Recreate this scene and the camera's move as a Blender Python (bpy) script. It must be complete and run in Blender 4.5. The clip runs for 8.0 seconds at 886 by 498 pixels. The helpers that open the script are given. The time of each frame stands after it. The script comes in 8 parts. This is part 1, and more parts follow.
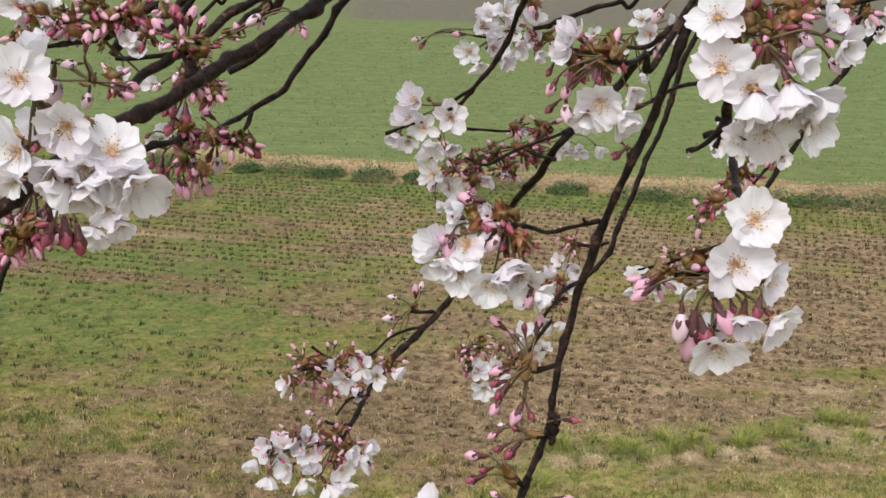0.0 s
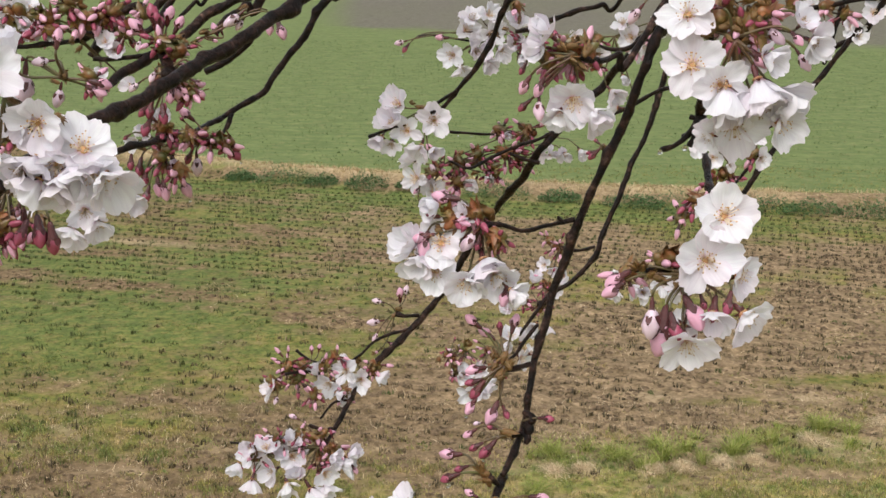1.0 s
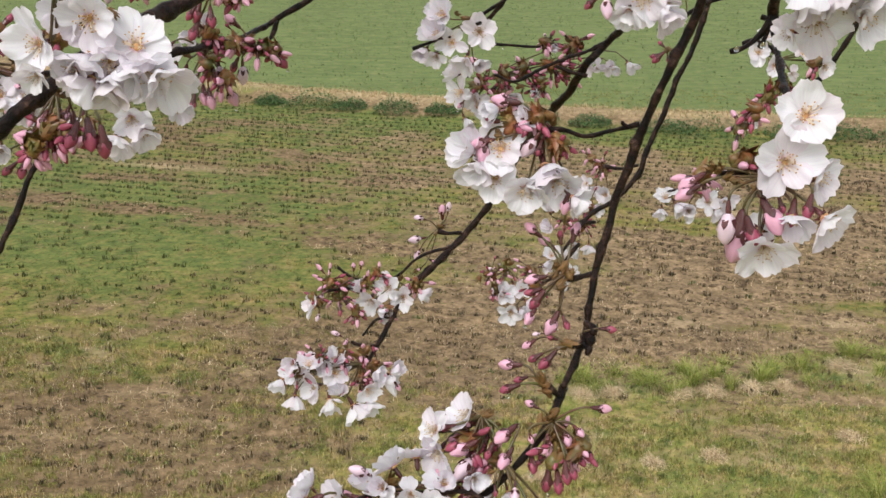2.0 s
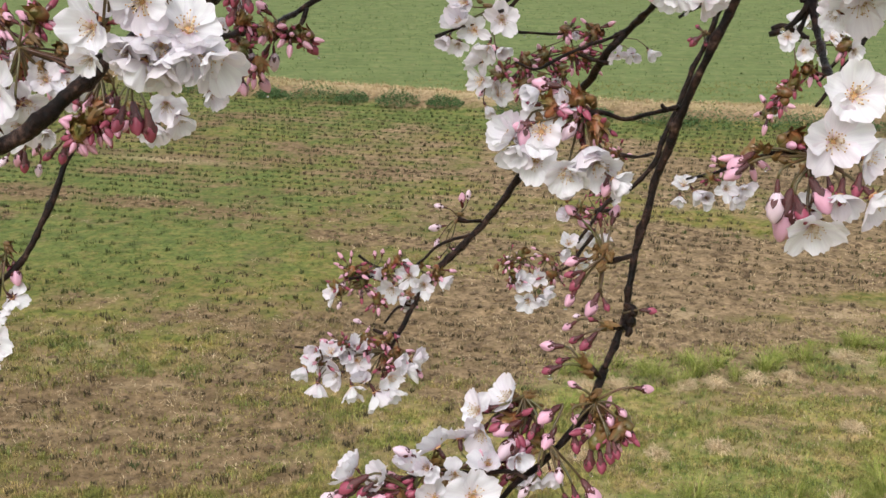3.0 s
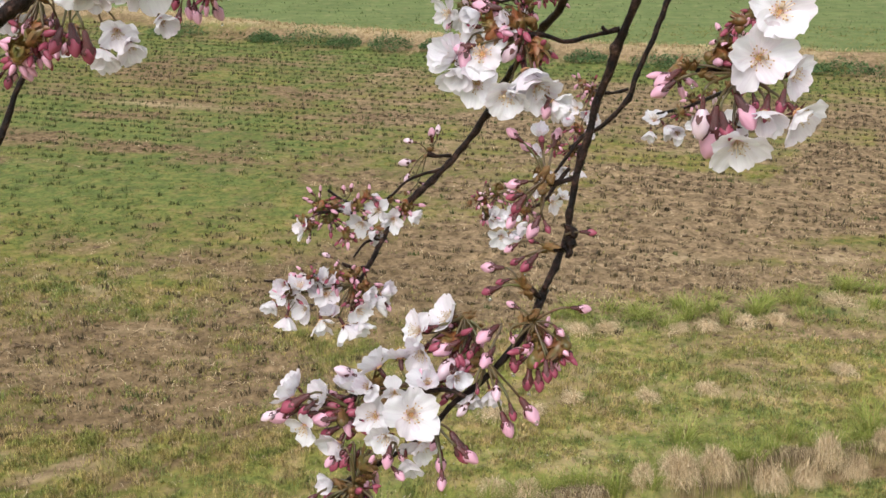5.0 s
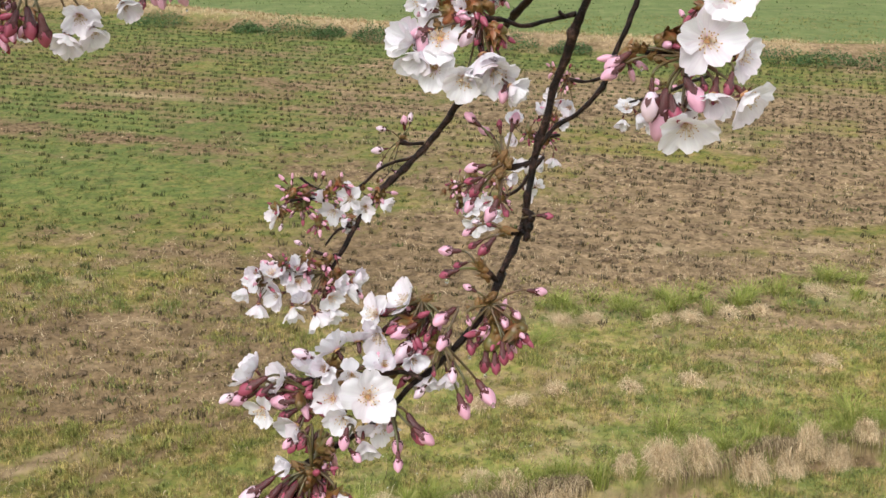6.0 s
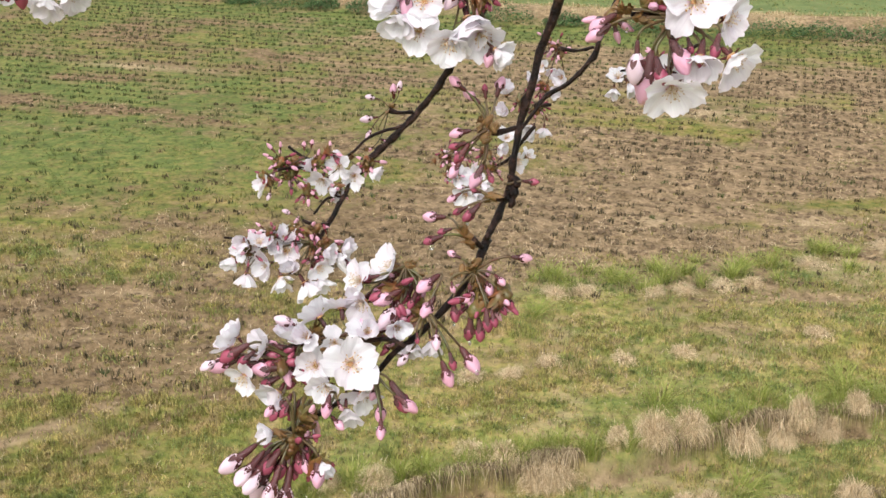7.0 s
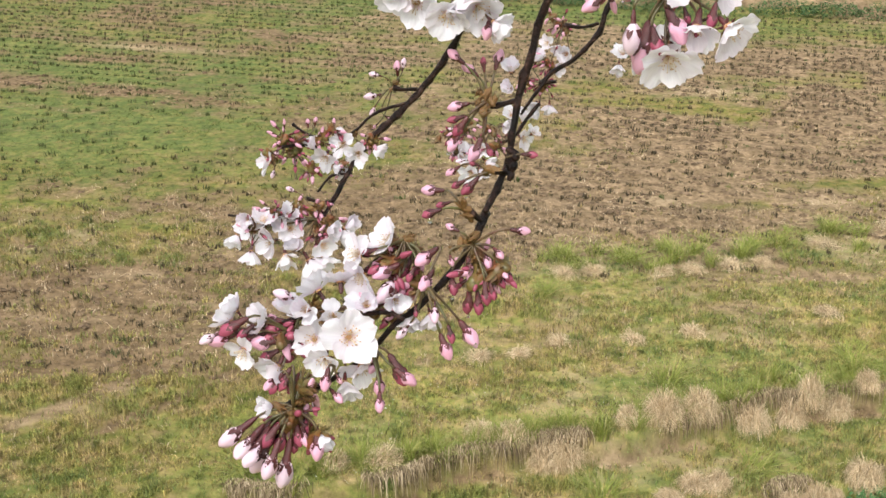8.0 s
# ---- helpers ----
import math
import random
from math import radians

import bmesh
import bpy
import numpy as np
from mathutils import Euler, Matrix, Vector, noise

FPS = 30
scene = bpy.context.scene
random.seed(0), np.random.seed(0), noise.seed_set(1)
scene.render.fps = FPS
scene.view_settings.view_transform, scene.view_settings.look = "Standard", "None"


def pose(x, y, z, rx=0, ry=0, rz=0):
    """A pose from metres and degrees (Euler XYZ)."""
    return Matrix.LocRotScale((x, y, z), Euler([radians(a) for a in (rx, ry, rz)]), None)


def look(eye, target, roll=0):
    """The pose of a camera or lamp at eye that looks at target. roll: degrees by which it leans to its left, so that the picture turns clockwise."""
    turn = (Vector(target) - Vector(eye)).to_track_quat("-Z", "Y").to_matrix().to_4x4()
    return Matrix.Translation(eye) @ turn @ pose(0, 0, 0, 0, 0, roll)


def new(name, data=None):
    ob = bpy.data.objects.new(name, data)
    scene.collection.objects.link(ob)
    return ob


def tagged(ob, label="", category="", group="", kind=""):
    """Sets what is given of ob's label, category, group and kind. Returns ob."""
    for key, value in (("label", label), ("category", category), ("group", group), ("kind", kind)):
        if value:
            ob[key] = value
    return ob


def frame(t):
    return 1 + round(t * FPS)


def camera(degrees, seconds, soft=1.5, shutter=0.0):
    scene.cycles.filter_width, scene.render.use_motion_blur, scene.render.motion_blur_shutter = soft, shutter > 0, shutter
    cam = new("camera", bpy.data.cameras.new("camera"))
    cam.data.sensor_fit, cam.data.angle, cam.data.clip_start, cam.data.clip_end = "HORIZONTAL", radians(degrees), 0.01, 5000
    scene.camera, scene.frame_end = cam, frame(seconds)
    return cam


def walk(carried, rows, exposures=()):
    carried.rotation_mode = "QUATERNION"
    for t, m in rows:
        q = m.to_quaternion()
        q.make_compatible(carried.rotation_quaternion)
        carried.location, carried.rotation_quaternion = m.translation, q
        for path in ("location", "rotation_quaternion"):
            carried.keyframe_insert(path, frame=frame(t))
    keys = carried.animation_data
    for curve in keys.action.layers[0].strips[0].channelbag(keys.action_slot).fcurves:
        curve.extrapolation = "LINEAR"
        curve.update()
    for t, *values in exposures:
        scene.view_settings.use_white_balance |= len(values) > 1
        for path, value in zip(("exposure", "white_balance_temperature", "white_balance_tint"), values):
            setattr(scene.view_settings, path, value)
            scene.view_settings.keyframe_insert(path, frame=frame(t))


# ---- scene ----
cam = camera(39.3, 8.0, 1.5)
ROWS = [
    (0.0, 0.0000, 0.0000, 6.5000, 0.000, -14.300, 0.624),
    (0.5, 0.0058, -0.0029, 6.5029, -0.629, -13.805, 0.756),
    (1.0, 0.0115, -0.0017, 6.4942, -0.331, -13.915, 0.632),
    (1.5, -0.0002, 0.0091, 6.4860, 0.516, -15.813, 0.508),
    (2.0, -0.0075, 0.0166, 6.4768, 0.993, -17.355, 0.433),
    (3.5, -0.0385, -0.0007, 6.4716, 1.034, -18.012, 0.161),
    (4.0, -0.0261, -0.0090, 6.4687, 0.897, -19.136, 0.279),
    (4.5, -0.0116, 0.0010, 6.4630, 0.926, -19.920, 0.209),
    (6.0, 0.0186, -0.0061, 6.4575, 0.070, -20.604, 0.414),
    (6.5, 0.0205, -0.0023, 6.4513, -0.280, -21.201, 0.604),
    (7.0, 0.0247, 0.0009, 6.4506, -0.244, -21.864, 0.615),
    (7.5, 0.0333, 0.0016, 6.4480, 0.043, -22.423, 0.418),
    (8.0, 0.0313, -0.0004, 6.4464, 0.215, -22.767, 0.264),
]
walk(cam, [(t, pose(x, y, z, 90 + pitch, 0, yaw) @ pose(0, 0, 0, 0, 0, roll)) for t, x, y, z, yaw, pitch, roll in ROWS], [(0.0, 0.36), (2.0, 0.42), (3.5, 0.43), (4.5, 0.48), (6.0, 0.57), (6.5, 0.62), (7.0, 0.71), (8.0, 0.78)])

# ---- world and light: a wet, overcast spring day ----
SUN_UP, SUN_TURN = 52.0, 205.0
world = bpy.data.worlds.new("world")
scene.world = world
world.use_nodes = True
wn, wl = world.node_tree.nodes, world.node_tree.links
sky = wn.new("ShaderNodeTexSky")
sky.sky_type, sky.sun_disc = "NISHITA", False
sky.sun_elevation, sky.sun_rotation = radians(SUN_UP), radians(SUN_TURN)
sky.air_density, sky.dust_density = 1.0, 3.0
cloud = wn.new("ShaderNodeHueSaturation")
cloud.inputs["Saturation"].default_value = 0.24
wl.new(sky.outputs["Color"], cloud.inputs["Color"])
wl.new(cloud.outputs["Color"], wn["Background"].inputs["Color"])
wn["Background"].inputs["Strength"].default_value = 0.15

sun = new("sun", bpy.data.lights.new("sun", "SUN"))
sun.data.energy, sun.data.angle, sun.data.color = 1.2, radians(35), (1.0, 0.99, 0.98)
sun_from = Vector((math.sin(radians(SUN_TURN)) * math.cos(radians(SUN_UP)), math.cos(radians(SUN_TURN)) * math.cos(radians(SUN_UP)), math.sin(radians(SUN_UP))))
sun.matrix_world = look(sun_from * 50 + Vector((0, 0, 6)), (0, 0, 6))


# ---- materials ----
def material(name, rough=0.6, spec=0.4):
    m = bpy.data.materials.new(name)
    m.use_nodes = True
    n, l = m.node_tree.nodes, m.node_tree.links
    b = n["Principled BSDF"]
    b.inputs["Roughness"].default_value = rough
    b.inputs["Specular IOR Level"].default_value = spec
    return m, n, l, b


def noise_node(n, l, scale, detail=4.0, rough=0.55, coords=None):
    t = n.new("ShaderNodeTexNoise")
    t.inputs["Scale"].default_value, t.inputs["Detail"].default_value, t.inputs["Roughness"].default_value = scale, detail, rough
    if coords is not None:
        l.new(coords, t.inputs["Vector"])
    return t.outputs["Fac"]


def ramp_node(n, l, fac, *stops):
    r = n.new("ShaderNodeValToRGB")
    while len(r.color_ramp.elements) < len(stops):
        r.color_ramp.elements.new(0.5)
    for e, (at, c) in zip(r.color_ramp.elements, stops):
        e.position, e.color = at, (*c, 1)
    l.new(fac, r.inputs["Fac"])
    return r.outputs["Color"]


def mix_node(n, l, fac, a, b, how="MIX"):
    x = n.new("ShaderNodeMix")
    x.data_type, x.blend_type = "RGBA", how
    for value, slot in ((fac, 0), (a, 6), (b, 7)):
        if isinstance(value, (int, float)):
            x.inputs[slot].default_value = value
        elif isinstance(value, tuple):
            x.inputs[slot].default_value = (*value, 1)
        else:
            l.new(value, x.inputs[slot])
    return x.outputs[2]


def bump_node(n, l, height, strength, distance, b):
    x = n.new("ShaderNodeBump")
    x.inputs["Strength"].default_value, x.inputs["Distance"].default_value = strength, distance
    l.new(height, x.inputs["Height"])
    l.new(x.outputs["Normal"], b.inputs["Normal"])


def spot(n, l, name):
    a = n.new("ShaderNodeAttribute")
    a.attribute_name = name
    return a.outputs["Fac"]


def chance(n):
    return n.new("ShaderNodeObjectInfo").outputs["Random"]


def coords(n):
    return n.new("ShaderNodeTexCoord").outputs["Object"]


def make_petal(name, pale, blush, through_light, rough=0.55):
    m, n, l, b = material(name, rough, 0.35)
    along = spot(n, l, "along")
    luck = ramp_node(n, l, chance(n), (0.45, (0, 0, 0)), (1.0, (1, 1, 1)))
    tint = mix_node(n, l, luck, pale, tuple(0.82 * p + 0.18 * q for p, q in zip(pale, blush)))
    base = ramp_node(n, l, along, (0.0, (0.9, 0.9, 0.9)), (0.09, (0.55, 0.55, 0.55)), (0.20, (0.06, 0.06, 0.06)), (0.7, (0.0, 0.0, 0.0)), (1.0, (0.10, 0.10, 0.10)))
    col = mix_node(n, l, base, tint, blush)
    fan = n.new("ShaderNodeCombineXYZ")
    l.new(spot(n, l, "across"), fan.inputs["X"])
    l.new(mix_node(n, l, 0.85, along, chance(n)), fan.inputs["Y"])
    vein = noise_node(n, l, 7.0, 3.0, 0.6, fan.outputs["Vector"])
    col = mix_node(n, l, 0.55, col, ramp_node(n, l, vein, (0.34, (0.86, 0.82, 0.87)), (0.62, (1, 1, 1))), "MULTIPLY")
    l.new(col, b.inputs["Base Color"])
    bump_node(n, l, vein, 0.3, 0.0006, b)
    t = n.new("ShaderNodeBsdfTranslucent")
    l.new(col, t.inputs["Color"])
    mx = n.new("ShaderNodeMixShader")
    mx.inputs[0].default_value = through_light
    l.new(b.outputs[0], mx.inputs[1])
    l.new(t.outputs[0], mx.inputs[2])
    l.new(mx.outputs[0], n["Material Output"].inputs["Surface"])
    return m


PETAL = make_petal("petal", (0.882, 0.880, 0.905), (0.82, 0.50, 0.63), 0.38)
BUD_PALE = make_petal("bud_petal_pale", (0.90, 0.72, 0.80), (0.76, 0.30, 0.44), 0.25, 0.38)
BUD_PINK = make_petal("bud_petal_pink", (0.82, 0.47, 0.59), (0.56, 0.14, 0.25), 0.18, 0.32)
BUD_DARK = make_petal("bud_petal_dark", (0.33, 0.072, 0.115), (0.16, 0.026, 0.040), 0.06, 0.26)


def make_two_tone(name, a, b_, scale, rough, spec=0.5, relief=0.0006):
    m, n, l, b = material(name, rough, spec)
    f = noise_node(n, l, scale, 5.0, 0.6, coords(n))
    r = mix_node(n, l, chance(n), (0.75, 0.75, 0.75), (1.25, 1.25, 1.25))
    col = mix_node(n, l, 1.0, ramp_node(n, l, f, (0.35, a), (0.65, b_)), r, "MULTIPLY")
    l.new(col, b.inputs["Base Color"])
    bump_node(n, l, f, 0.5, relief, b)
    return m


CALYX = make_two_tone("calyx", (0.044, 0.0085, 0.011), (0.115, 0.026, 0.024), 160.0, 0.22, 0.6)
PEDICEL = make_two_tone("pedicel", (0.085, 0.084, 0.024), (0.090, 0.034, 0.018), 60.0, 0.35)
SCALE = make_two_tone("bud_scale", (0.21, 0.062, 0.022), (0.105, 0.105, 0.026), 80.0, 0.4)
THROAT = make_two_tone("throat", (0.46, 0.36, 0.10), (0.50, 0.16, 0.13), 60.0, 0.5)
FILAMENT = make_two_tone("filament", (0.74, 0.62, 0.46), (0.82, 0.72, 0.58), 200.0, 0.6)
ANTHER = make_two_tone("anther", (0.36, 0.16, 0.035), (0.60, 0.36, 0.10), 300.0, 0.7)


def make_bark():
    m, n, l, b = material("bark", 0.36, 0.16)
    c = coords(n)
    fine, broad = noise_node(n, l, 340.0, 5.0, 0.65, c), noise_node(n, l, 95.0, 5.0, 0.65, c)
    col = ramp_node(n, l, broad, (0.36, (0.003, 0.0018, 0.0014)), (0.48, (0.011, 0.0052, 0.0036)), (0.60, (0.032, 0.0155, 0.011)), (0.74, (0.12, 0.072, 0.054)))
    col = mix_node(n, l, 0.6, col, ramp_node(n, l, fine, (0.40, (0.15, 0.15, 0.15)), (0.52, (1.0, 1.0, 1.0)), (0.68, (2.4, 2.2, 2.1))), "MULTIPLY")
    l.new(col, b.inputs["Base Color"])
    bump_node(n, l, mix_node(n, l, 0.5, fine, broad), 0.9, 0.004, b)
    return m


BARK = make_bark()


def turf(n, l, fresh, pale=0.0):
    """The mottled colour of the sward: green, yellow-green, and withered where the noise runs high."""
    c = coords(n)
    f, g, h = noise_node(n, l, 3.2, 7.0, 0.70, c), noise_node(n, l, 0.55, 4.0, 0.6, c), noise_node(n, l, 8.5, 5.0, 0.70, c)
    worn = ramp_node(n, l, f, (0.34, (0.098, 0.116, 0.026)), (0.45, (0.166, 0.168, 0.040)), (0.53, (0.226, 0.186, 0.060)), (0.62, (0.285, 0.208, 0.098)))
    green = ramp_node(n, l, f, (0.32, (0.076, 0.110, 0.032)), (0.48, (0.124, 0.158, 0.044)), (0.58, (0.170, 0.178, 0.054)), (0.70, (0.195, 0.168, 0.066)))
    col = mix_node(n, l, fresh, worn, green)
    col = mix_node(n, l, pale, col, mix_node(n, l, 1.0, col, (1.31, 1.32, 1.46), "MULTIPLY"))
    col = mix_node(n, l, 0.55, col, ramp_node(n, l, g, (0.3, (0.78, 0.84, 0.78)), (0.7, (1.20, 1.14, 1.16))), "MULTIPLY")
    return mix_node(n, l, 0.6, col, ramp_node(n, l, h, (0.37, (0.36, 0.38, 0.33)), (0.47, (0.92, 0.92, 0.90)), (0.64, (1.50, 1.44, 1.42))), "MULTIPLY")


def make_sward(name, fresh, low=0.72, high=1.28, pale=0.0):
    m, n, l, b = material(name, 0.6, 0.25)
    g = n.new("ShaderNodeNewGeometry")
    col = mix_node(n, l, 1.0, turf(n, l, fresh, pale), ramp_node(n, l, g.outputs["Random Per Island"], (0.0, (low, low, low)), (1.0, (high, high * 0.98, high))), "MULTIPLY")
    l.new(col, b.inputs["Base Color"])
    return m


GRASS = make_sward("grass", 0.10, 0.60, 1.85)
FRESH = make_sward("fresh_grass", 0.95, 0.8, 1.6)
PALE_GRASS = make_sward("pale_grass", 0.10, 0.60, 1.85, 0.8)
PALE_FRESH = make_sward("pale_fresh_grass", 0.95, 0.8, 1.7, 1.0)


def make_blade(name, *stops, rough=0.6):
    m, n, l, b = material(name, rough, 0.25)
    g = n.new("ShaderNodeNewGeometry")
    col = ramp_node(n, l, g.outputs["Random Per Island"], *stops)
    h = noise_node(n, l, 1.7, 4.0, 0.6, coords(n))
    col = mix_node(n, l, 0.6, col, ramp_node(n, l, h, (0.3, (0.7, 0.7, 0.66)), (0.7, (1.2, 1.2, 1.2))), "MULTIPLY")
    l.new(col, b.inputs["Base Color"])
    return m


STRAW = make_blade("straw", (0.0, (0.28, 0.190, 0.095)), (0.25, (0.58, 0.430, 0.250)), (0.65, (0.80, 0.620, 0.390)), (1.0, (0.94, 0.79, 0.56)))
DYKE_STRAW = make_blade("dyke_straw", (0.0, (0.30, 0.21, 0.105)), (0.5, (0.50, 0.375, 0.205)), (1.0, (0.68, 0.54, 0.33)))
THATCH = make_blade("thatch", (0.0, (0.07, 0.050, 0.028)), (0.40, (0.20, 0.145, 0.080)), (0.75, (0.42, 0.32, 0.19)), (1.0, (0.66, 0.53, 0.36)))
STUBBLE = make_blade("stubble", (0.0, (0.036, 0.028, 0.015)), (0.6, (0.082, 0.066, 0.032)), (0.85, (0.15, 0.118, 0.058)), (1.0, (0.32, 0.24, 0.14)))
WEED = make_blade("weed", (0.0, (0.042, 0.092, 0.030)), (0.6, (0.070, 0.132, 0.042)), (1.0, (0.115, 0.175, 0.055)))
SPROUT = make_blade("sprout", (0.0, (0.050, 0.066, 0.020)), (0.6, (0.080, 0.100, 0.030)), (1.0, (0.130, 0.140, 0.046)))
DRILLED = make_blade("drilled", (0.0, (0.108, 0.152, 0.054)), (0.6, (0.140, 0.188, 0.066)), (1.0, (0.176, 0.212, 0.080)))
LUSH = make_blade("lush_blades", (0.0, (0.165, 0.205, 0.036)), (0.6, (0.27, 0.315, 0.062)), (0.9, (0.40, 0.40, 0.11)), (1.0, (0.46, 0.40, 0.20)))
NEAR_WEED = make_blade("near_weed", (0.0, (0.07, 0.17, 0.055)), (0.6, (0.11, 0.23, 0.07)), (1.0, (0.18, 0.30, 0.10)))
DAISY = make_blade("daisy", (0.0, (0.72, 0.72, 0.66)), (1.0, (0.82, 0.82, 0.78)))


def make_ground():
    m, n, l, b = material("field", 0.9, 0.15)
    c = coords(n)
    soil, straw, plough, lush, upper = spot(n, l, "soil"), spot(n, l, "straw"), spot(n, l, "plough"), spot(n, l, "lush"), spot(n, l, "upper")
    f1, f2, f3 = noise_node(n, l, 0.9, 5.0, 0.6, c), noise_node(n, l, 2.6, 6.0, 0.66, c), noise_node(n, l, 7.0, 6.0, 0.66, c)
    # thin rows drawn out along the furrows
    long_ = n.new("ShaderNodeMapping")
    long_.inputs["Rotation"].default_value = (0, 0, radians(9))
    long_.inputs["Scale"].default_value = (0.22, 1.5, 1.0)
    l.new(c, long_.inputs["Vector"])
    rows = noise_node(n, l, 1.6, 6.0, 0.62, long_.outputs["Vector"])
    green = turf(n, l, lush, spot(n, l, "near"))
    far = mix_node(n, l, 0.45, (0.148, 0.194, 0.070), ramp_node(n, l, rows, (0.30, (0.70, 0.76, 0.68)), (0.70, (1.34, 1.20, 1.26))), "MULTIPLY")
    far = mix_node(n, l, 0.6, far, ramp_node(n, l, f2, (0.32, (0.68, 0.72, 0.66)), (0.68, (1.30, 1.22, 1.22))), "MULTIPLY")
    green = mix_node(n, l, upper, green, far)
    # soil tones; the dark noise stops also stand in for shadow between clods
    brown = ramp_node(n, l, f3, (0.30, (0.092, 0.064, 0.034)), (0.43, (0.207, 0.148, 0.083)), (0.62, (0.345, 0.250, 0.152)))
    brown = mix_node(n, l, 0.75, brown, ramp_node(n, l, f2, (0.34, (0.62, 0.60, 0.56)), (0.62, (1.20, 1.18, 1.18))), "MULTIPLY")
    f4 = noise_node(n, l, 21.0, 5.0, 0.65, c)
    brown = mix_node(n, l, 0.45, brown, ramp_node(n, l, f4, (0.36, (0.42, 0.40, 0.38)), (0.48, (0.95, 0.94, 0.93)), (0.66, (1.32, 1.30, 1.30))), "MULTIPLY")
    brown = mix_node(n, l, spot(n, l, "damp"), brown, mix_node(n, l, 1.0, brown, (0.80, 0.78, 0.74), "MULTIPLY"))
    dry = ramp_node(n, l, f3, (0.3, (0.30, 0.22, 0.12)), (0.65, (0.52, 0.40, 0.25)))
    edge = n.new("ShaderNodeMath")
    edge.operation = "MULTIPLY_ADD"
    l.new(f2, edge.inputs[0])
    edge.inputs[1].default_value = 1.1
    l.new(soil, edge.inputs[2])
    cut = ramp_node(n, l, edge.outputs[0], (0.60, (0, 0, 0)), (1.40, (1, 1, 1)))
    col = mix_node(n, l, cut, green, brown)
    # far ploughed soil, its brown greyed to put distance haze into the colour
    wet = ramp_node(n, l, f2, (0.3, (0.100, 0.086, 0.070)), (0.7, (0.205, 0.178, 0.145)))
    col = mix_node(n, l, plough, col, wet)
    col = mix_node(n, l, straw, col, dry)
    col = mix_node(n, l, 0.6, col, ramp_node(n, l, f1, (0.3, (0.78, 0.78, 0.76)), (0.7, (1.18, 1.18, 1.14))), "MULTIPLY")
    l.new(col, b.inputs["Base Color"])
    bump_node(n, l, f3, 1.0, 0.022, b)
    return m


CLOD = make_two_tone("clod", (0.09, 0.060, 0.034), (0.32, 0.225, 0.135), 8.0, 0.85, 0.2, 0.01)
FIELD = make_ground()


def make_water():
    m, n, l, b = material("water", 0.02, 0.5)
    b.inputs["Transmission Weight"].default_value, b.inputs["IOR"].default_value = 1.0, 1.33
    return m


WATER = make_water()


# ---- the ground: bank, lower field, dyke, upper field, far fields ----
def lattice_noise(x, y, seed):
    """Smooth value noise on a plane, 0 to 1."""
    xi, yi = np.floor(x).astype(np.int64), np.floor(y).astype(np.int64)
    fx, fy = x - xi, y - yi
    fx, fy = fx * fx * (3 - 2 * fx), fy * fy * (3 - 2 * fy)

    def value(a, b):
        h = (a * 374761393 + b * 668265263 + seed * 974634213) & 0x7FFFFFFF
        h = ((h ^ (h >> 13)) * 1274126177) & 0x7FFFFFFF
        return ((h ^ (h >> 16)) & 0xFFFF) / 65535.0

    top = value(xi, yi) * (1 - fx) + value(xi + 1, yi) * fx
    low = value(xi, yi + 1) * (1 - fx) + value(xi + 1, yi + 1) * fx
    return top * (1 - fy) + low * fy


def fbm(x, y, seed, octaves=4):
    x, y = np.asarray(x, float), np.asarray(y, float)
    return sum(lattice_noise(x * 2**k + 13.7 * k, y * 2**k - 7.1 * k, seed + k) * 0.5**k for k in range(octaves)) / sum(0.5**k for k in range(octaves))


def blob(x, y, cx, cy, rx, ry, turn=0.0):
    c, s = math.cos(radians(turn)), math.sin(radians(turn))
    u, v = ((x - cx) * c + (y - cy) * s) / rx, (-(x - cx) * s + (y - cy) * c) / ry
    return np.exp(-(u * u + v * v))


def dyke_line(x):
    return 33.0 - 0.29 * x + 0.012 * x * x


def ledge_line(x):
    return 10.12 + 0.34 * x + 0.10 * np.sin(2.3 * x) + 0.06 * np.sin(5.9 * x + 1)


def smooth(a, b, v):
    t = np.clip((v - a) / (b - a), 0, 1)
    return t * t * (3 - 2 * t)


def furrow(x, y, seed, long=7.0, wide=0.9):
    """Uneven bands that run along the planting rows, 0 to 1."""
    return fbm(x / long + 0.02 * y, (y + 0.27 * x) / wide, seed, 3)


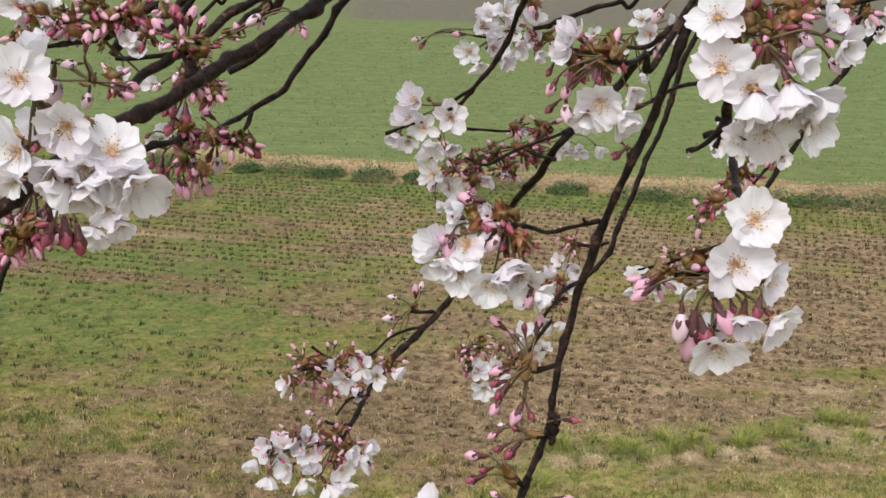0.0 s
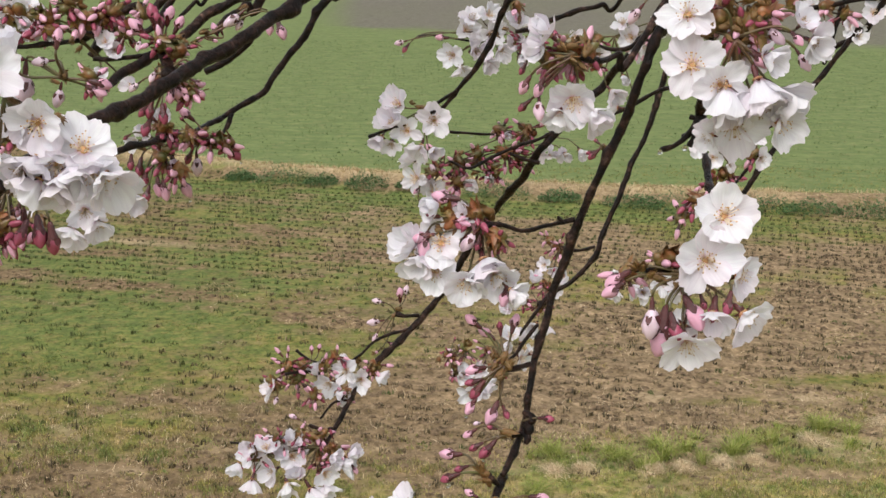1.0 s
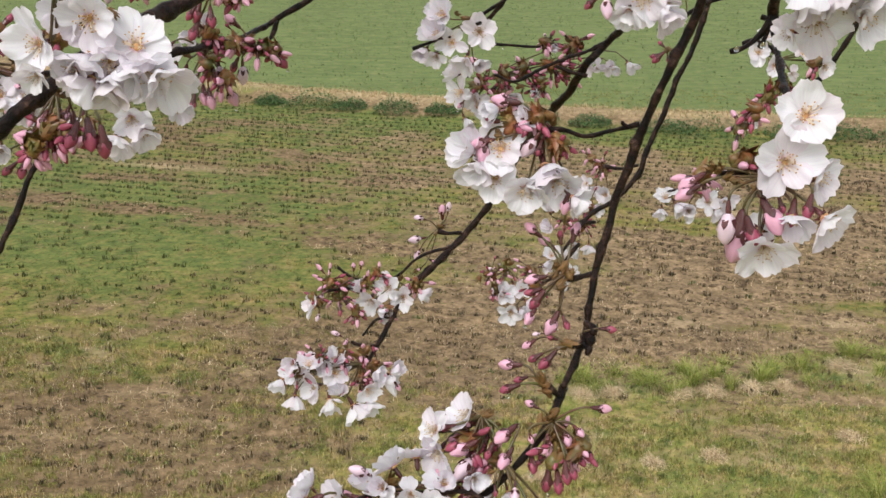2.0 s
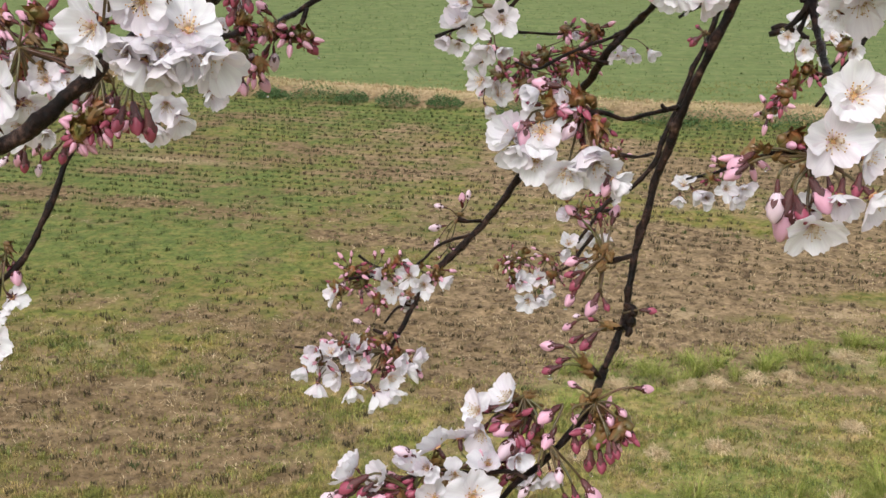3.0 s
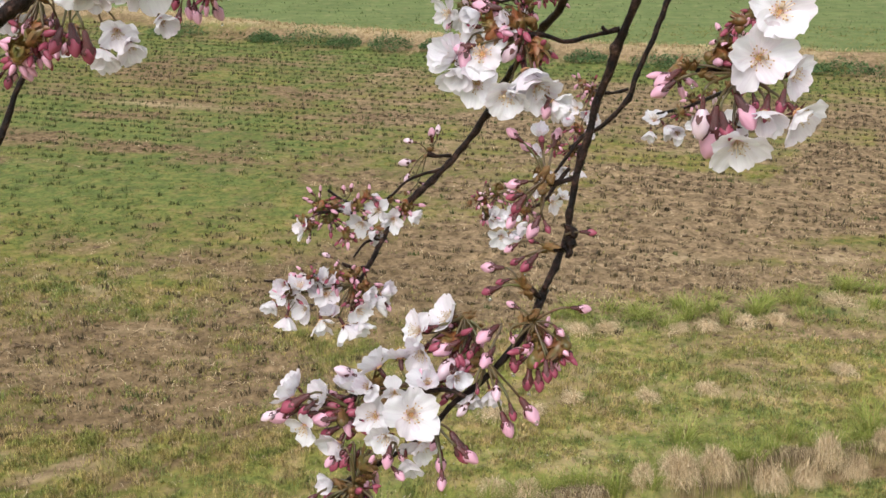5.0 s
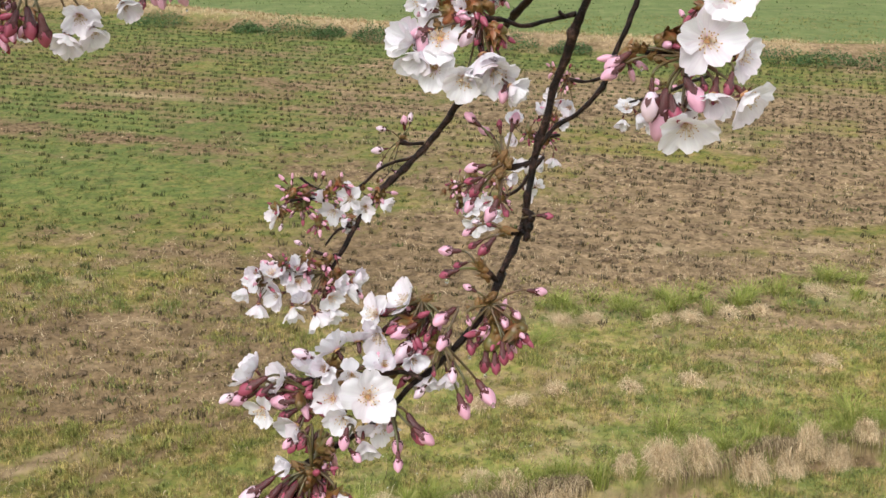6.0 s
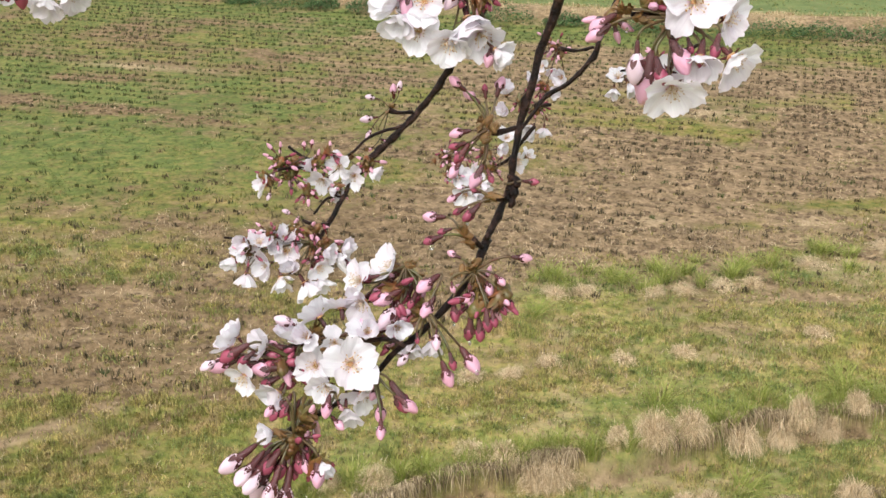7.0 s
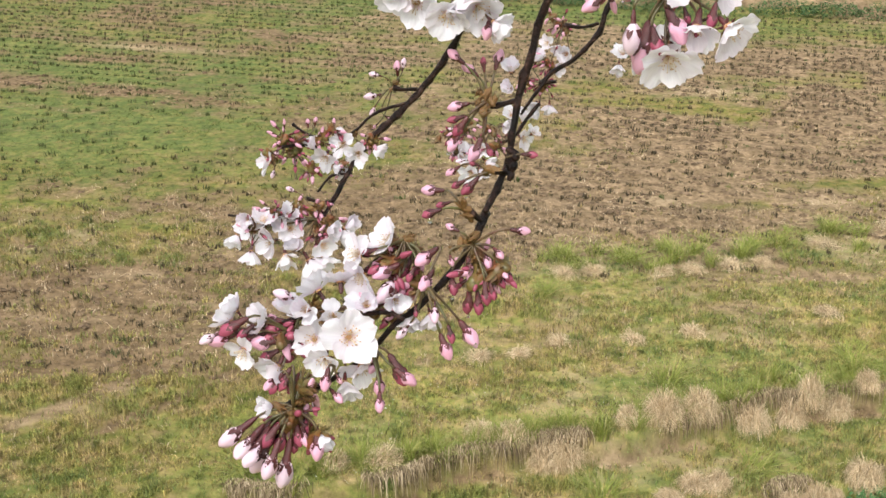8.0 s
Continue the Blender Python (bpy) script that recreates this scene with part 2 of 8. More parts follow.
def soil_at(x, y):
    """How bare the ground is, 0 to 1."""
    x, y = np.asarray(x, float), np.asarray(y, float)
    s = 0.16 + 0.12 * smooth(-3.0, 1.5, x)
    s = s + 0.50 * blob(x, y, 2.4, 18.4, 3.4, 2.8) + 0.36 * blob(x, y, 6.6, 20.5, 2.4, 3.2) + 0.36 * blob(x, y, 0.2, 16.6, 2.2, 1.6)
    s = s + 0.50 * blob(x, y, -4.6, 13.7, 2.4, 1.1, -4) + 0.30 * blob(x, y, -2.0, 15.4, 1.8, 1.0) + 0.30 * blob(x, y, -2.0, 27.2, 7.5, 2.1, -15) + 0.34 * blob(x, y, -7.0, 23.2, 5.0, 0.45, -15)
    s = s + 0.45 * blob(x, y, 8.0, 25.5, 3.0, 1.0, -15) + 0.4 * blob(x, y, 4.2, 20.4, 0.7, 1.2) + 0.4 * blob(x, y, 7.1, 22.4, 0.5, 1.3) + 0.3 * blob(x, y, -3.3, 12.3, 1.2, 0.3, 20)
    for gx_, gy_, rx, ry in ((6.5, 22.4, 0.6, 1.2), (5.4, 20.9, 0.8, 0.7), (4.3, 22.0, 0.7, 0.6), (8.1, 23.8, 0.6, 1.0), (7.1, 20.2, 1.0, 0.5), (3.9, 17.1, 0.9, 0.3), (6.5, 18.0, 1.2, 0.4), (3.0, 23.8, 1.2, 0.8)):
        s = s - 0.34 * blob(x, y, gx_, gy_, rx, ry)
    s = s - 0.34 * blob(x, y, -6.2, 19.8, 4.4, 2.4, -12) - 0.30 * blob(x, y, -7.0, 24.6, 4.0, 0.7, -15) - 0.35 * blob(x, y, 3.5, 30.2, 9.0, 1.3, -15)
    s = s - 0.24 * smooth(14.8, 13.4, y - 0.12 * x) * smooth(-3.0, -0.5, x) - 0.3 * smooth(12.4, 11.4, y - 0.12 * x)
    s = s + 0.85 * (fbm(x / 1.8, y / 1.2, 11) - 0.5) + 0.75 * (fbm(x / 0.7, y / 0.5, 23) - 0.5)
    s = s + 0.8 * (furrow(x, y, 37) - 0.5) * smooth(17.5, 20.5, y)
    # bare earth on the ledge face, also coloured in for the shadow line there
    s = np.maximum(s, 0.55 * np.exp(-(((y - ledge_line(x) + 0.11) / 0.06) ** 2)) * smooth(0.35, 0.6, fbm(x / 0.4, y / 0.4, 141))) if np.ndim(y) else s
    s = s + 0.5 * np.exp(-(((y - dyke_line(x) + 0.55) / 0.35) ** 2)) * smooth(0.3, 0.6, fbm(x / 1.5, y, 151))
    # old wheel ruts
    for x0, y0, x1, y1, wide in ((-4.4, 10.6, -2.3, 12.7, 0.10), (-3.6, 10.4, -1.7, 12.4, 0.10), (7.6, 23.8, 4.3, 19.0, 0.30), (4.3, 19.0, 2.6, 18.2, 0.28), (8.9, 24.4, 5.6, 19.6, 0.22)):
        far = math.hypot(x1 - x0, y1 - y0)
        u, v = ((x - x0) * (x1 - x0) + (y - y0) * (y1 - y0)) / far, ((x - x0) * (y1 - y0) - (y - y0) * (x1 - x0)) / far
        s = s + 0.6 * np.exp(-((v / wide) ** 2)) * smooth(-0.3, 0.2, u) * smooth(far + 0.3, far - 0.2, u)
    upper = y > dyke_line(x)
    s = np.where(upper, -0.20 + 0.30 * (fbm(x / 9.0, y / 5.0, 31) - 0.5), s)
    return np.clip(s, 0, 1)


def plough_at(x, y):
    """The far ploughed field, and the dark verge before it."""
    x, y = np.asarray(x, float), np.asarray(y, float)
    edge = y - (98 - 0.42 * (x + 6)) + 7 * (fbm(x / 5, y / 5, 99) - 0.5)
    return smooth(-2.5, 2.5, edge) * smooth(-11, -6, x + 0.05 * (y - 100)) * (0.75 + 0.25 * fbm(x / 6, y / 4, 98))


def lush_at(x, y):
    """Where the grass is fresh and even."""
    x, y = np.asarray(x, float), np.asarray(y, float)
    g = 0.85 * blob(x, y, -6.2, 19.8, 4.4, 2.4, -12) + 0.9 * blob(x, y, -7.0, 24.6, 4.0, 0.9, -15) + 0.8 * blob(x, y, 3.0, 15.1, 3.0, 0.4, 6) + 0.9 * blob(x, y, 3.5, 30.4, 9.0, 1.4, -15)
    g = g + 0.2 * smooth(12.0, 10.4, y - 0.3 * x) + 1.0 * (fbm(x / 0.9, y / 0.6, 107) - 0.42) + 0.5 * (furrow(x, y, 57) - 0.5) * smooth(18.5, 21.0, y) + 0.50 * smooth(19.0, 22.0, y) * smooth(3.0, -4.0, x) + 0.1 * smooth(19.0, 22.0, y)
    return np.clip(g, 0, 1)


def near_at(x, y):
    """The paler sward between the fallow and the bank."""
    return smooth(15.8, 14.0, np.asarray(y, float) - 0.25 * np.maximum(x, 0) + 0.8 * (fbm(x / 1.1, y / 0.8, 191) - 0.5)) * smooth(-4.0, 0.5, x)


def straw_at(x, y):
    x, y = np.asarray(x, float), np.asarray(y, float)
    d = np.abs(y - dyke_line(x) - 0.35)
    s = 0.95 * np.exp(-((d / 0.7) ** 4)) * smooth(0.30, 0.62, fbm(x / 2.4, y / 1.2, 41) + 0.10 + 0.10 * blob(x, y, -6.0, 35.0, 3.0, 2.0))
    s = s + 0.7 * blob(x, y, 5.0, 23.2, 0.7, 0.25) + 0.7 * blob(x, y, -6.6, 26.6, 1.5, 0.22, -15) + 0.4 * blob(x, y, 6.0, 15.5, 0.8, 0.25) + 0.6 * blob(x, y, 5.6, 17.3, 0.35, 0.2) + 0.6 * blob(x, y, 3.2, 17.3, 0.35, 0.2)
    s = s + 0.40 * smooth(0.62, 0.75, fbm(x / 0.7, y / 0.4, 51)) * (y < 16)
    return np.clip(s, 0, 1)


def height_at(x, y):
    x, y = np.asarray(x, float), np.asarray(y, float)
    z = 0.05 * (fbm(x / 0.9, y / 0.9, 61) - 0.5) + 0.12 * soil_at(x, y) * (fbm(x / 0.26, y / 0.26, 71) - 0.5)
    z = z * smooth(80, 40, y)
    d = (y - dyke_line(x)) / 0.75
    z = z + 0.34 * np.exp(-d * d)
    z = z + 0.26 * smooth(-0.12, 0.0, y - ledge_line(x)) + 0.18 * smooth(-0.11, 0.0, y - ledge_line(x) + 1.25) - 0.44
    bank = np.clip((8.7 - y) / 7.2, 0, 1)
    return np.where(y < 8.7, z + 4.9 * (bank * bank * (3 - 2 * bank) * 0.35 + bank * 0.65), z)


def mesh_object(name, verts, faces, mat, parent=None, attrs=(), smooth_faces=True):
    me = bpy.data.meshes.new(name)
    me.from_pydata([tuple(v) for v in verts], [], [tuple(f) for f in faces])
    for key, values in attrs:
        a = me.attributes.new(key, "FLOAT", "POINT")
        a.data.foreach_set("value", np.asarray(values, np.float32))
    me.materials.append(mat)
    if smooth_faces:
        me.polygons.foreach_set("use_smooth", [True] * len(me.polygons))
    ob = new(name, me)
    ob.parent = parent
    return ob


def spread(parts):
    out = []
    for a, b, n in parts:
        out += list(np.linspace(a, b, n, endpoint=False))
    return np.array(out)


gx = np.r_[-np.geomspace(2500, 17, 26), spread([(-16, 16, 260)]), np.geomspace(16, 2500, 27)]
gy = np.r_[-np.geomspace(400, 2, 14), spread([(-1, 9, 30), (9, 12.5, 90), (12.5, 20, 90), (20, 37, 120), (37, 100, 110)]), np.geomspace(100, 4500, 26)]
GX, GY = np.meshgrid(gx, gy)
GZ = height_at(GX, GY)
nx, ny = len(gx), len(gy)
cells = [(j * nx + i, j * nx + i + 1, (j + 1) * nx + i + 1, (j + 1) * nx + i) for j in range(ny - 1) for i in range(nx - 1)]
ground = mesh_object("ground", np.stack([GX.ravel(), GY.ravel(), GZ.ravel()], 1), cells, FIELD, None,
                     [("soil", soil_at(GX, GY).ravel()), ("straw", straw_at(GX, GY).ravel()), ("plough", plough_at(GX, GY).ravel()),
                      ("lush", lush_at(GX, GY).ravel()), ("near", near_at(GX, GY).ravel()), ("damp", smooth(2.0, -2.0, GX + 0.25 * (GY - 16) + 2.0 * (fbm(GX / 1.6, GY / 1.2, 201) - 0.5)).ravel()), ("upper", (GY > dyke_line(GX) + 0.2).astype(float).ravel())])
tagged(ground, "fallow rice field of patchy grass and bare brown soil", "field", kind="structure")


# ---- grass, stubble, straw ----
def blades(name, xs, ys, count, high, wide, lean, mat, rng, spot_r):
    """Tufts of single tapering blades at the places given, in one mesh."""
    n = len(xs) * count
    bx = np.repeat(xs, count) + rng.normal(0, 1, n) * np.repeat(spot_r, count)
    by = np.repeat(ys, count) + rng.normal(0, 1, n) * np.repeat(spot_r, count)
    h = np.repeat(high, count) * rng.uniform(0.5, 1.2, n)
    a = rng.uniform(0, 2 * np.pi, n)
    w = wide * rng.uniform(0.6, 1.3, n)
    out = rng.uniform(0.1, 1.0, n) * lean * h
    face = a + np.pi / 2 + rng.normal(0, 0.5, n)
    bz = height_at(bx, by) - 0.006
    base = np.stack([bx, by, bz], 1)
    side = np.stack([np.cos(face) * w / 2, np.sin(face) * w / 2, 0 * w], 1)
    mid = base + np.stack([np.cos(a) * out * 0.3, np.sin(a) * out * 0.3, h * 0.6], 1)
    tip = base + np.stack([np.cos(a) * out, np.sin(a) * out, h * np.sqrt(np.maximum(0.1, 1 - 0.6 * (out / h) ** 2))], 1)
    v = np.stack([base - side, base + side, mid + side * 0.75, mid - side * 0.75, tip], 1).reshape(-1, 3)
    k = np.arange(n)[:, None] * 5
    f = [tuple(q) for q in (k + [0, 1, 2, 3])] + [tuple(q) for q in (k + [3, 2, 4])]
    return mesh_object(name, v, f, mat)


rng = np.random.RandomState(7)


def scatter(y0, y1, per_m2, keep):
    n = int((0.44 * (y1 * y1 - y0 * y0) + 4.0 * (y1 - y0)) * per_m2)
    v = rng.uniform(0, 1, n)
    y = y0 + (y1 - y0) * (0.35 * v + 0.65 * np.sqrt(v)) if y1 > 1.6 * y0 else rng.uniform(y0, y1, n)
    x = rng.uniform(-1, 1, n) * (0.44 * y + 2.0)
    ok = rng.uniform(0, 1, n) < keep(x, y)
    return x[ok], y[ok]


def grassy(x, y):
    gaps = smooth(0.40, 0.58, fbm(x / 0.28, y / 0.22, 103, 3))
    return np.clip(1.25 - 1.6 * soil_at(x, y), 0.04, 1) * np.clip(1.2 - straw_at(x, y), 0.2, 1) * (0.12 + 0.88 * gaps)


for y0, y1, per, high, wide in ((8.8, 12.5, 1250, 0.085, 0.0085), (12.5, 16.0, 900, 0.08, 0.0085), (16.0, 23.0, 230, 0.05, 0.009), (23.0, 37.0, 70, 0.05, 0.011)):
    x, y = scatter(y0, y1, per, grassy)
    tall = high * (0.40 + 1.6 * fbm(x / 0.5, y / 0.5, 81) ** 2) * (1 - 0.3 * lush_at(x, y))
    fresh = rng.uniform(0, 1, len(x)) < lush_at(x, y)
    for name, some, mat, words in (("grass", ~fresh, PALE_GRASS if y1 < 17 else GRASS, "short wet yellow-green grass over the field"), ("fresh_grass", fresh, PALE_FRESH if y1 < 17 else FRESH, "fresh bright green grass in patches of the field")):
        g = blades(name, x[some], y[some], 4, tall[some], wide, 0.9, mat, rng, np.full(int(some.sum()), 0.016))
        tagged(g, words, "grass", kind="stuff")

# rows of cut rice hills
row, step, turn = 0.40, 0.185, radians(-15)
iu, iv = np.meshgrid(np.arange(-150, 170), np.arange(-10, 98))
u, v = iu.ravel() * step, 9.0 + iv.ravel() * row
x = u * math.cos(turn) - (v - 9) * math.sin(turn) - 4.0 + rng.normal(0, 0.024, len(u))
y = 9 + u * math.sin(turn) + (v - 9) * math.cos(turn) + rng.normal(0, 0.024, len(u))
s = soil_at(x, y)
ok = (y > 12.2 + 0.12 * x + 2.0 * smooth(-1.5, 1.0, x)) & (y < dyke_line(x) - 0.8) & (np.abs(x) < 0.44 * y + 2) & (rng.uniform(0, 1, len(x)) < 0.34 + 0.50 * s + 0.6 * smooth(21.0, 24.5, y)) & (fbm(x / 1.0, y / 1.0, 91) > 0.30)
x, y = x[ok], y[ok]
green = rng.uniform(0, 1, len(x)) < 1.1 * lush_at(x, y) - 0.15
for name, some, mat, words in (("stubble", ~green, STUBBLE, "dark weathered rice stubble standing in rows"), ("sprouting_stubble", green, SPROUT, "dark green sprouting rice stubble standing in rows")):
    k = int(some.sum())
    st = blades(name, x[some], y[some], 16, rng.uniform(0.04, 0.10, k), 0.016, 0.8, mat, rng, rng.uniform(0.022, 0.048, k))
    tagged(st, words, "stubble", kind="stuff")
# tufts in drilled rows over the upper field
iu, iv = np.meshgrid(np.arange(-120, 120), np.arange(0, 82))
x = iu.ravel() * 0.34 + rng.normal(0, 0.06, iu.size)
y = dyke_line(0) + 1.4 + iv.ravel() * 0.62 - 0.20 * x + rng.normal(0, 0.05, iu.size)
ok = (y > dyke_line(x) + 1.1) & (np.abs(x) < 0.42 * y + 1) & (y < 84) & (rng.uniform(0, 1, len(x)) < 0.25 + 0.75 * fbm(x / 6, y / 3, 161))
x, y = x[ok], y[ok]
st = blades("drilled_grass", x, y, 6, rng.uniform(0.04, 0.09, len(x)), 0.030, 1.3, DRILLED, rng, np.full(len(x), 0.10))
tagged(st, "low green tufts in drilled rows on the upper field", "grass", kind="stuff")
# broken clods of wet soil
x, y = scatter(11.5, 26.0, 120, lambda a, b: np.clip(1.8 * soil_at(a, b) - 0.40, 0, 1) * (0.25 + 0.75 * (fbm(a / 0.5, b / 0.4, 117) > 0.5)))
n = len(x)
size = 0.014 + 0.040 * rng.uniform(0, 1, n) ** 2
ball = np.array([(1, 0, 0), (-1, 0, 0), (0, 1, 0), (0, -1, 0), (0, 0, 1), (0.7, 0.7, 0.45), (-0.7, 0.7, 0.5), (-0.7, -0.7, 0.4), (0.7, -0.7, 0.5)])
sides = [(0, 5, 4), (5, 2, 4), (2, 6, 4), (6, 1, 4), (1, 7, 4), (7, 3, 4), (3, 8, 4), (8, 0, 4), (0, 2, 5), (2, 1, 6), (1, 3, 7), (3, 0, 8)]
v = ball[None] * size[:, None, None] * rng.uniform(0.6, 1.35, (n, len(ball), 3)) * np.array([1.3, 1.0, 0.75]) + np.stack([x, y, height_at(x, y)], 1)[:, None]
st = mesh_object("clods", v.reshape(-1, 3), [tuple(np.array(s_) + k * len(ball)) for k in range(n) for s_ in sides], CLOD, smooth_faces=False)
tagged(st, "small broken clods of wet brown soil", "soil", kind="stuff")
# brown litter of dead stems between the living blades
x, y = scatter(9.0, 17.0, 210, lambda a, b: (0.25 + 0.75 * smooth(0.42, 0.62, fbm(a / 0.45, b / 0.3, 211))) * (1 - 0.6 * lush_at(a, b)))
st = blades("litter", x, y, 3, rng.uniform(0.03, 0.085, len(x)), 0.007, 1.5, THATCH, rng, np.full(len(x), 0.03))
tagged(st, "short brown dead stems among the living grass", "dead grass", kind="stuff")
# loose straw lying on the soil
x, y = scatter(9.0, 24.0, 40, lambda a, b: np.clip(0.1 + straw_at(a, b) + 0.4 * (fbm(a / 0.8, b / 0.8, 95) > 0.56), 0, 1) * (soil_at(a, b) > 0.2))
st = blades("loose_straw", x, y, 3, rng.uniform(0.02, 0.09, len(x)), 0.006, 2.6, STRAW, rng, np.full(len(x), 0.03))
tagged(st, "loose bleached straw lying on the wet soil", "straw", kind="stuff")
x, y = scatter(28.0, 37.5, 90, lambda a, b: straw_at(a, b))
st = blades("dyke_straw", x, y, 6, rng.uniform(0.06, 0.16, len(x)), 0.014, 1.2, DYKE_STRAW, rng, np.full(len(x), 0.05))
tagged(st, "dry straw-coloured grass along the dyke", "dry grass", kind="stuff")


def clump(name, x, y, wide, high, count, mat, rng, droop=1.0, blade=0.006):
    """One thing: a tuft of blades; above 0.8 the droop lets them fall over from the crown to the ground."""
    n = count
    a, r = rng.uniform(0, 2 * np.pi, n), np.sqrt(rng.uniform(0, 1, n)) * wide * (0.16 if droop > 0.8 else 0.3)
    h = high * rng.uniform(0.45, 1.15, n) * np.where(rng.uniform(0, 1, n) < 0.03, 1.35, 1.0)
    rho = np.sqrt(rng.uniform(0, 1, n))
    reach = wide * (0.06 + 0.46 * rho)
    face = a + np.pi / 2 + rng.normal(0, 0.4, n)
    w = blade * rng.uniform(0.6, 1.4, n)
    a2 = a + rng.normal(0, 0.9, n)
    if droop > 0.8:
        u1, u2, u3 = rng.uniform(-1, 1, n), rng.uniform(-1, 1, n), rng.uniform(0, 1, n)
        crown = 1 - 0.5 * rho**3
        shape = ((0, 0.45 * crown, 0), (0.3, crown * (0.94 + 0.08 * u1), 0.70 + 0.12 * u2), (0.65, crown * (0.62 + 0.14 * u2), 0.92 + 0.12 * u1), (1.0, 0.35 * u3**2 * crown, 1.0 + 0.25 * u2))
    else:
        shape = ((0, 0, 0), (0.35, 0.6, 0.25), (0.7, 0.88, 0.7), (1.0, 1.0, 1.25))
    rings = []
    tilt = rng.uniform(-0.15, 0.15) if high > 0.16 else rng.uniform(-0.9, 0.9)
    for t, up, out in shape:
        c = np.stack([np.cos(a) * r + np.cos(a2) * reach * out + tilt * h * up, np.sin(a) * r + np.sin(a2) * reach * out, h * up], 1)
        if droop > 0.8 and t > 0:
            c[:, :2] += rng.normal(0, 0.085 * wide, (n, 2))
        s = np.stack([np.cos(face), np.sin(face), 0 * a], 1) * (w * (1 - 0.7 * t) / 2)[:, None]
        rings += [c - s, c + s]
    v = np.stack(rings, 1).reshape(-1, 3)
    k = np.arange(n)[:, None] * 8
    f = [tuple(q) for j in range(3) for q in (k + [2 * j, 2 * j + 1, 2 * j + 3, 2 * j + 2])]
    ob = mesh_object(name, v, f, mat)
    ob.location = (x, y, float(height_at(x, y)) - 0.02)
    return ob


rng = np.random.RandomState(19)
for x, y, w, h in ((-1.05, 10.05, 0.30, 0.2), (-0.55, 10.1, 0.34, 0.22), (0.37, 10.62, 0.28, 0.24), (0.68, 10.54, 0.32, 0.26), (0.98, 10.45, 0.38, 0.42), (1.24, 10.52, 0.38, 0.44),
                   (1.85, 10.85, 0.20, 0.32), (2.23, 10.92, 0.36, 0.44), (2.62, 11.02, 0.38, 0.48), (3.20, 11.2, 0.40, 0.54), (3.63, 11.3, 0.28, 0.44), (3.86, 11.38, 0.26, 0.5), (4.13, 11.43, 0.28, 0.36),
                   (4.51, 11.62, 0.26, 0.3), (2.40, 10.1, 0.26, 0.24), (2.62, 10.12, 0.26, 0.26), (3.3, 9.98, 0.22, 0.32), (3.55, 10.03, 0.26, 0.42), (3.74, 10.06, 0.2, 0.34), (4.07, 10.23, 0.34, 0.36), (2.16, 9.87, 0.28, 0.22)):
    ob = clump("dry_grass_clump", x, y, w * rng.uniform(0.9, 1.15), h * rng.uniform(0.62, 0.8), 950, STRAW, rng, blade=0.0036)
    tagged(ob, "bleached dry clump of drooping dead grass on the field edge", "dry grass", "clumps along the field edge")
for x, y, w in ((1.55, 14.5, 0.5), (1.95, 14.6, 0.42), (2.75, 14.62, 0.38), (3.2, 14.7, 0.42), (3.75, 14.85, 0.5), (4.15, 14.95, 0.35), (5.15, 15.6, 0.6), (6.3, 16.2, 0.6), (0.35, 12.2, 0.4), (0.8, 12.3, 0.35), (1.35, 12.6, 0.35), (2.2, 12.7, 0.36), (2.9, 12.9, 0.36), (4.6, 13.4, 0.4)):
    ob = clump("flattened_tussock", x, y, w * 0.8, 0.13, 330, STRAW, rng, 1.0, 0.004)
    tagged(ob, "flattened pale tussock of old straw in the grass", "tussock", "flattened tussocks in the grass")
for x, y, w, h in ((1.6, 14.95, 0.5, 0.22), (2.4, 15.0, 0.5, 0.2), (3.05, 15.1, 0.45, 0.2), (3.95, 15.2, 0.5, 0.22), (4.5, 15.5, 0.45, 0.2), (5.4, 16.1, 0.5, 0.2), (1.2, 13.9, 0.4, 0.16), (2.4, 11.7, 0.5, 0.2), (4.5, 12.1, 0.6, 0.22), (1.5, 9.9, 0.5, 0.18), (3.0, 10.4, 0.5, 0.16), (-1.8, 9.9, 0.5, 0.14)):
    ob = clump("grass_tuft", x, y, w, h, 150, LUSH, rng, 0.7, 0.008)
    tagged(ob, "fresh green tuft of taller grass", "grass tuft", "taller tufts in the grass")
for k in range(34):
    x = 1.2 + 5.2 * (k + rng.uniform(-1.5, 1.5)) / 34
    ob = clump("grass_tuft", x, 14.55 + 0.27 * (x - 1.2) + rng.normal(0.15, 0.28), rng.uniform(0.16, 0.40), rng.uniform(0.09, 0.22), 70, LUSH, rng, 0.7, 0.009)
    tagged(ob, "fresh green tuft of taller grass", "grass tuft", "taller tufts in the grass")
for k in range(64):
    x = -1.6 + 7.0 * (k + rng.uniform(-0.5, 0.5)) / 64
    ob = clump("grass_tuft", x, float(ledge_line(x)) + abs(rng.normal(0.08, 0.22)), rng.uniform(0.22, 0.42), rng.uniform(0.10, 0.25), 80, LUSH, rng, 0.7, 0.007)
    tagged(ob, "fresh green tuft of taller grass", "grass tuft", "taller tufts in the grass")


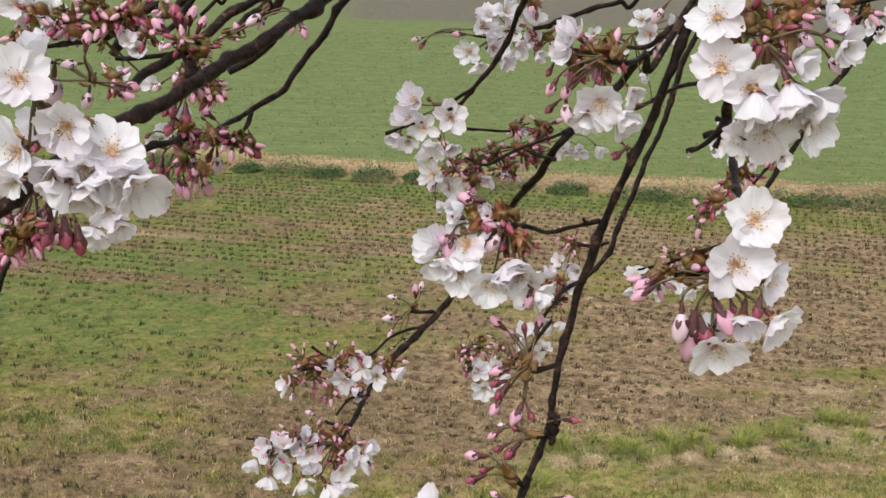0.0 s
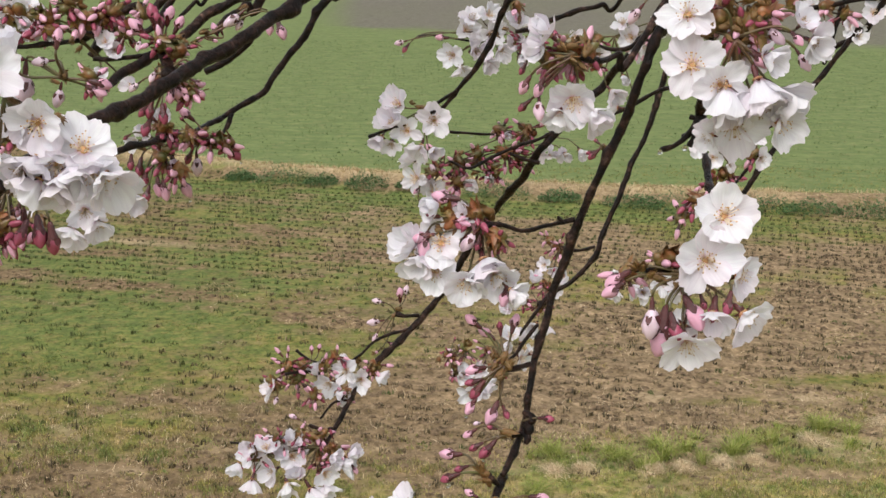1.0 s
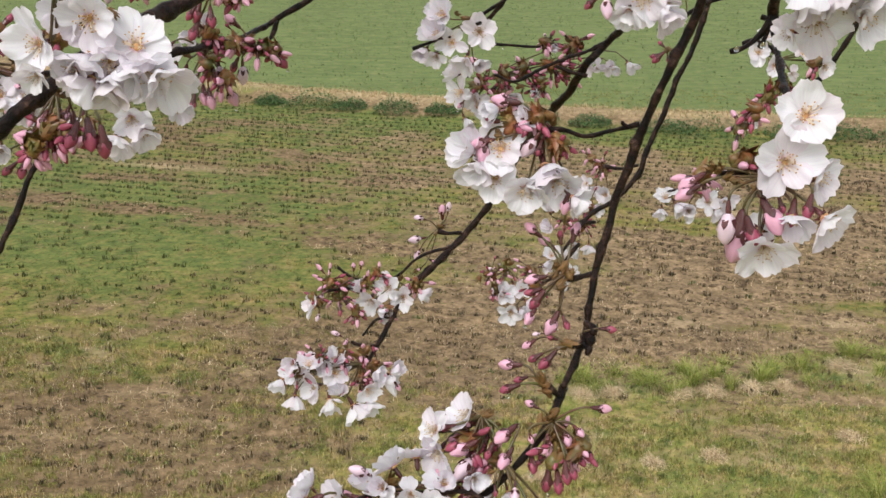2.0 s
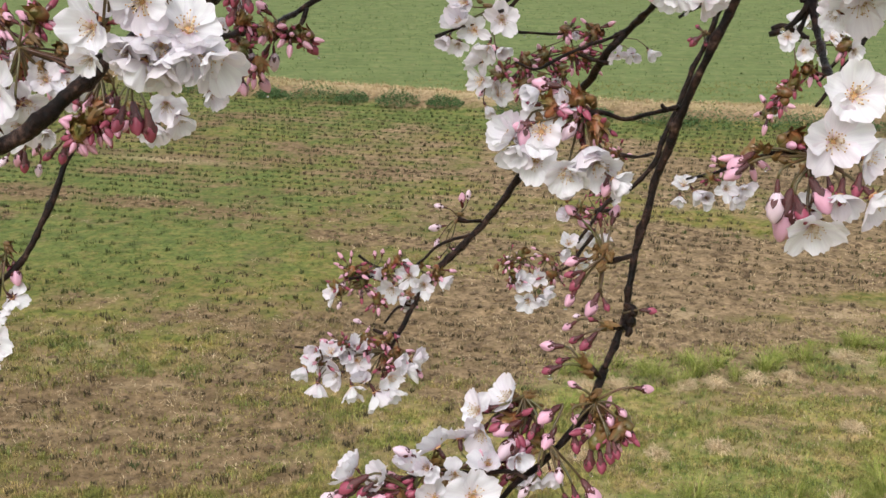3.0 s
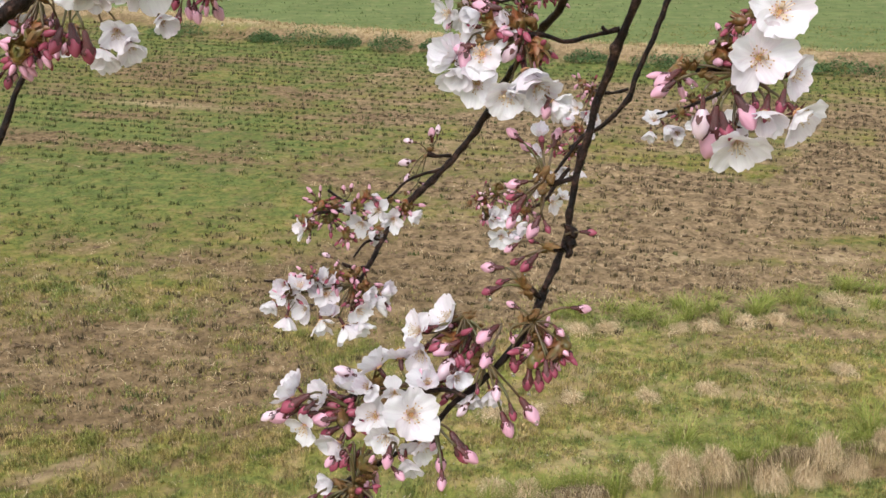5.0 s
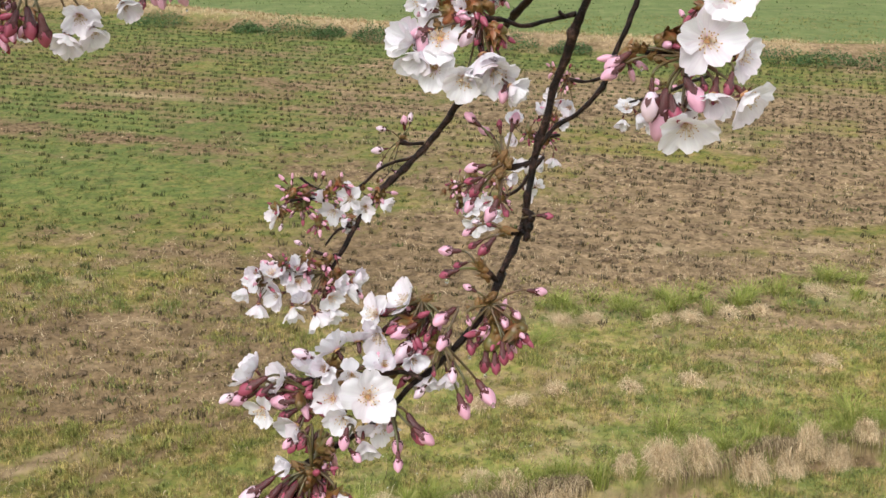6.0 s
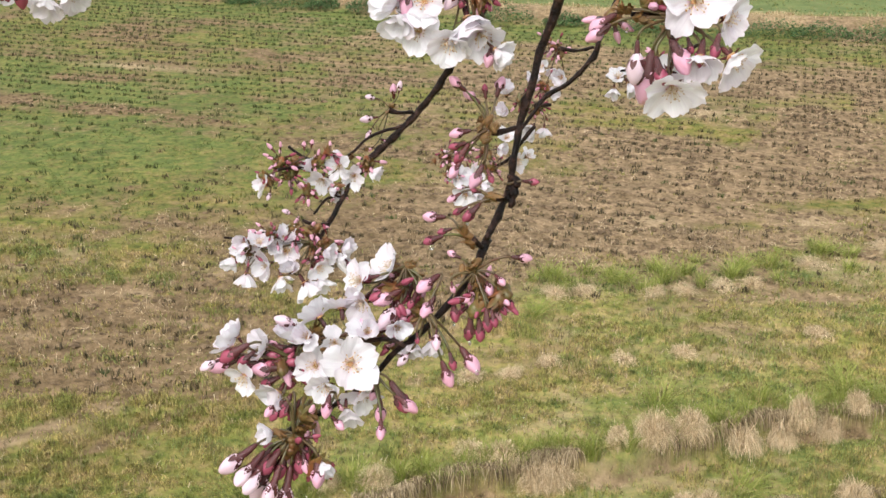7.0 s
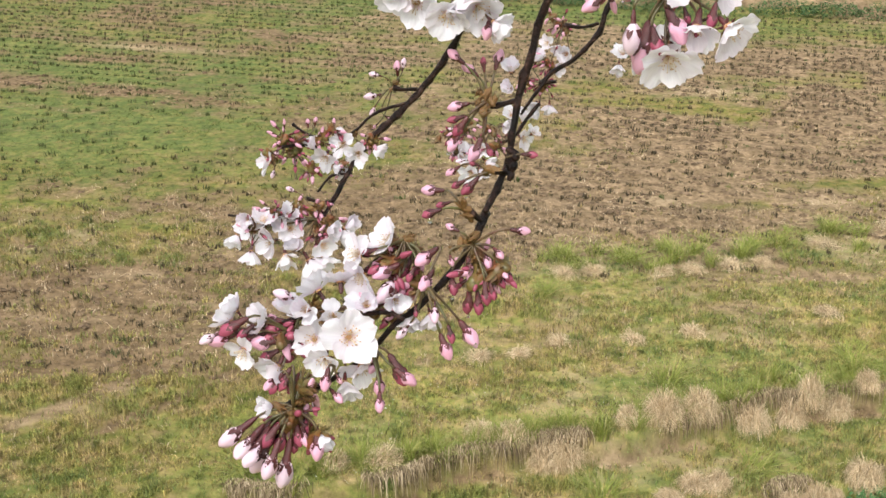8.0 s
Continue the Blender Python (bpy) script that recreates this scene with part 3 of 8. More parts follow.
def hanging_thatch(drop_by, xs, high, per):
    """Dead grass that hangs over the edge of a ledge, leaving dark hollows between the hanks. Its dark blades stand in
    for shade on the ledge face.
    """
    n = len(xs) * per
    x = np.repeat(xs, per) + rng.normal(0, 0.05, n)
    y = ledge_line(x) - drop_by + rng.uniform(-0.02, 0.10, n)
    z = height_at(x, y + 0.04) + rng.uniform(0.0, 0.05, n)
    long = high * rng.uniform(0.25, 1.35, n)
    a = rng.normal(-np.pi / 2, 1.0, n)
    w = rng.uniform(0.0012, 0.0036, n)
    rings = []
    for out, fall, thin in ((0.0, 0.0, 1.0), (0.30, -0.12, 1.0), (0.55, -0.55, 0.8), (0.62, -1.0, 0.3)):
        c = np.stack([x + np.cos(a) * long * out * 0.7, y + np.sin(a) * long * out * 0.7, z + 0.03 + fall * long], 1)
        s = np.stack([w * thin, 0.3 * w * thin, 0 * w], 1)
        rings += [c - s, c + s]
    v = np.stack(rings, 1).reshape(-1, 3)
    k = np.arange(n)[:, None] * 8
    f = [tuple(q) for j in range(3) for q in (k + [2 * j, 2 * j + 1, 2 * j + 3, 2 * j + 2])]
    return tagged(mesh_object("hanging_thatch", v, f, THATCH), "brown dead grass hanging over the field ledge", "dead grass", kind="stuff")


xs = rng.uniform(-2.2, 5.6, 620)
hanging_thatch(0.0, xs[fbm(xs / 0.30, xs * 0, 171) > 0.44], 0.19, 20)
xs = rng.uniform(1.0, 5.2, 420)
hanging_thatch(1.25, xs[fbm(xs / 0.30, xs * 0, 181) > 0.50], 0.17, 20)


def weed_bush(x, y, wide, high, count, leaf, rng, mat=WEED):
    """A low leafy weed: short stems under many small folded leaves."""
    verts, faces = [], []
    for k in range(count):
        a, r = rng.uniform(0, 2 * math.pi), math.sqrt(rng.uniform(0, 1)) * wide / 2
        z = high * rng.uniform(0.15, 1.0) * (1 - 0.7 * (2 * r / wide) ** 2) * (0.7 + 0.5 * math.sin(3 * a + x) ** 2)
        c = Vector((math.cos(a) * r, math.sin(a) * r * 0.7, z))
        q = Euler((rng.uniform(-0.9, 0.9), rng.uniform(-0.9, 0.9), rng.uniform(0, 6.3))).to_matrix()
        s = leaf * rng.uniform(0.6, 1.3)
        b = len(verts)
        verts += [c + q @ Vector(p) * s for p in ((0, 0, 0), (0.3, 0.45, 0.1), (0, 0.55, 0), (-0.3, 0.45, 0.1), (0, 1.0, -0.1))]
        faces += [(b, b + 1, b + 2), (b, b + 2, b + 3), (b + 1, b + 4, b + 2), (b + 2, b + 4, b + 3)]
    ob = mesh_object("weed_bush", verts, faces, mat)
    ob.location = (x, y, float(height_at(x, y)) - 0.02)
    return ob


for x, y, w, h in ((-5.4, 34.1, 0.8, 0.32), (-4.2, 33.7, 1.5, 0.5), (-3.1, 33.4, 0.9, 0.3), (-1.85, 33.0, 1.1, 0.45), (-0.6, 32.7, 0.9, 0.28), (1.6, 32.0, 1.6, 0.45), (3.2, 31.6, 1.0, 0.3), (5.0, 31.1, 1.4, 0.36), (6.2, 30.9, 2.0, 0.48), (8.2, 30.6, 1.5, 0.45), (9.4, 30.5, 1.3, 0.42), (10.9, 30.3, 1.6, 0.5), (12.0, 30.2, 1.4, 0.5), (-8.0, 35.2, 1.5, 0.4)):
    tagged(weed_bush(x, y - 0.25, w * 1.15, h * 0.95, 1300, 0.055, rng), "dark green leafy weed growing at the foot of the dyke", "weed", "weeds along the dyke")
for x, y, w, h in ((4.12, 10.0, 0.7, 0.24), (4.6, 10.12, 0.8, 0.28), (3.72, 9.78, 0.6, 0.2)):
    tagged(weed_bush(x, y, w, h, 700, 0.05, rng, NEAR_WEED), "bright green leafy weed on the near bank", "weed", "weeds on the bank")


# small white daisies in the near grass
x, y = scatter(9.0, 11.6, 26, lambda a, b: (fbm(a / 0.8, b / 0.6, 133) > 0.55) * smooth(-2.5, 0.5, a))
verts, faces = [], []
for px, py in zip(x, y):
    top, size, spin = Vector((px, py, float(height_at(px, py)) + rng.uniform(0.05, 0.08))), rng.uniform(0.006, 0.010), rng.uniform(0, 6)
    q = Euler((rng.uniform(-0.6, 0.1), rng.uniform(-0.3, 0.3), 0)).to_matrix()
    b0 = len(verts)
    verts += [top + q @ Vector((0, 0, -0.003))] + [top + q @ Vector((math.cos(spin + k * 0.628) * size * (1 if k % 2 else 0.6), math.sin(spin + k * 0.628) * size * (1 if k % 2 else 0.6), 0)) for k in range(10)]
    faces += [(b0, b0 + 1 + k, b0 + 1 + (k + 1) % 10) for k in range(10)]
daisies = mesh_object("daisies", verts, faces, DAISY)
tagged(daisies, "tiny white daisies scattered in the near grass", "wildflowers", kind="stuff")


# ---- the cherry tree ----
tree = new("cherry_tree")
tree.location = (2.1, -0.1, float(height_at(2.1, -0.1)))
tagged(tree, "flowering cherry tree with wet dark boughs, pale blossoms and pink buds", "tree")
inv = Matrix.Translation(-Vector(tree.location))


def own(ob, parent, m=None):
    """Make ob a part of parent; m is its pose in the world."""
    ob.parent = parent
    if m is not None:
        ob.matrix_basis = inv @ m if parent is tree else m
    return ob


def spline(points, per=6):
    """Catmull-Rom through rows of any width."""
    p = np.array(points, float)
    p = np.vstack([2 * p[0] - p[1], p, 2 * p[-1] - p[-2]])
    out = []
    for k in range(1, len(p) - 2):
        for t in np.linspace(0, 1, per, endpoint=False):
            a, b, c, d = p[k - 1 : k + 3]
            out.append(0.5 * (2 * b + (c - a) * t + (2 * a - 5 * b + 4 * c - d) * t * t + (3 * b - a - 3 * c + d) * t**3))
    return np.array(out + [p[-2]])


def tube(path, radii, sides, bumps=0.0, seed=0):
    """Verts and faces of a closed tapering tube along a path."""
    path = np.asarray(path, float)
    n = len(path)
    way = np.gradient(path, axis=0)
    way /= np.linalg.norm(way, axis=1)[:, None] + 1e-9
    side = np.cross(way[0], (0.3, 0.2, 1.0))
    verts = []
    for k in range(n):
        side = side - way[k] * (side @ way[k])
        side /= np.linalg.norm(side) + 1e-9
        up = np.cross(way[k], side)
        for j in range(sides):
            a = 2 * np.pi * j / sides
            d = side * math.cos(a) + up * math.sin(a)
            r = radii[k]
            if bumps:
                q = path[k] + d * r
                r *= 1 + bumps * noise.noise(Vector(q) * 70 + Vector((seed, 0, 0))) + 0.5 * bumps * noise.noise(Vector(q) * 240)
            verts.append(path[k] + d * r)
    faces = [(k * sides + j, k * sides + (j + 1) % sides, (k + 1) * sides + (j + 1) % sides, (k + 1) * sides + j) for k in range(n - 1) for j in range(sides)]
    faces += [tuple(range(sides))[::-1], tuple((n - 1) * sides + j for j in range(sides))]
    return verts, faces


OVER_A, OVER_B = Vector((1.9, 0.35, 7.05)), Vector((-0.75, 1.25, 6.98))
limb_count = [0]


def limb(points):
    """A bough or twig: rows of x, y, z, radius from its thick end to its tip. What leaves the view upwards runs on to the limb overhead."""
    limb_count[0] += 1
    pts = [tuple(p) for p in points]
    p0 = Vector(pts[0][:3])
    if p0.z > 6.43:
        r0 = pts[0][3]
        t = max(0.0, min(1.0, (p0 - OVER_A).dot(OVER_B - OVER_A) / (OVER_B - OVER_A).length_squared - 0.06))
        top = OVER_A.lerp(OVER_B, t)
        back = (p0 - Vector(pts[1][:3])).normalized() * 0.08
        mid = p0 + back + (top - p0) * 0.35
        pts = [(*top, r0 * 1.5), (*mid, r0 * 1.15)] + pts
    s = spline(pts, 11)
    rings = len(s)
    for k in range(1, rings):
        # the wood kinks a little from node to node
        s[k, :3] += np.array(noise.noise_vector(Vector(s[k, :3]) * 38 + Vector((limb_count[0] * 5.3, 0, 0)))) * min(0.55 * s[k, 3], 0.0022)
    lump = np.array([1 + 0.10 * noise.noise(Vector((k * 0.35, limb_count[0] * 3.1, 0))) + 0.16 * max(0.0, noise.noise(Vector((k * 0.9, 7.7, limb_count[0]))) - 0.25) for k in range(rings)])
    rad = np.maximum(0.93 * s[:, 3], 0.0009) * lump
    if rad[-1] > 0.0015:
        s = np.vstack([s, s[-1] + (s[-1] - s[-2]) * 0.4])
        rad = np.r_[rad, rad[-1] * 0.45]
    sides = 14 if pts[0][3] > 0.004 else 9
    v, f = tube(s[:, :3], rad, sides, 0.30, limb_count[0])
    # one-sided knuckles where old leaves and spurs sat
    r = random.Random(limb_count[0])
    arc = np.r_[0, np.cumsum(np.linalg.norm(np.diff(s[:, :3], axis=0), axis=1))]
    knots, at = [], r.uniform(0.005, 0.02)
    while at < arc[-1]:
        knots.append((at, r.uniform(0, 6.28), r.uniform(0.25, 0.75)))
        at += r.uniform(0.012, 0.045)
    for k in range(len(s)):
        for at, turn_of, big in knots:
            d = (arc[k] - at) / (1.1 * rad[k] + 0.0012)
            if abs(d) < 2.2:
                for j in range(sides):
                    push = big * math.exp(-d * d) * max(0.0, math.cos(2 * math.pi * j / sides - turn_of)) ** 2
                    v[k * sides + j] = s[k, :3] + (v[k * sides + j] - s[k, :3]) * (1 + push)
    ob = mesh_object("branch", v, f, BARK)
    return own(ob, tree, Matrix())


def trunk_part(name, pts, sides=16):
    s = spline(pts, 8)
    v, f = tube(s[:, :3], s[:, 3], sides, 0.12, 5)
    return own(mesh_object(name, v, f, BARK), tree, Matrix())


trunk_part("trunk", [(2.1, -0.12, 4.25, 0.20), (2.1, -0.1, 4.75, 0.15), (2.08, -0.06, 5.2, 0.125), (2.12, 0.02, 5.8, 0.11), (2.02, 0.15, 6.5, 0.10), (1.9, 0.35, 7.05, 0.085), (1.75, 0.5, 7.5, 0.06), (1.7, 0.55, 7.9, 0.03)])
trunk_part("limb", [(1.95, 0.25, 6.9, 0.06), (*OVER_A, 0.055), (1.0, 0.62, 7.08, 0.045), (0.2, 0.93, 7.03, 0.036), (*OVER_B, 0.02), (-1.1, 1.35, 6.95, 0.012)])


# ---- meshes shared by all blossoms and buds ----
def link_mesh(name, verts, faces, mat, attrs=()):
    ob = mesh_object(name, verts, faces, mat, None, attrs)
    me = ob.data
    bpy.data.objects.remove(ob)
    return me


def petal_mesh(seed, cup):
    """A notched cherry petal, 1 long, rooted at the origin, reaching along y, face up."""
    nu, nv = 8, 11
    verts, along, across = [], [], []
    for i in range(nu):
        u = i / (nu - 1)
        half = 0.05 + 0.415 * math.sin(math.pi * (0.02 + 0.57 * u)) ** 1.05
        for j in range(nv):
            v = -1 + 2 * j / (nv - 1)
            length = 1.0 + 0.075 * noise.noise(Vector((v * 4.2, seed * 3.0, 4))) + 0.03 * noise.noise(Vector((v * 10, seed * 2.0, 9))) - 0.10 * math.exp(-((v / 0.13) ** 2)) - 0.32 * abs(v) ** 2.2 + 0.03 * noise.noise(Vector((v * 2, seed, 1)))
            w = noise.noise(Vector((u * 2.3, v * 1.5, seed * 5.0))) * 0.13 * u + 0.040 * u * u * math.sin(7 * v + seed * 1.7) + 0.05 * u * u * noise.noise(Vector((v * 4.0, u * 2, seed * 2.3)))
            z = cup * (0.20 * u * u) + 0.16 * cup * v * v * math.sin(math.pi * min(1, u * 0.9)) - 0.10 * (u - 0.55) ** 2 * (1 if u > 0.55 else 0) + w
            verts.append((v * half * (1 + 0.10 * noise.noise(Vector((seed + (3.7 if v > 0 else 0), u * 4, 2)))), u * length, z))
            along.append(u)
            across.append(v + seed)
    faces = [(i * nv + j, i * nv + j + 1, (i + 1) * nv + j + 1, (i + 1) * nv + j) for i in range(nu - 1) for j in range(nv - 1)]
    return link_mesh("petal", verts, faces, PETAL, [("along", along), ("across", across)])


PETALS_FLAT = [petal_mesh(k, 0.7) for k in range(4)]
PETALS_CUP = [petal_mesh(k + 10, 1.9) for k in range(4)]


def lathe(profile, sides, twist=0.0, wobble=0.0, bow=0.0):
    verts, along = [], []
    for k, (r, z) in enumerate(profile):
        for j in range(sides):
            a = 2 * math.pi * j / sides + twist * z
            q = r * (1 + wobble * (((3 * a / (2 * math.pi) + 1.2 * z) % 1.0) - 0.5) * 2)
            verts.append((q * math.cos(a) + bow * z * z, q * math.sin(a), z))
            along.append(k / (len(profile) - 1))
    n = len(profile)
    faces = [(k * sides + j, k * sides + (j + 1) % sides, (k + 1) * sides + (j + 1) % sides, (k + 1) * sides + j) for k in range(n - 1) for j in range(sides)]
    faces += [tuple(range(sides))[::-1], tuple((n - 1) * sides + j for j in range(sides))]
    return verts, faces, along


def calyx_mesh(tube_long, sepal_long, sepal_angle, name):
    """A calyx tube below the origin with five pointed sepals round its mouth; 1 is the flower's width."""
    r = 0.055
    v, f, _ = lathe([(0.018, -tube_long), (0.036, -tube_long * 0.92), (0.05, -tube_long * 0.6), (0.046, -tube_long * 0.25), (r, 0.0)], 10)
    for k in range(5):
        a = 2 * math.pi * (k + 0.5) / 5
        m = Matrix.Rotation(a, 3, "Z")
        c, s = math.cos(sepal_angle), math.sin(sepal_angle)
        b = len(v)
        for along, half, lift in ((0.0, 0.034, 0), (0.45, 0.036, 0.012), (1.0, 0.004, 0)):
            for side in (-1, 0, 1):
                y, z = r * 0.85 + along * sepal_long * s, along * sepal_long * c + lift * (1 - abs(side)) - 0.004
                v.append(tuple(m @ Vector((side * half, y, z))))
        for i in range(2):
            for j in range(2):
                f.append((b + i * 3 + j, b + i * 3 + j + 1, b + i * 3 + j + 4, b + i * 3 + j + 3))
    return link_mesh(name, v, f, CALYX)


BLOOM_CALYX = calyx_mesh(0.24, 0.15, radians(100), "calyx")
CUP_CALYX = calyx_mesh(0.24, 0.19, radians(55), "calyx")


def stamen_mesh(seed, wide):
    """Filaments with anthers, and the pistil."""
    r = random.Random(seed)
    v, f, mats = [], [], []
    for k in range(26):
        a, lean, high = r.uniform(0, 6.283), r.uniform(0.1, wide), r.uniform(0.13, 0.24)
        d = Vector((math.cos(a) * math.sin(lean), math.sin(a) * math.sin(lean), math.cos(lean)))
        foot = Vector((math.cos(a), math.sin(a), 0)) * 0.03
        tip = foot + d * high
        tv, tf = tube([foot, foot.lerp(tip, 0.5) + Vector((0, 0, 0.01)), tip], [0.0065, 0.006, 0.005], 4)
        b = len(v)
        v += [tuple(q) for q in tv]
        f += [tuple(i + b for i in q) for q in tf]
        mats += [0] * len(tf)
        b, s = len(v), 0.0135
        v += [tuple(tip + Vector(q) * s) for q in ((1, 0, 0), (0, 1, 0), (-1, 0, 0), (0, -1, 0), (0, 0, 0.8), (0, 0, -0.8))]
        tf = [(b + i, b + (i + 1) % 4, b + 4) for i in range(4)] + [(b + (i + 1) % 4, b + i, b + 5) for i in range(4)]
        f += tf
        mats += [1] * len(tf)
    tv, tf, _ = lathe([(0.085, -0.012), (0.078, 0.012), (0.05, 0.022), (0.015, 0.018)], 10)
    b = len(v)
    v += tv
    f += [tuple(i + b for i in q) for q in tf]
    mats += [2] * len(tf)
    me = link_mesh("stamen_ring", v, f, FILAMENT)
    me.materials.append(ANTHER)
    me.materials.append(THROAT)
    me.polygons.foreach_set("material_index", mats)
    return me


STAMENS = [stamen_mesh(3, 0.75), stamen_mesh(4, 0.55)]

# buds stand on the origin and reach up z; 1 is the whole length
BUD_SHAPES = {
    "r": ([(0.025, 0.0), (0.06, 0.05), (0.085, 0.18), (0.095, 0.34), (0.13, 0.46), (0.15, 0.58)], [(0.10, 0.46), (0.15, 0.58), (0.155, 0.70), (0.125, 0.84), (0.06, 0.95), (0.012, 1.0)], BUD_DARK),
    "p": ([(0.022, 0.0), (0.06, 0.05), (0.09, 0.18), (0.095, 0.32), (0.13, 0.42), (0.155, 0.50)], [(0.10, 0.38), (0.155, 0.48), (0.175, 0.60), (0.165, 0.74), (0.11, 0.89), (0.045, 0.98), (0.01, 1.0)], BUD_PINK),
    "w": ([(0.02, 0.0), (0.045, 0.05), (0.065, 0.18), (0.062, 0.28), (0.10, 0.38), (0.14, 0.48)], [(0.07, 0.30), (0.150, 0.42), (0.20, 0.55), (0.205, 0.68), (0.160, 0.83), (0.085, 0.95), (0.02, 1.0)], BUD_PALE),
    "q": ([(0.018, 0.0), (0.045, 0.05), (0.072, 0.2), (0.075, 0.38), (0.105, 0.48), (0.13, 0.58)], [(0.08, 0.44), (0.13, 0.56), (0.158, 0.68), (0.155, 0.78), (0.105, 0.91), (0.05, 0.98), (0.01, 1.0)], BUD_PALE),
}
WIDER = {"r": 1.25, "p": 1.22, "w": 0.94, "q": 1.05}
BUD_SHAPES = {k: ([(r * WIDER[k], z) for r, z in low], [(r * WIDER[k], z) for r, z in high], m) for k, (low, high, m) in BUD_SHAPES.items()}
BUD_MESH = {}
for kind_of, (low, high, mat) in BUD_SHAPES.items():
    v, f, _ = lathe(low, 10, bow=0.06)
    # pointed sepal tips press against the petals
    rim, zr = low[-1]
    for k in range(5):
        a = 2 * math.pi * k / 5
        b = len(v)
        for da, dz in ((-0.48, -0.06), (0.48, -0.06), (-0.34, 0.05), (0.34, 0.05), (0.0, 0.15)):
            z = zr + dz
            out = max(rim if dz < 0 else 0, 1.10 * float(np.interp(z, [q[1] for q in high], [q[0] for q in high]))) + 0.010
            v.append((out * math.cos(a + da) + 0.06 * z * z, out * math.sin(a + da), z))
        f += [(b, b + 1, b + 3, b + 2), (b + 2, b + 3, b + 4)]
    calyx = link_mesh("bud", v, f, CALYX)
    # overlapping petals wrap the bud in a slow twist
    v, f, along = lathe(high, 24, 1.4, 0.20, 0.06)
    BUD_MESH[kind_of] = (calyx, link_mesh("bud_petals", v, f, mat, [("along", [0.62 - 0.46 * q for q in along])]))


def scale_mesh():
    """Bud scales: a small knuckle under pointed bracts that flare outwards; about 1 across."""
    v, f, _ = lathe([(0.12, -0.55), (0.30, -0.36), (0.39, -0.1), (0.33, 0.16), (0.20, 0.36), (0.05, 0.46)], 10, 0.5, 0.14)
    r = random.Random(8)
    for k in range(15):
        flare = r.uniform(0.0, 0.75)
        m = Matrix.Rotation(k * 2.4, 3, "Z")
        b = len(v)
        for i, (up, half) in enumerate(((0.0, 0.14), (0.4, 0.18), (0.75, 0.13), (1.0, 0.02))):
            for s in (-1, 0, 1):
                y = 0.34 + up * 0.36 * math.sin(flare) + 0.10 * up * up - 0.05 * abs(s)
                v.append(tuple(m @ Vector((s * half, y - 0.06 + 0.12 * up * math.sin(5 * k), -0.40 + up * (0.75 + 0.3 * math.sin(3 * k)) * math.cos(flare) + 0.02 * k))))
        f += [(b + i * 3 + j, b + i * 3 + j + 1, b + i * 3 + j + 4, b + i * 3 + j + 3) for i in range(3) for j in range(2)]
    return link_mesh("bud_scale", v, f, SCALE)


SCALES = scale_mesh()
pick = random.Random(42)


def upright(z_axis, place, size, spin):
    q = Vector(z_axis).normalized().to_track_quat("Z", "Y").to_matrix().to_4x4()
    return Matrix.Translation(place) @ q @ Matrix.Rotation(spin, 4, "Z") @ Matrix.Scale(size, 4)


def stalk_path(a, b, into):
    """A flower stalk from the cluster's base to a calyx, leaving it along its axis."""
    a, b, into = Vector(a), Vector(b), Vector(into).normalized()
    far = (b - a).length
    c1 = a + (b - a) * 0.35 + Vector((0, 0, 0.03 * far)) + Vector([pick.uniform(-1, 1) * 0.06 * far for _ in range(3)])
    c2 = b - into * 0.32 * far
    return [((1 - t) ** 3) * a + 3 * (1 - t) ** 2 * t * c1 + 3 * (1 - t) * t * t * c2 + t**3 * b for t in np.linspace(0, 1, 8)]


def stalk(a, b, into, radius, ob, pose_of):
    if (Vector(b) - Vector(a)).length > 0.003:
        v, f = tube(stalk_path(a, b, into), np.linspace(radius * 1.15, radius * 0.95, 8), 6)
        own(mesh_object("pedicel", v, f, PEDICEL), ob, pose_of.inverted())


def bloom(x, y, z, nx_, ny_, nz_, size, open_, base):
    """A blossom facing (nx, ny, nz): calyx, five petals, stamens."""
    face = Vector((nx_, ny_, nz_))
    if y > 1.2:
        # the small far blossoms nod every way
        face, size, open_ = (face + Vector([pick.gauss(0, 0.36) for _ in range(3)])).normalized(), size * 1.04, open_ * pick.uniform(0.55, 1.05)
    spread_angle = radians(26 + 56 * open_)
    long = 0.462 / max(math.sin(spread_angle), 0.75)
    root = -0.02 - 0.16 * (1 - open_)
    place = Vector((x, y, z)) + face * size * root
    cup = open_ < 0.62
    at = upright(face, place, size, pick.uniform(0, 6.28))
    ob = own(new("blossom", CUP_CALYX if cup else BLOOM_CALYX), tree, at)
    for k in range(5):
        p = new("petal", pick.choice(PETALS_CUP if cup else PETALS_FLAT))
        turn = Matrix.Rotation(2 * math.pi * k / 5 + pick.uniform(-0.10, 0.10), 4, "Z")
        hinge = Matrix.Rotation(math.pi / 2 - spread_angle + pick.uniform(-0.36, 0.36) * (1.0 if size > 0.03 else 1.5), 4, "X")
        lay = Matrix.Translation((0, 0.03, 0.004 * (k % 2) + 0.003 * k))
        own(p, ob, turn @ lay @ hinge @ Matrix.Rotation(pick.uniform(-0.2, 0.2), 4, "Y") @ Matrix.Diagonal((long * pick.uniform(0.84, 1.12) * (0.80 if y > 1.2 else 1.0), long * pick.uniform(0.84, 1.08), long, 1)))
    own(new("stamen_ring", STAMENS[1 if cup else 0]), ob, Matrix())
    stalk(base, place - face * size * 0.235, face, 0.0008, ob, at)


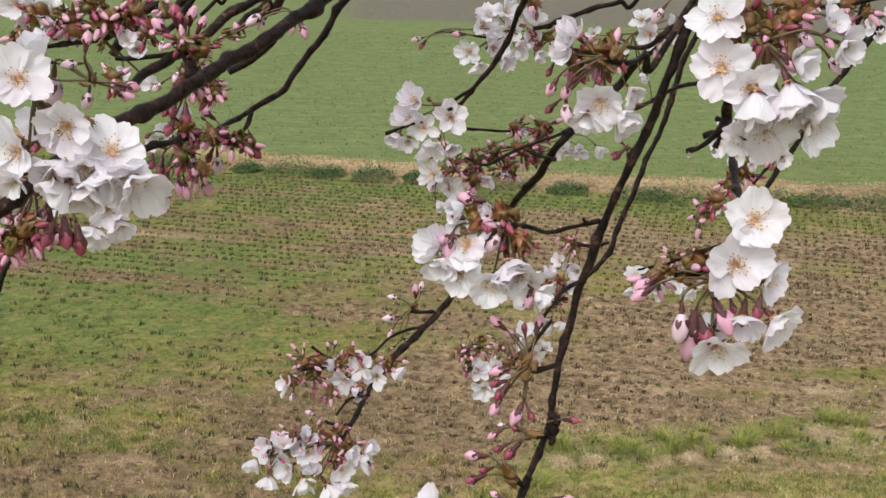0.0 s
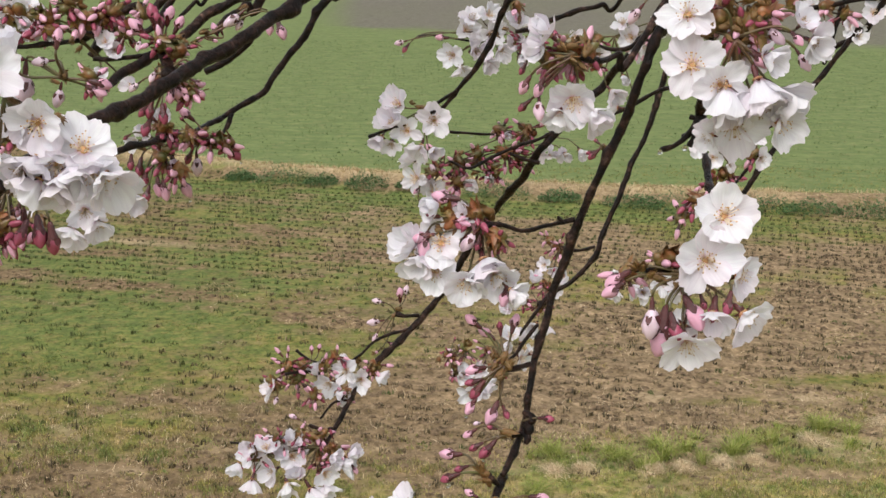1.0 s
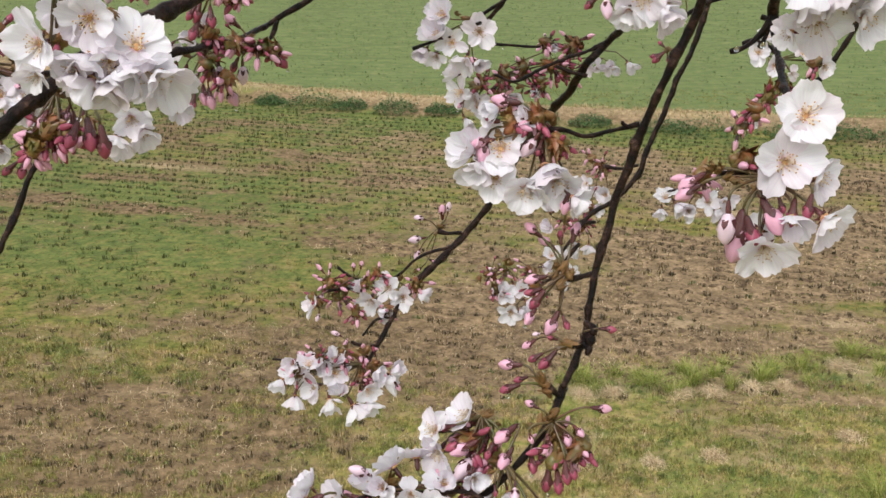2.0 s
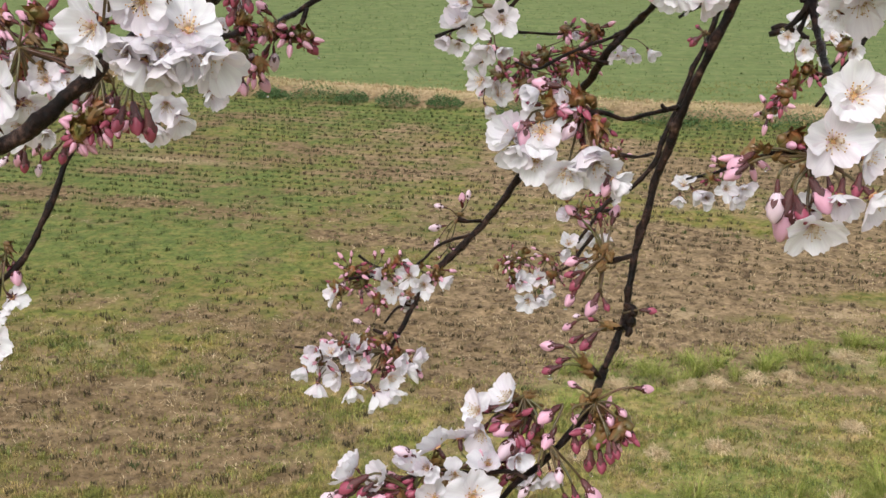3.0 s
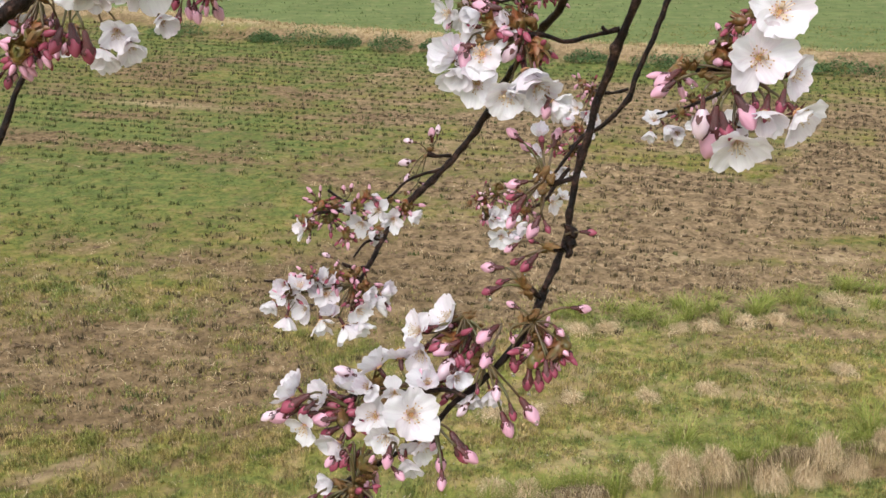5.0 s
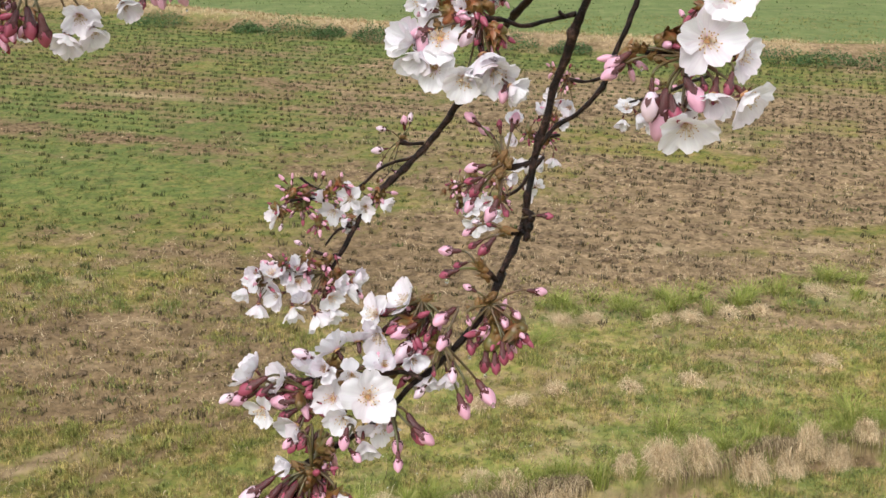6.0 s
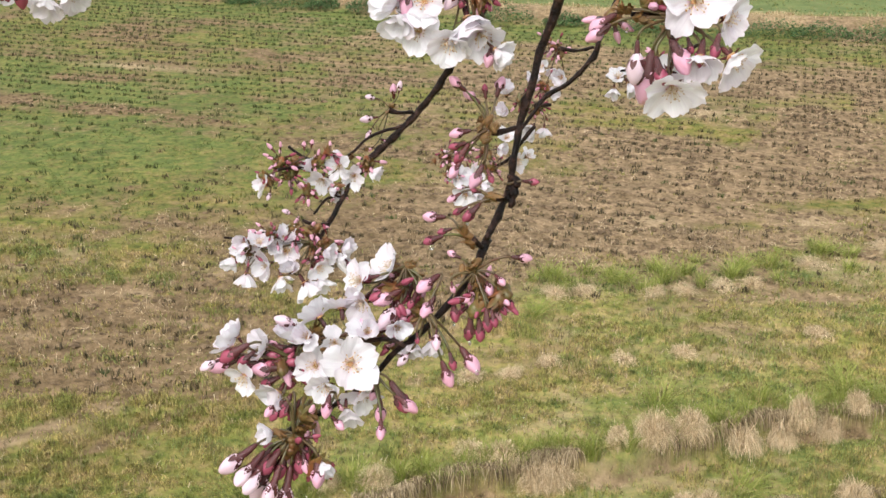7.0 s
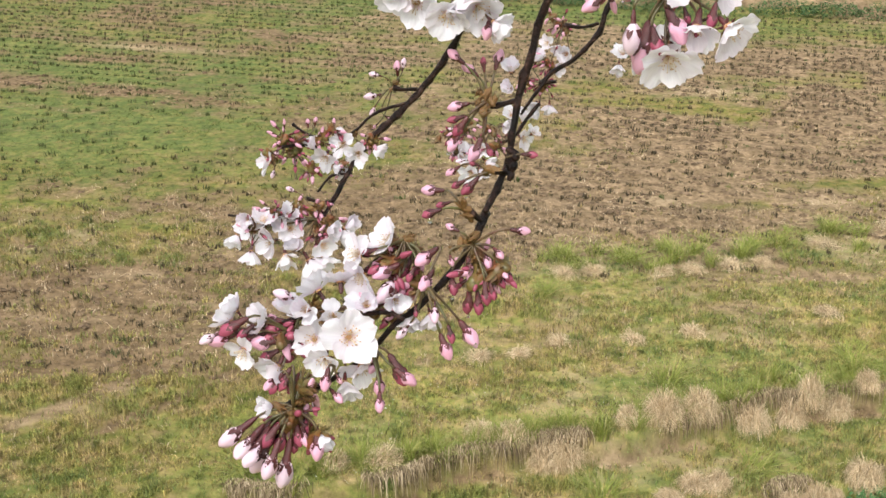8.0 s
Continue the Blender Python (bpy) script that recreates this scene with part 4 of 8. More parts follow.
def bud(x0, y0, z0, x1, y1, z1, sort, base):
    a, b = Vector((x0, y0, z0)), Vector((x1, y1, z1))
    at = upright(b - a, a, (b - a).length, pick.uniform(0, 6.28))
    ob = own(new("bud", BUD_MESH[sort][0]), tree, at)
    own(new("bud_petals", BUD_MESH[sort][1]), ob, Matrix())
    stalk(base, a, b - a, 0.0008, ob, at)


def cluster(base, scales=(), blooms=(), buds=(), sprays=()):
    """All that springs from one spur of the branch."""
    for x, y, z, size in scales:
        d = Vector((pick.uniform(-1, 1), pick.uniform(-0.8, 0.4), pick.uniform(-1, 0.6)))
        near = Vector((x, y, z)) + Vector([pick.uniform(-0.4, 0.4) * size for _ in range(3)])
        own(new("bud_scale", SCALES), tree, upright(d + Vector((0.6, 0, 0.5)), near, size * 0.62, pick.uniform(0, 6.28)))
        own(new("bud_scale", SCALES), tree, upright(d, (x, y, z), size * 0.85, pick.uniform(0, 6.28)) @ Matrix.Diagonal((0.85, 0.85, 1.15, 1)))
    for row_ in blooms:
        bloom(*row_, base)
    for row_ in buds:
        bud(*row_, base)
    for x, y, z, count, reach, sorts, seed in sprays:
        spray(Vector((x, y, z)), count, reach, sorts, random.Random(seed))


def spray(base, count, reach, sorts, r):
    """A far tuft of small buds on thin stalks, joined in one mesh."""
    verts, faces, along, slots, mats = [], [], [], [], [CALYX, PEDICEL, BUD_DARK, BUD_PINK, BUD_PALE, SCALE]

    def take(v, f, slot, a=None):
        b = len(verts)
        verts.extend(tuple(q) for q in v)
        faces.extend(tuple(i + b for i in q) for q in f)
        along.extend(a if a else [0.3] * len(v))
        slots.extend([slot] * len(f))

    for k in range(max(3, count // 2)):
        # brown bracts at the foot of the stalks
        m = upright((r.gauss(0, 1), r.gauss(0, 1), r.gauss(0, 1)), base + Vector([r.gauss(0, 0.16) * reach for _ in range(3)]), 0.0105 * r.uniform(0.7, 1.3), 0)
        take([m @ Vector(q.co) for q in SCALES.vertices], [tuple(p.vertices) for p in SCALES.polygons], 5)
    for k in range(int(count * 1.35)):
        d = Vector((r.gauss(0, 1), r.gauss(0, 0.8), r.gauss(-0.35, 0.9))).normalized()
        far, size, sort = reach * r.uniform(0.35, 1.0), r.uniform(0.0115, 0.0185), r.choice(sorts)
        sort = "p" if sort == "r" and r.random() < 0.22 else sort
        a = base + d * (far - size * 0.6)
        way = (d + Vector((0, 0, -0.4 * r.random()))).normalized()
        m = upright(way, a, size, r.uniform(0, 6.28)) @ Matrix.Diagonal((0.68, 0.68, 1.0, 1.0))
        low, high, _ = BUD_SHAPES[sort]
        v, f, _ = lathe(low, 7)
        take([m @ Vector(q) for q in v], f, 0)
        v, f, al = lathe(high, 9, 1.6, 0.05)
        take([m @ Vector(q) for q in v], f, {"r": 2, "p": 3, "w": 4, "q": 4}[sort], [0.62 - 0.46 * q for q in al])
        v, f = tube(stalk_path(base, a, way), np.linspace(0.0009, 0.0007, 8), 5)
        take(v, f, 1)
    ob = mesh_object("bud_tuft", verts, faces, mats[0], None, [("along", along)])
    for q in mats[1:]:
        ob.data.materials.append(q)
    ob.data.polygons.foreach_set("material_index", slots)
    tagged(own(ob, tree, Matrix()), kind="stuff")


def drop_mesh():
    v, f, _ = lathe([(0.02, 0.62), (0.16, 0.45), (0.36, 0.2), (0.48, -0.1), (0.44, -0.35), (0.26, -0.5), (0.04, -0.56)][::-1], 14)
    return link_mesh("water_drop", v, f, WATER)


DROP = drop_mesh()


def drop(x, y, z):
    ob = new("water_drop", DROP)
    ob.matrix_basis = pose(x, y, z) @ Matrix.Scale(0.0028 * pick.uniform(0.8, 1.2), 4)
    tagged(ob, "clear round rain drop hanging from the twig", "water drop", "rain drops on the twigs")


limb([(0.1670, 0.7619, 6.4911, 0.0038), (0.1577, 0.7631, 6.4661, 0.0035), (0.1488, 0.7639, 6.4475, 0.0034), (0.1406, 0.7637, 6.4270, 0.0033), (0.1333, 0.7674, 6.4022, 0.0032), (0.1252, 0.7703, 6.3770, 0.0031), (0.1160, 0.7680, 6.3558, 0.0030), (0.1076, 0.7703, 6.3352, 0.0030), (0.1004, 0.7717, 6.3145, 0.0031), (0.0951, 0.7728, 6.2955, 0.0030), (0.0875, 0.7735, 6.2762, 0.0029), (0.0833, 0.7687, 6.2585, 0.0028), (0.0797, 0.7639, 6.2427, 0.0028), (0.0747, 0.7589, 6.2270, 0.0026), (0.0718, 0.7522, 6.2082, 0.0025), (0.0689, 0.7464, 6.1930, 0.0025), (0.0620, 0.7307, 6.1802, 0.0023), (0.0549, 0.7162, 6.1712, 0.0020)])
limb([(0.0559, 0.7226, 6.1684, 0.0032), (0.0516, 0.7148, 6.1620, 0.0030), (0.0439, 0.7004, 6.1527, 0.0028), (0.0325, 0.6891, 6.1388, 0.0024), (0.0155, 0.6817, 6.1232, 0.0021), (0.0001, 0.6760, 6.1125, 0.0019), (-0.0120, 0.6742, 6.0991, 0.0017), (-0.0280, 0.6760, 6.0833, 0.0016), (-0.0439, 0.6741, 6.0723, 0.0018), (-0.0576, 0.6694, 6.0669, 0.0026), (-0.0671, 0.6602, 6.0633, 0.0032)])
limb([(0.0058, 0.6642, 6.1221, 0.0015), (-0.0063, 0.6700, 6.1237, 0.0016), (-0.0269, 0.6725, 6.1205, 0.0016), (-0.0481, 0.6805, 6.1184, 0.0014), (-0.0690, 0.6802, 6.1119, 0.0011)])
limb([(0.1003, 0.7736, 6.3226, 0.0019), (0.0817, 0.7746, 6.3177, 0.0017), (0.0674, 0.7752, 6.3144, 0.0015), (0.0544, 0.7721, 6.3187, 0.0016), (0.0433, 0.7679, 6.3196, 0.0023), (0.0391, 0.7671, 6.3153, 0.0018)])
limb([(0.0942, 0.7737, 6.3199, 0.0015), (0.0906, 0.7747, 6.3222, 0.0013), (0.0895, 0.7753, 6.3243, 0.0009)])
limb([(0.0683, 0.7428, 6.2026, 0.0018), (0.0724, 0.7383, 6.2006, 0.0031), (0.0720, 0.7367, 6.1966, 0.0016)])
limb([(0.0683, 0.7403, 6.1966, 0.0018), (0.0720, 0.7359, 6.1946, 0.0033), (0.0713, 0.7343, 6.1907, 0.0018)])
limb([(0.0676, 0.7379, 6.1906, 0.0016), (0.0706, 0.7337, 6.1890, 0.0027), (0.0691, 0.7323, 6.1853, 0.0015)])
limb([(0.0743, 0.7597, 6.2290, 0.0019), (0.0653, 0.7598, 6.2270, 0.0019), (0.0580, 0.7603, 6.2267, 0.0025), (0.0550, 0.7629, 6.2335, 0.0030)])
limb([(0.0678, 0.7392, 6.1886, 0.0015), (0.0609, 0.7353, 6.1909, 0.0026)])
limb([(0.0513, 0.7139, 6.1657, 0.0014), (0.0440, 0.7121, 6.1726, 0.0029)])
limb([(0.4409, 1.9506, 6.4723, 0.0053), (0.4130, 1.9547, 6.4082, 0.0051), (0.3930, 1.9554, 6.3519, 0.0048), (0.3719, 1.9557, 6.3079, 0.0048), (0.3561, 1.9516, 6.2462, 0.0048), (0.3386, 1.9471, 6.1929, 0.0045), (0.3179, 1.9430, 6.1481, 0.0045), (0.2987, 1.9355, 6.0945, 0.0045), (0.2800, 1.9284, 6.0498, 0.0045), (0.2628, 1.9199, 6.0052, 0.0045), (0.2338, 1.9147, 5.9716, 0.0040), (0.1964, 1.9124, 5.9484, 0.0035), (0.1715, 1.9052, 5.9162, 0.0031), (0.1474, 1.8969, 5.8834, 0.0029)])
limb([(0.2762, 1.2188, 6.4722, 0.0048), (0.2622, 1.2716, 6.4347, 0.0050), (0.2451, 1.3240, 6.4024, 0.0047), (0.2221, 1.3765, 6.3736, 0.0046), (0.2056, 1.4267, 6.3431, 0.0045), (0.1778, 1.4265, 6.3104, 0.0042), (0.1579, 1.4748, 6.2765, 0.0046), (0.1350, 1.4731, 6.2513, 0.0046), (0.1088, 1.5166, 6.1988, 0.0048), (0.0874, 1.5610, 6.1601, 0.0047), (0.0570, 1.6001, 6.1013, 0.0045), (0.0167, 1.6119, 6.0270, 0.0046), (-0.0210, 1.5994, 5.9865, 0.0049), (-0.0617, 1.5662, 5.9533, 0.0045), (-0.0864, 1.5361, 5.9322, 0.0038), (-0.1030, 1.5047, 5.9087, 0.0034), (-0.1155, 1.4745, 5.8897, 0.0031), (-0.1277, 1.4469, 5.8782, 0.0027)])
limb([(-0.0210, 1.5994, 5.9865, 0.0028), (-0.0624, 1.5848, 5.9772, 0.0021), (-0.0918, 1.5660, 5.9570, 0.0021), (-0.1096, 1.5517, 5.9499, 0.0021), (-0.1356, 1.5503, 5.9517, 0.0018), (-0.1533, 1.5413, 5.9609, 0.0018), (-0.1704, 1.5435, 5.9724, 0.0024)])
limb([(-0.0098, 1.6049, 6.0033, 0.0027), (-0.0289, 1.6044, 6.0024, 0.0027), (-0.0419, 1.6052, 6.0060, 0.0046)])
limb([(-0.0929, 1.5186, 5.9151, 0.0018), (-0.1177, 1.5064, 5.9157, 0.0018), (-0.1337, 1.4785, 5.9033, 0.0015)])
limb([(-0.1338, 1.5273, 5.9466, 0.0019), (-0.1584, 1.5164, 5.9525, 0.0022), (-0.1778, 1.4948, 5.9578, 0.0022)])
limb([(-0.1141, 1.4754, 5.8917, 0.0022), (-0.1299, 1.4743, 5.8920, 0.0022), (-0.1478, 1.4746, 5.8970, 0.0022)])
limb([(-0.1242, 1.4472, 5.8781, 0.0020), (-0.1567, 1.4528, 5.8731, 0.0017), (-0.2002, 1.4590, 5.8745, 0.0015), (-0.2450, 1.4544, 5.8798, 0.0015)])
limb([(0.1393, 0.7702, 6.4398, 0.0023), (0.1212, 0.7571, 6.4291, 0.0021), (0.1084, 0.7385, 6.4268, 0.0020), (0.0991, 0.7248, 6.4287, 0.0022), (0.0946, 0.7205, 6.4304, 0.0020)])
limb([(0.2368, 1.1751, 6.4447, 0.0027), (0.2127, 1.1780, 6.4157, 0.0027), (0.1927, 1.1802, 6.3996, 0.0025), (0.1730, 1.1830, 6.3970, 0.0019), (0.1602, 1.1852, 6.4020, 0.0014)])
limb([(0.2140, 1.4699, 6.2914, 0.0024), (0.2430, 1.4678, 6.3089, 0.0027), (0.2749, 1.4643, 6.3264, 0.0027), (0.3160, 1.4573, 6.3376, 0.0031)])
limb([(0.1057, 1.3956, 6.4659, 0.0038), (0.0881, 1.3954, 6.4292, 0.0035), (0.0743, 1.4139, 6.3919, 0.0033), (0.0594, 1.4220, 6.3612, 0.0033), (0.0376, 1.4297, 6.3325, 0.0030), (0.0185, 1.4372, 6.3085, 0.0025), (0.0022, 1.4362, 6.3006, 0.0022)])
limb([(0.0344, 1.4293, 6.3280, 0.0023), (0.0164, 1.4381, 6.3156, 0.0023), (0.0054, 1.4371, 6.3071, 0.0023)])
limb([(-0.0174, 1.4345, 6.2894, 0.0020), (-0.0469, 1.4326, 6.2808, 0.0020), (-0.0673, 1.4207, 6.2751, 0.0023)])
limb([(0.0806, 1.4801, 6.2701, 0.0017), (0.0433, 1.4818, 6.2708, 0.0017), (0.0229, 1.4825, 6.2725, 0.0020), (0.0133, 1.4833, 6.2771, 0.0027)])
limb([(0.1580, 1.4745, 6.2746, 0.0026), (0.1180, 1.4760, 6.2602, 0.0023), (0.0844, 1.4760, 6.2461, 0.0021), (0.0507, 1.4745, 6.2295, 0.0018), (0.0271, 1.4962, 6.2336, 0.0019)])
limb([(0.1352, 1.4706, 6.2373, 0.0024), (0.1149, 1.4730, 6.2408, 0.0024), (0.0979, 1.4755, 6.2484, 0.0024)])
limb([(0.2163, 1.3820, 6.4434, 0.0029), (0.1897, 1.3853, 6.4290, 0.0029), (0.1624, 1.3883, 6.4212, 0.0029), (0.1320, 1.3909, 6.4103, 0.0029), (0.1152, 1.4118, 6.4006, 0.0029), (0.1002, 1.4227, 6.3965, 0.0026)])
limb([(0.0551, 1.4941, 6.3789, 0.0014), (0.0214, 1.4953, 6.3837, 0.0014), (0.0046, 1.4957, 6.3862, 0.0020), (-0.0122, 1.4954, 6.3834, 0.0017)])
limb([(-0.0642, 0.9676, 6.4791, 0.0059), (-0.0798, 0.9458, 6.4609, 0.0058), (-0.0966, 0.9235, 6.4474, 0.0054), (-0.1154, 0.8902, 6.4353, 0.0052), (-0.1322, 0.8666, 6.4233, 0.0051), (-0.1479, 0.8428, 6.4139, 0.0051), (-0.1590, 0.8195, 6.4068, 0.0051), (-0.1728, 0.7951, 6.3986, 0.0051), (-0.1855, 0.7705, 6.3910, 0.0052), (-0.1955, 0.7466, 6.3873, 0.0053), (-0.2089, 0.7315, 6.3809, 0.0049), (-0.2214, 0.7209, 6.3718, 0.0046), (-0.2321, 0.7106, 6.3631, 0.0047), (-0.2409, 0.7005, 6.3540, 0.0047), (-0.2495, 0.6904, 6.3461, 0.0048), (-0.2608, 0.6838, 6.3360, 0.0049), (-0.2701, 0.6727, 6.3281, 0.0048), (-0.2835, 0.6652, 6.3208, 0.0049), (-0.2947, 0.6541, 6.3188, 0.0049), (-0.3126, 0.6455, 6.3178, 0.0050)])
limb([(-0.1156, 1.0434, 6.4770, 0.0041), (-0.1496, 0.9874, 6.4476, 0.0039), (-0.1714, 0.9830, 6.4346, 0.0043), (-0.1892, 0.9581, 6.4190, 0.0042), (-0.2059, 0.9330, 6.4063, 0.0041), (-0.2215, 0.9076, 6.3963, 0.0036), (-0.2253, 0.8643, 6.3894, 0.0031)])
limb([(-0.2061, 1.0286, 6.4562, 0.0036), (-0.2328, 1.0222, 6.4414, 0.0038), (-0.2548, 1.0163, 6.4316, 0.0043), (-0.2723, 1.0108, 6.4183, 0.0048), (-0.2768, 1.0090, 6.4117, 0.0033)])
limb([(-0.2210, 1.0756, 6.4352, 0.0030), (-0.2535, 1.0677, 6.4245, 0.0045), (-0.2719, 1.0622, 6.4119, 0.0055), (-0.2814, 1.0584, 6.3965, 0.0040)])
limb([(-0.1357, 1.0907, 6.4568, 0.0035), (-0.1551, 1.0874, 6.4401, 0.0035), (-0.1696, 1.0845, 6.4281, 0.0035), (-0.1817, 1.0815, 6.4147, 0.0030)])
limb([(-0.1783, 1.0849, 6.4660, 0.0020), (-0.1976, 1.0805, 6.4414, 0.0020), (-0.2096, 1.0775, 6.4291, 0.0018)])
limb([(-0.1876, 0.9272, 6.4133, 0.0019), (-0.2144, 0.9721, 6.4054, 0.0020), (-0.2353, 0.9672, 6.4039, 0.0020), (-0.2538, 0.9625, 6.4038, 0.0018)])
limb([(-0.2635, 0.9612, 6.4180, 0.0020), (-0.2816, 0.9558, 6.4157, 0.0023), (-0.3072, 0.9477, 6.4135, 0.0020), (-0.3262, 0.9418, 6.4189, 0.0018)])
limb([(-0.0711, 1.1474, 6.4703, 0.0039), (-0.0854, 1.1456, 6.4477, 0.0037), (-0.0967, 1.1439, 6.4326, 0.0035), (-0.1095, 1.1412, 6.4099, 0.0035), (-0.1249, 1.1380, 6.3912, 0.0033), (-0.1377, 1.1348, 6.3745, 0.0033), (-0.1479, 1.1317, 6.3593, 0.0035), (-0.1667, 1.1175, 6.3481, 0.0029), (-0.1826, 1.1034, 6.3387, 0.0027), (-0.1921, 1.0706, 6.3359, 0.0023), (-0.1980, 1.0485, 6.3329, 0.0015)])
limb([(-0.1727, 1.1055, 6.3420, 0.0026), (-0.1767, 1.1034, 6.3321, 0.0023), (-0.1811, 1.0913, 6.3248, 0.0018), (-0.1874, 1.0694, 6.3233, 0.0020)])
limb([(-0.1194, 0.8893, 6.4294, 0.0025), (-0.1242, 0.8879, 6.4216, 0.0025), (-0.1392, 0.8846, 6.4098, 0.0025), (-0.1530, 0.8816, 6.4028, 0.0025)])
limb([(-0.2520, 0.9315, 6.3290, 0.0027), (-0.2317, 0.9377, 6.3347, 0.0029), (-0.2154, 0.9631, 6.3385, 0.0030), (-0.2128, 1.0146, 6.3334, 0.0029), (-0.1864, 1.0497, 6.3275, 0.0022)])
limb([(-0.1917, 0.9262, 6.4113, 0.0065), (-0.1858, 0.9063, 6.4051, 0.0051), (-0.1781, 0.8766, 6.4003, 0.0041)])
limb([(-0.3175, 0.9396, 6.2765, 0.0023), (-0.3258, 0.9351, 6.2672, 0.0023), (-0.3374, 0.9265, 6.2459, 0.0025), (-0.3423, 0.9218, 6.2336, 0.0027), (-0.3484, 0.9154, 6.2173, 0.0030), (-0.3544, 0.9093, 6.2032, 0.0027), (-0.3622, 0.9017, 6.1873, 0.0027), (-0.3710, 0.8941, 6.1737, 0.0027), (-0.3831, 0.8858, 6.1628, 0.0025), (-0.4016, 0.8719, 6.1449, 0.0023)])
limb([(-0.3475, 0.7839, 6.3645, 0.0027), (-0.3288, 0.7901, 6.3584, 0.0031), (-0.3129, 0.7946, 6.3506, 0.0031), (-0.2905, 0.7802, 6.3469, 0.0026), (-0.2712, 0.7760, 6.3490, 0.0022), (-0.2541, 0.7607, 6.3543, 0.0018)])
limb([(0.1596, 0.7020, 6.4903, 0.0026), (0.1672, 0.7199, 6.4619, 0.0027), (0.1719, 0.7377, 6.4381, 0.0028), (0.1766, 0.7645, 6.4083, 0.0031), (0.1793, 0.7822, 6.3901, 0.0035), (0.1786, 0.7699, 6.3759, 0.0026), (0.1743, 0.7376, 6.3639, 0.0023), (0.1703, 0.7057, 6.3565, 0.0022), (0.1652, 0.6734, 6.3471, 0.0021), (0.1578, 0.6522, 6.3393, 0.0020), (0.1468, 0.6369, 6.3313, 0.0019), (0.1315, 0.6239, 6.3294, 0.0018), (0.1206, 0.6207, 6.3292, 0.0019)])
limb([(0.1793, 0.7824, 6.3911, 0.0026), (0.1732, 0.7820, 6.3792, 0.0022), (0.1645, 0.7825, 6.3707, 0.0018), (0.1590, 0.7831, 6.3677, 0.0022), (0.1545, 0.7838, 6.3664, 0.0017)])
limb([(0.1768, 0.7818, 6.3829, 0.0018), (0.1740, 0.7811, 6.3747, 0.0015), (0.1721, 0.7806, 6.3693, 0.0017)])
limb([(0.1757, 0.7825, 6.3864, 0.0017), (0.1722, 0.7834, 6.3873, 0.0018)])
limb([(0.4084, 1.1271, 6.4464, 0.0033), (0.3899, 1.1321, 6.4210, 0.0030), (0.3752, 1.1352, 6.3979, 0.0027), (0.3624, 1.1373, 6.3771, 0.0027), (0.3514, 1.1390, 6.3613, 0.0027), (0.3360, 1.1394, 6.3297, 0.0027), (0.3199, 1.1397, 6.3031, 0.0025), (0.3058, 1.1391, 6.2790, 0.0025), (0.2938, 1.1385, 6.2601, 0.0019), (0.2880, 1.1382, 6.2520, 0.0016)])
limb([(0.3825, 1.1367, 6.4606, 0.0025), (0.3771, 1.1376, 6.4406, 0.0025), (0.3705, 1.1382, 6.4153, 0.0025), (0.3641, 1.1381, 6.3898, 0.0022)])
limb([(0.4126, 1.1767, 6.4128, 0.0023), (0.3903, 1.1836, 6.4041, 0.0026), (0.3716, 1.1884, 6.3902, 0.0026)])
limb([(0.3120, 1.1564, 6.4261, 0.0022), (0.3354, 1.1504, 6.4354, 0.0025), (0.3632, 1.1422, 6.4412, 0.0025), (0.4035, 1.1291, 6.4512, 0.0027)])
limb([(0.3148, 1.1422, 6.3095, 0.0016), (0.3006, 1.1424, 6.2890, 0.0016), (0.2910, 1.1423, 6.2755, 0.0016)])
limb([(0.3655, 1.6078, 6.0983, 0.0027), (0.3450, 1.6598, 6.0741, 0.0028), (0.3184, 1.7112, 6.0451, 0.0025), (0.2801, 1.7163, 6.0353, 0.0020)])
limb([(0.1764, 1.9033, 5.8984, 0.0036), (0.1544, 1.8974, 5.8716, 0.0032), (0.1261, 1.8709, 5.8468, 0.0027), (0.0759, 1.8517, 5.8415, 0.0022)])
limb([(0.2524, 1.0502, 6.3271, 0.0023), (0.2343, 1.0562, 6.3357, 0.0030), (0.2229, 1.0587, 6.3324, 0.0030)])
limb([(0.2702, 1.9584, 6.0147, 0.0028), (0.2437, 1.9601, 6.0087, 0.0028), (0.2169, 1.9632, 6.0106, 0.0041)])
limb([(0.2052, 1.9429, 5.9235, 0.0028), (0.1782, 1.9443, 5.9202, 0.0041)])
cluster((-0.1893, 0.6692, 6.4203),
    scales=[(-0.1893, 0.6694, 6.4224, 0.0070), (-0.1851, 0.6725, 6.4411, 0.0045), (-0.1936, 0.6678, 6.4189, 0.0045)],
    blooms=[(-0.2163, 0.6625, 6.4342, -0.3419, -0.2254, 0.9123, 0.0281, 0.3500)],
    buds=[(-0.1910, 0.6625, 6.4360, -0.1883, 0.6637, 6.4477, 'p'),
          (-0.1942, 0.6723, 6.4299, -0.2067, 0.6690, 6.4289, 'w'),
          (-0.1910, 0.6693, 6.4187, -0.1949, 0.6714, 6.4040, 'w'),
          (-0.2084, 0.6708, 6.4296, -0.2135, 0.6680, 6.4313, 'r'),
          (-0.1773, 0.6696, 6.4194, -0.1654, 0.6763, 6.4157, 'p'),
          (-0.1806, 0.6758, 6.4162, -0.1681, 0.6740, 6.4110, 'p'),
          (-0.2102, 0.6719, 6.4297, -0.2143, 0.6747, 6.4040, 'w')])
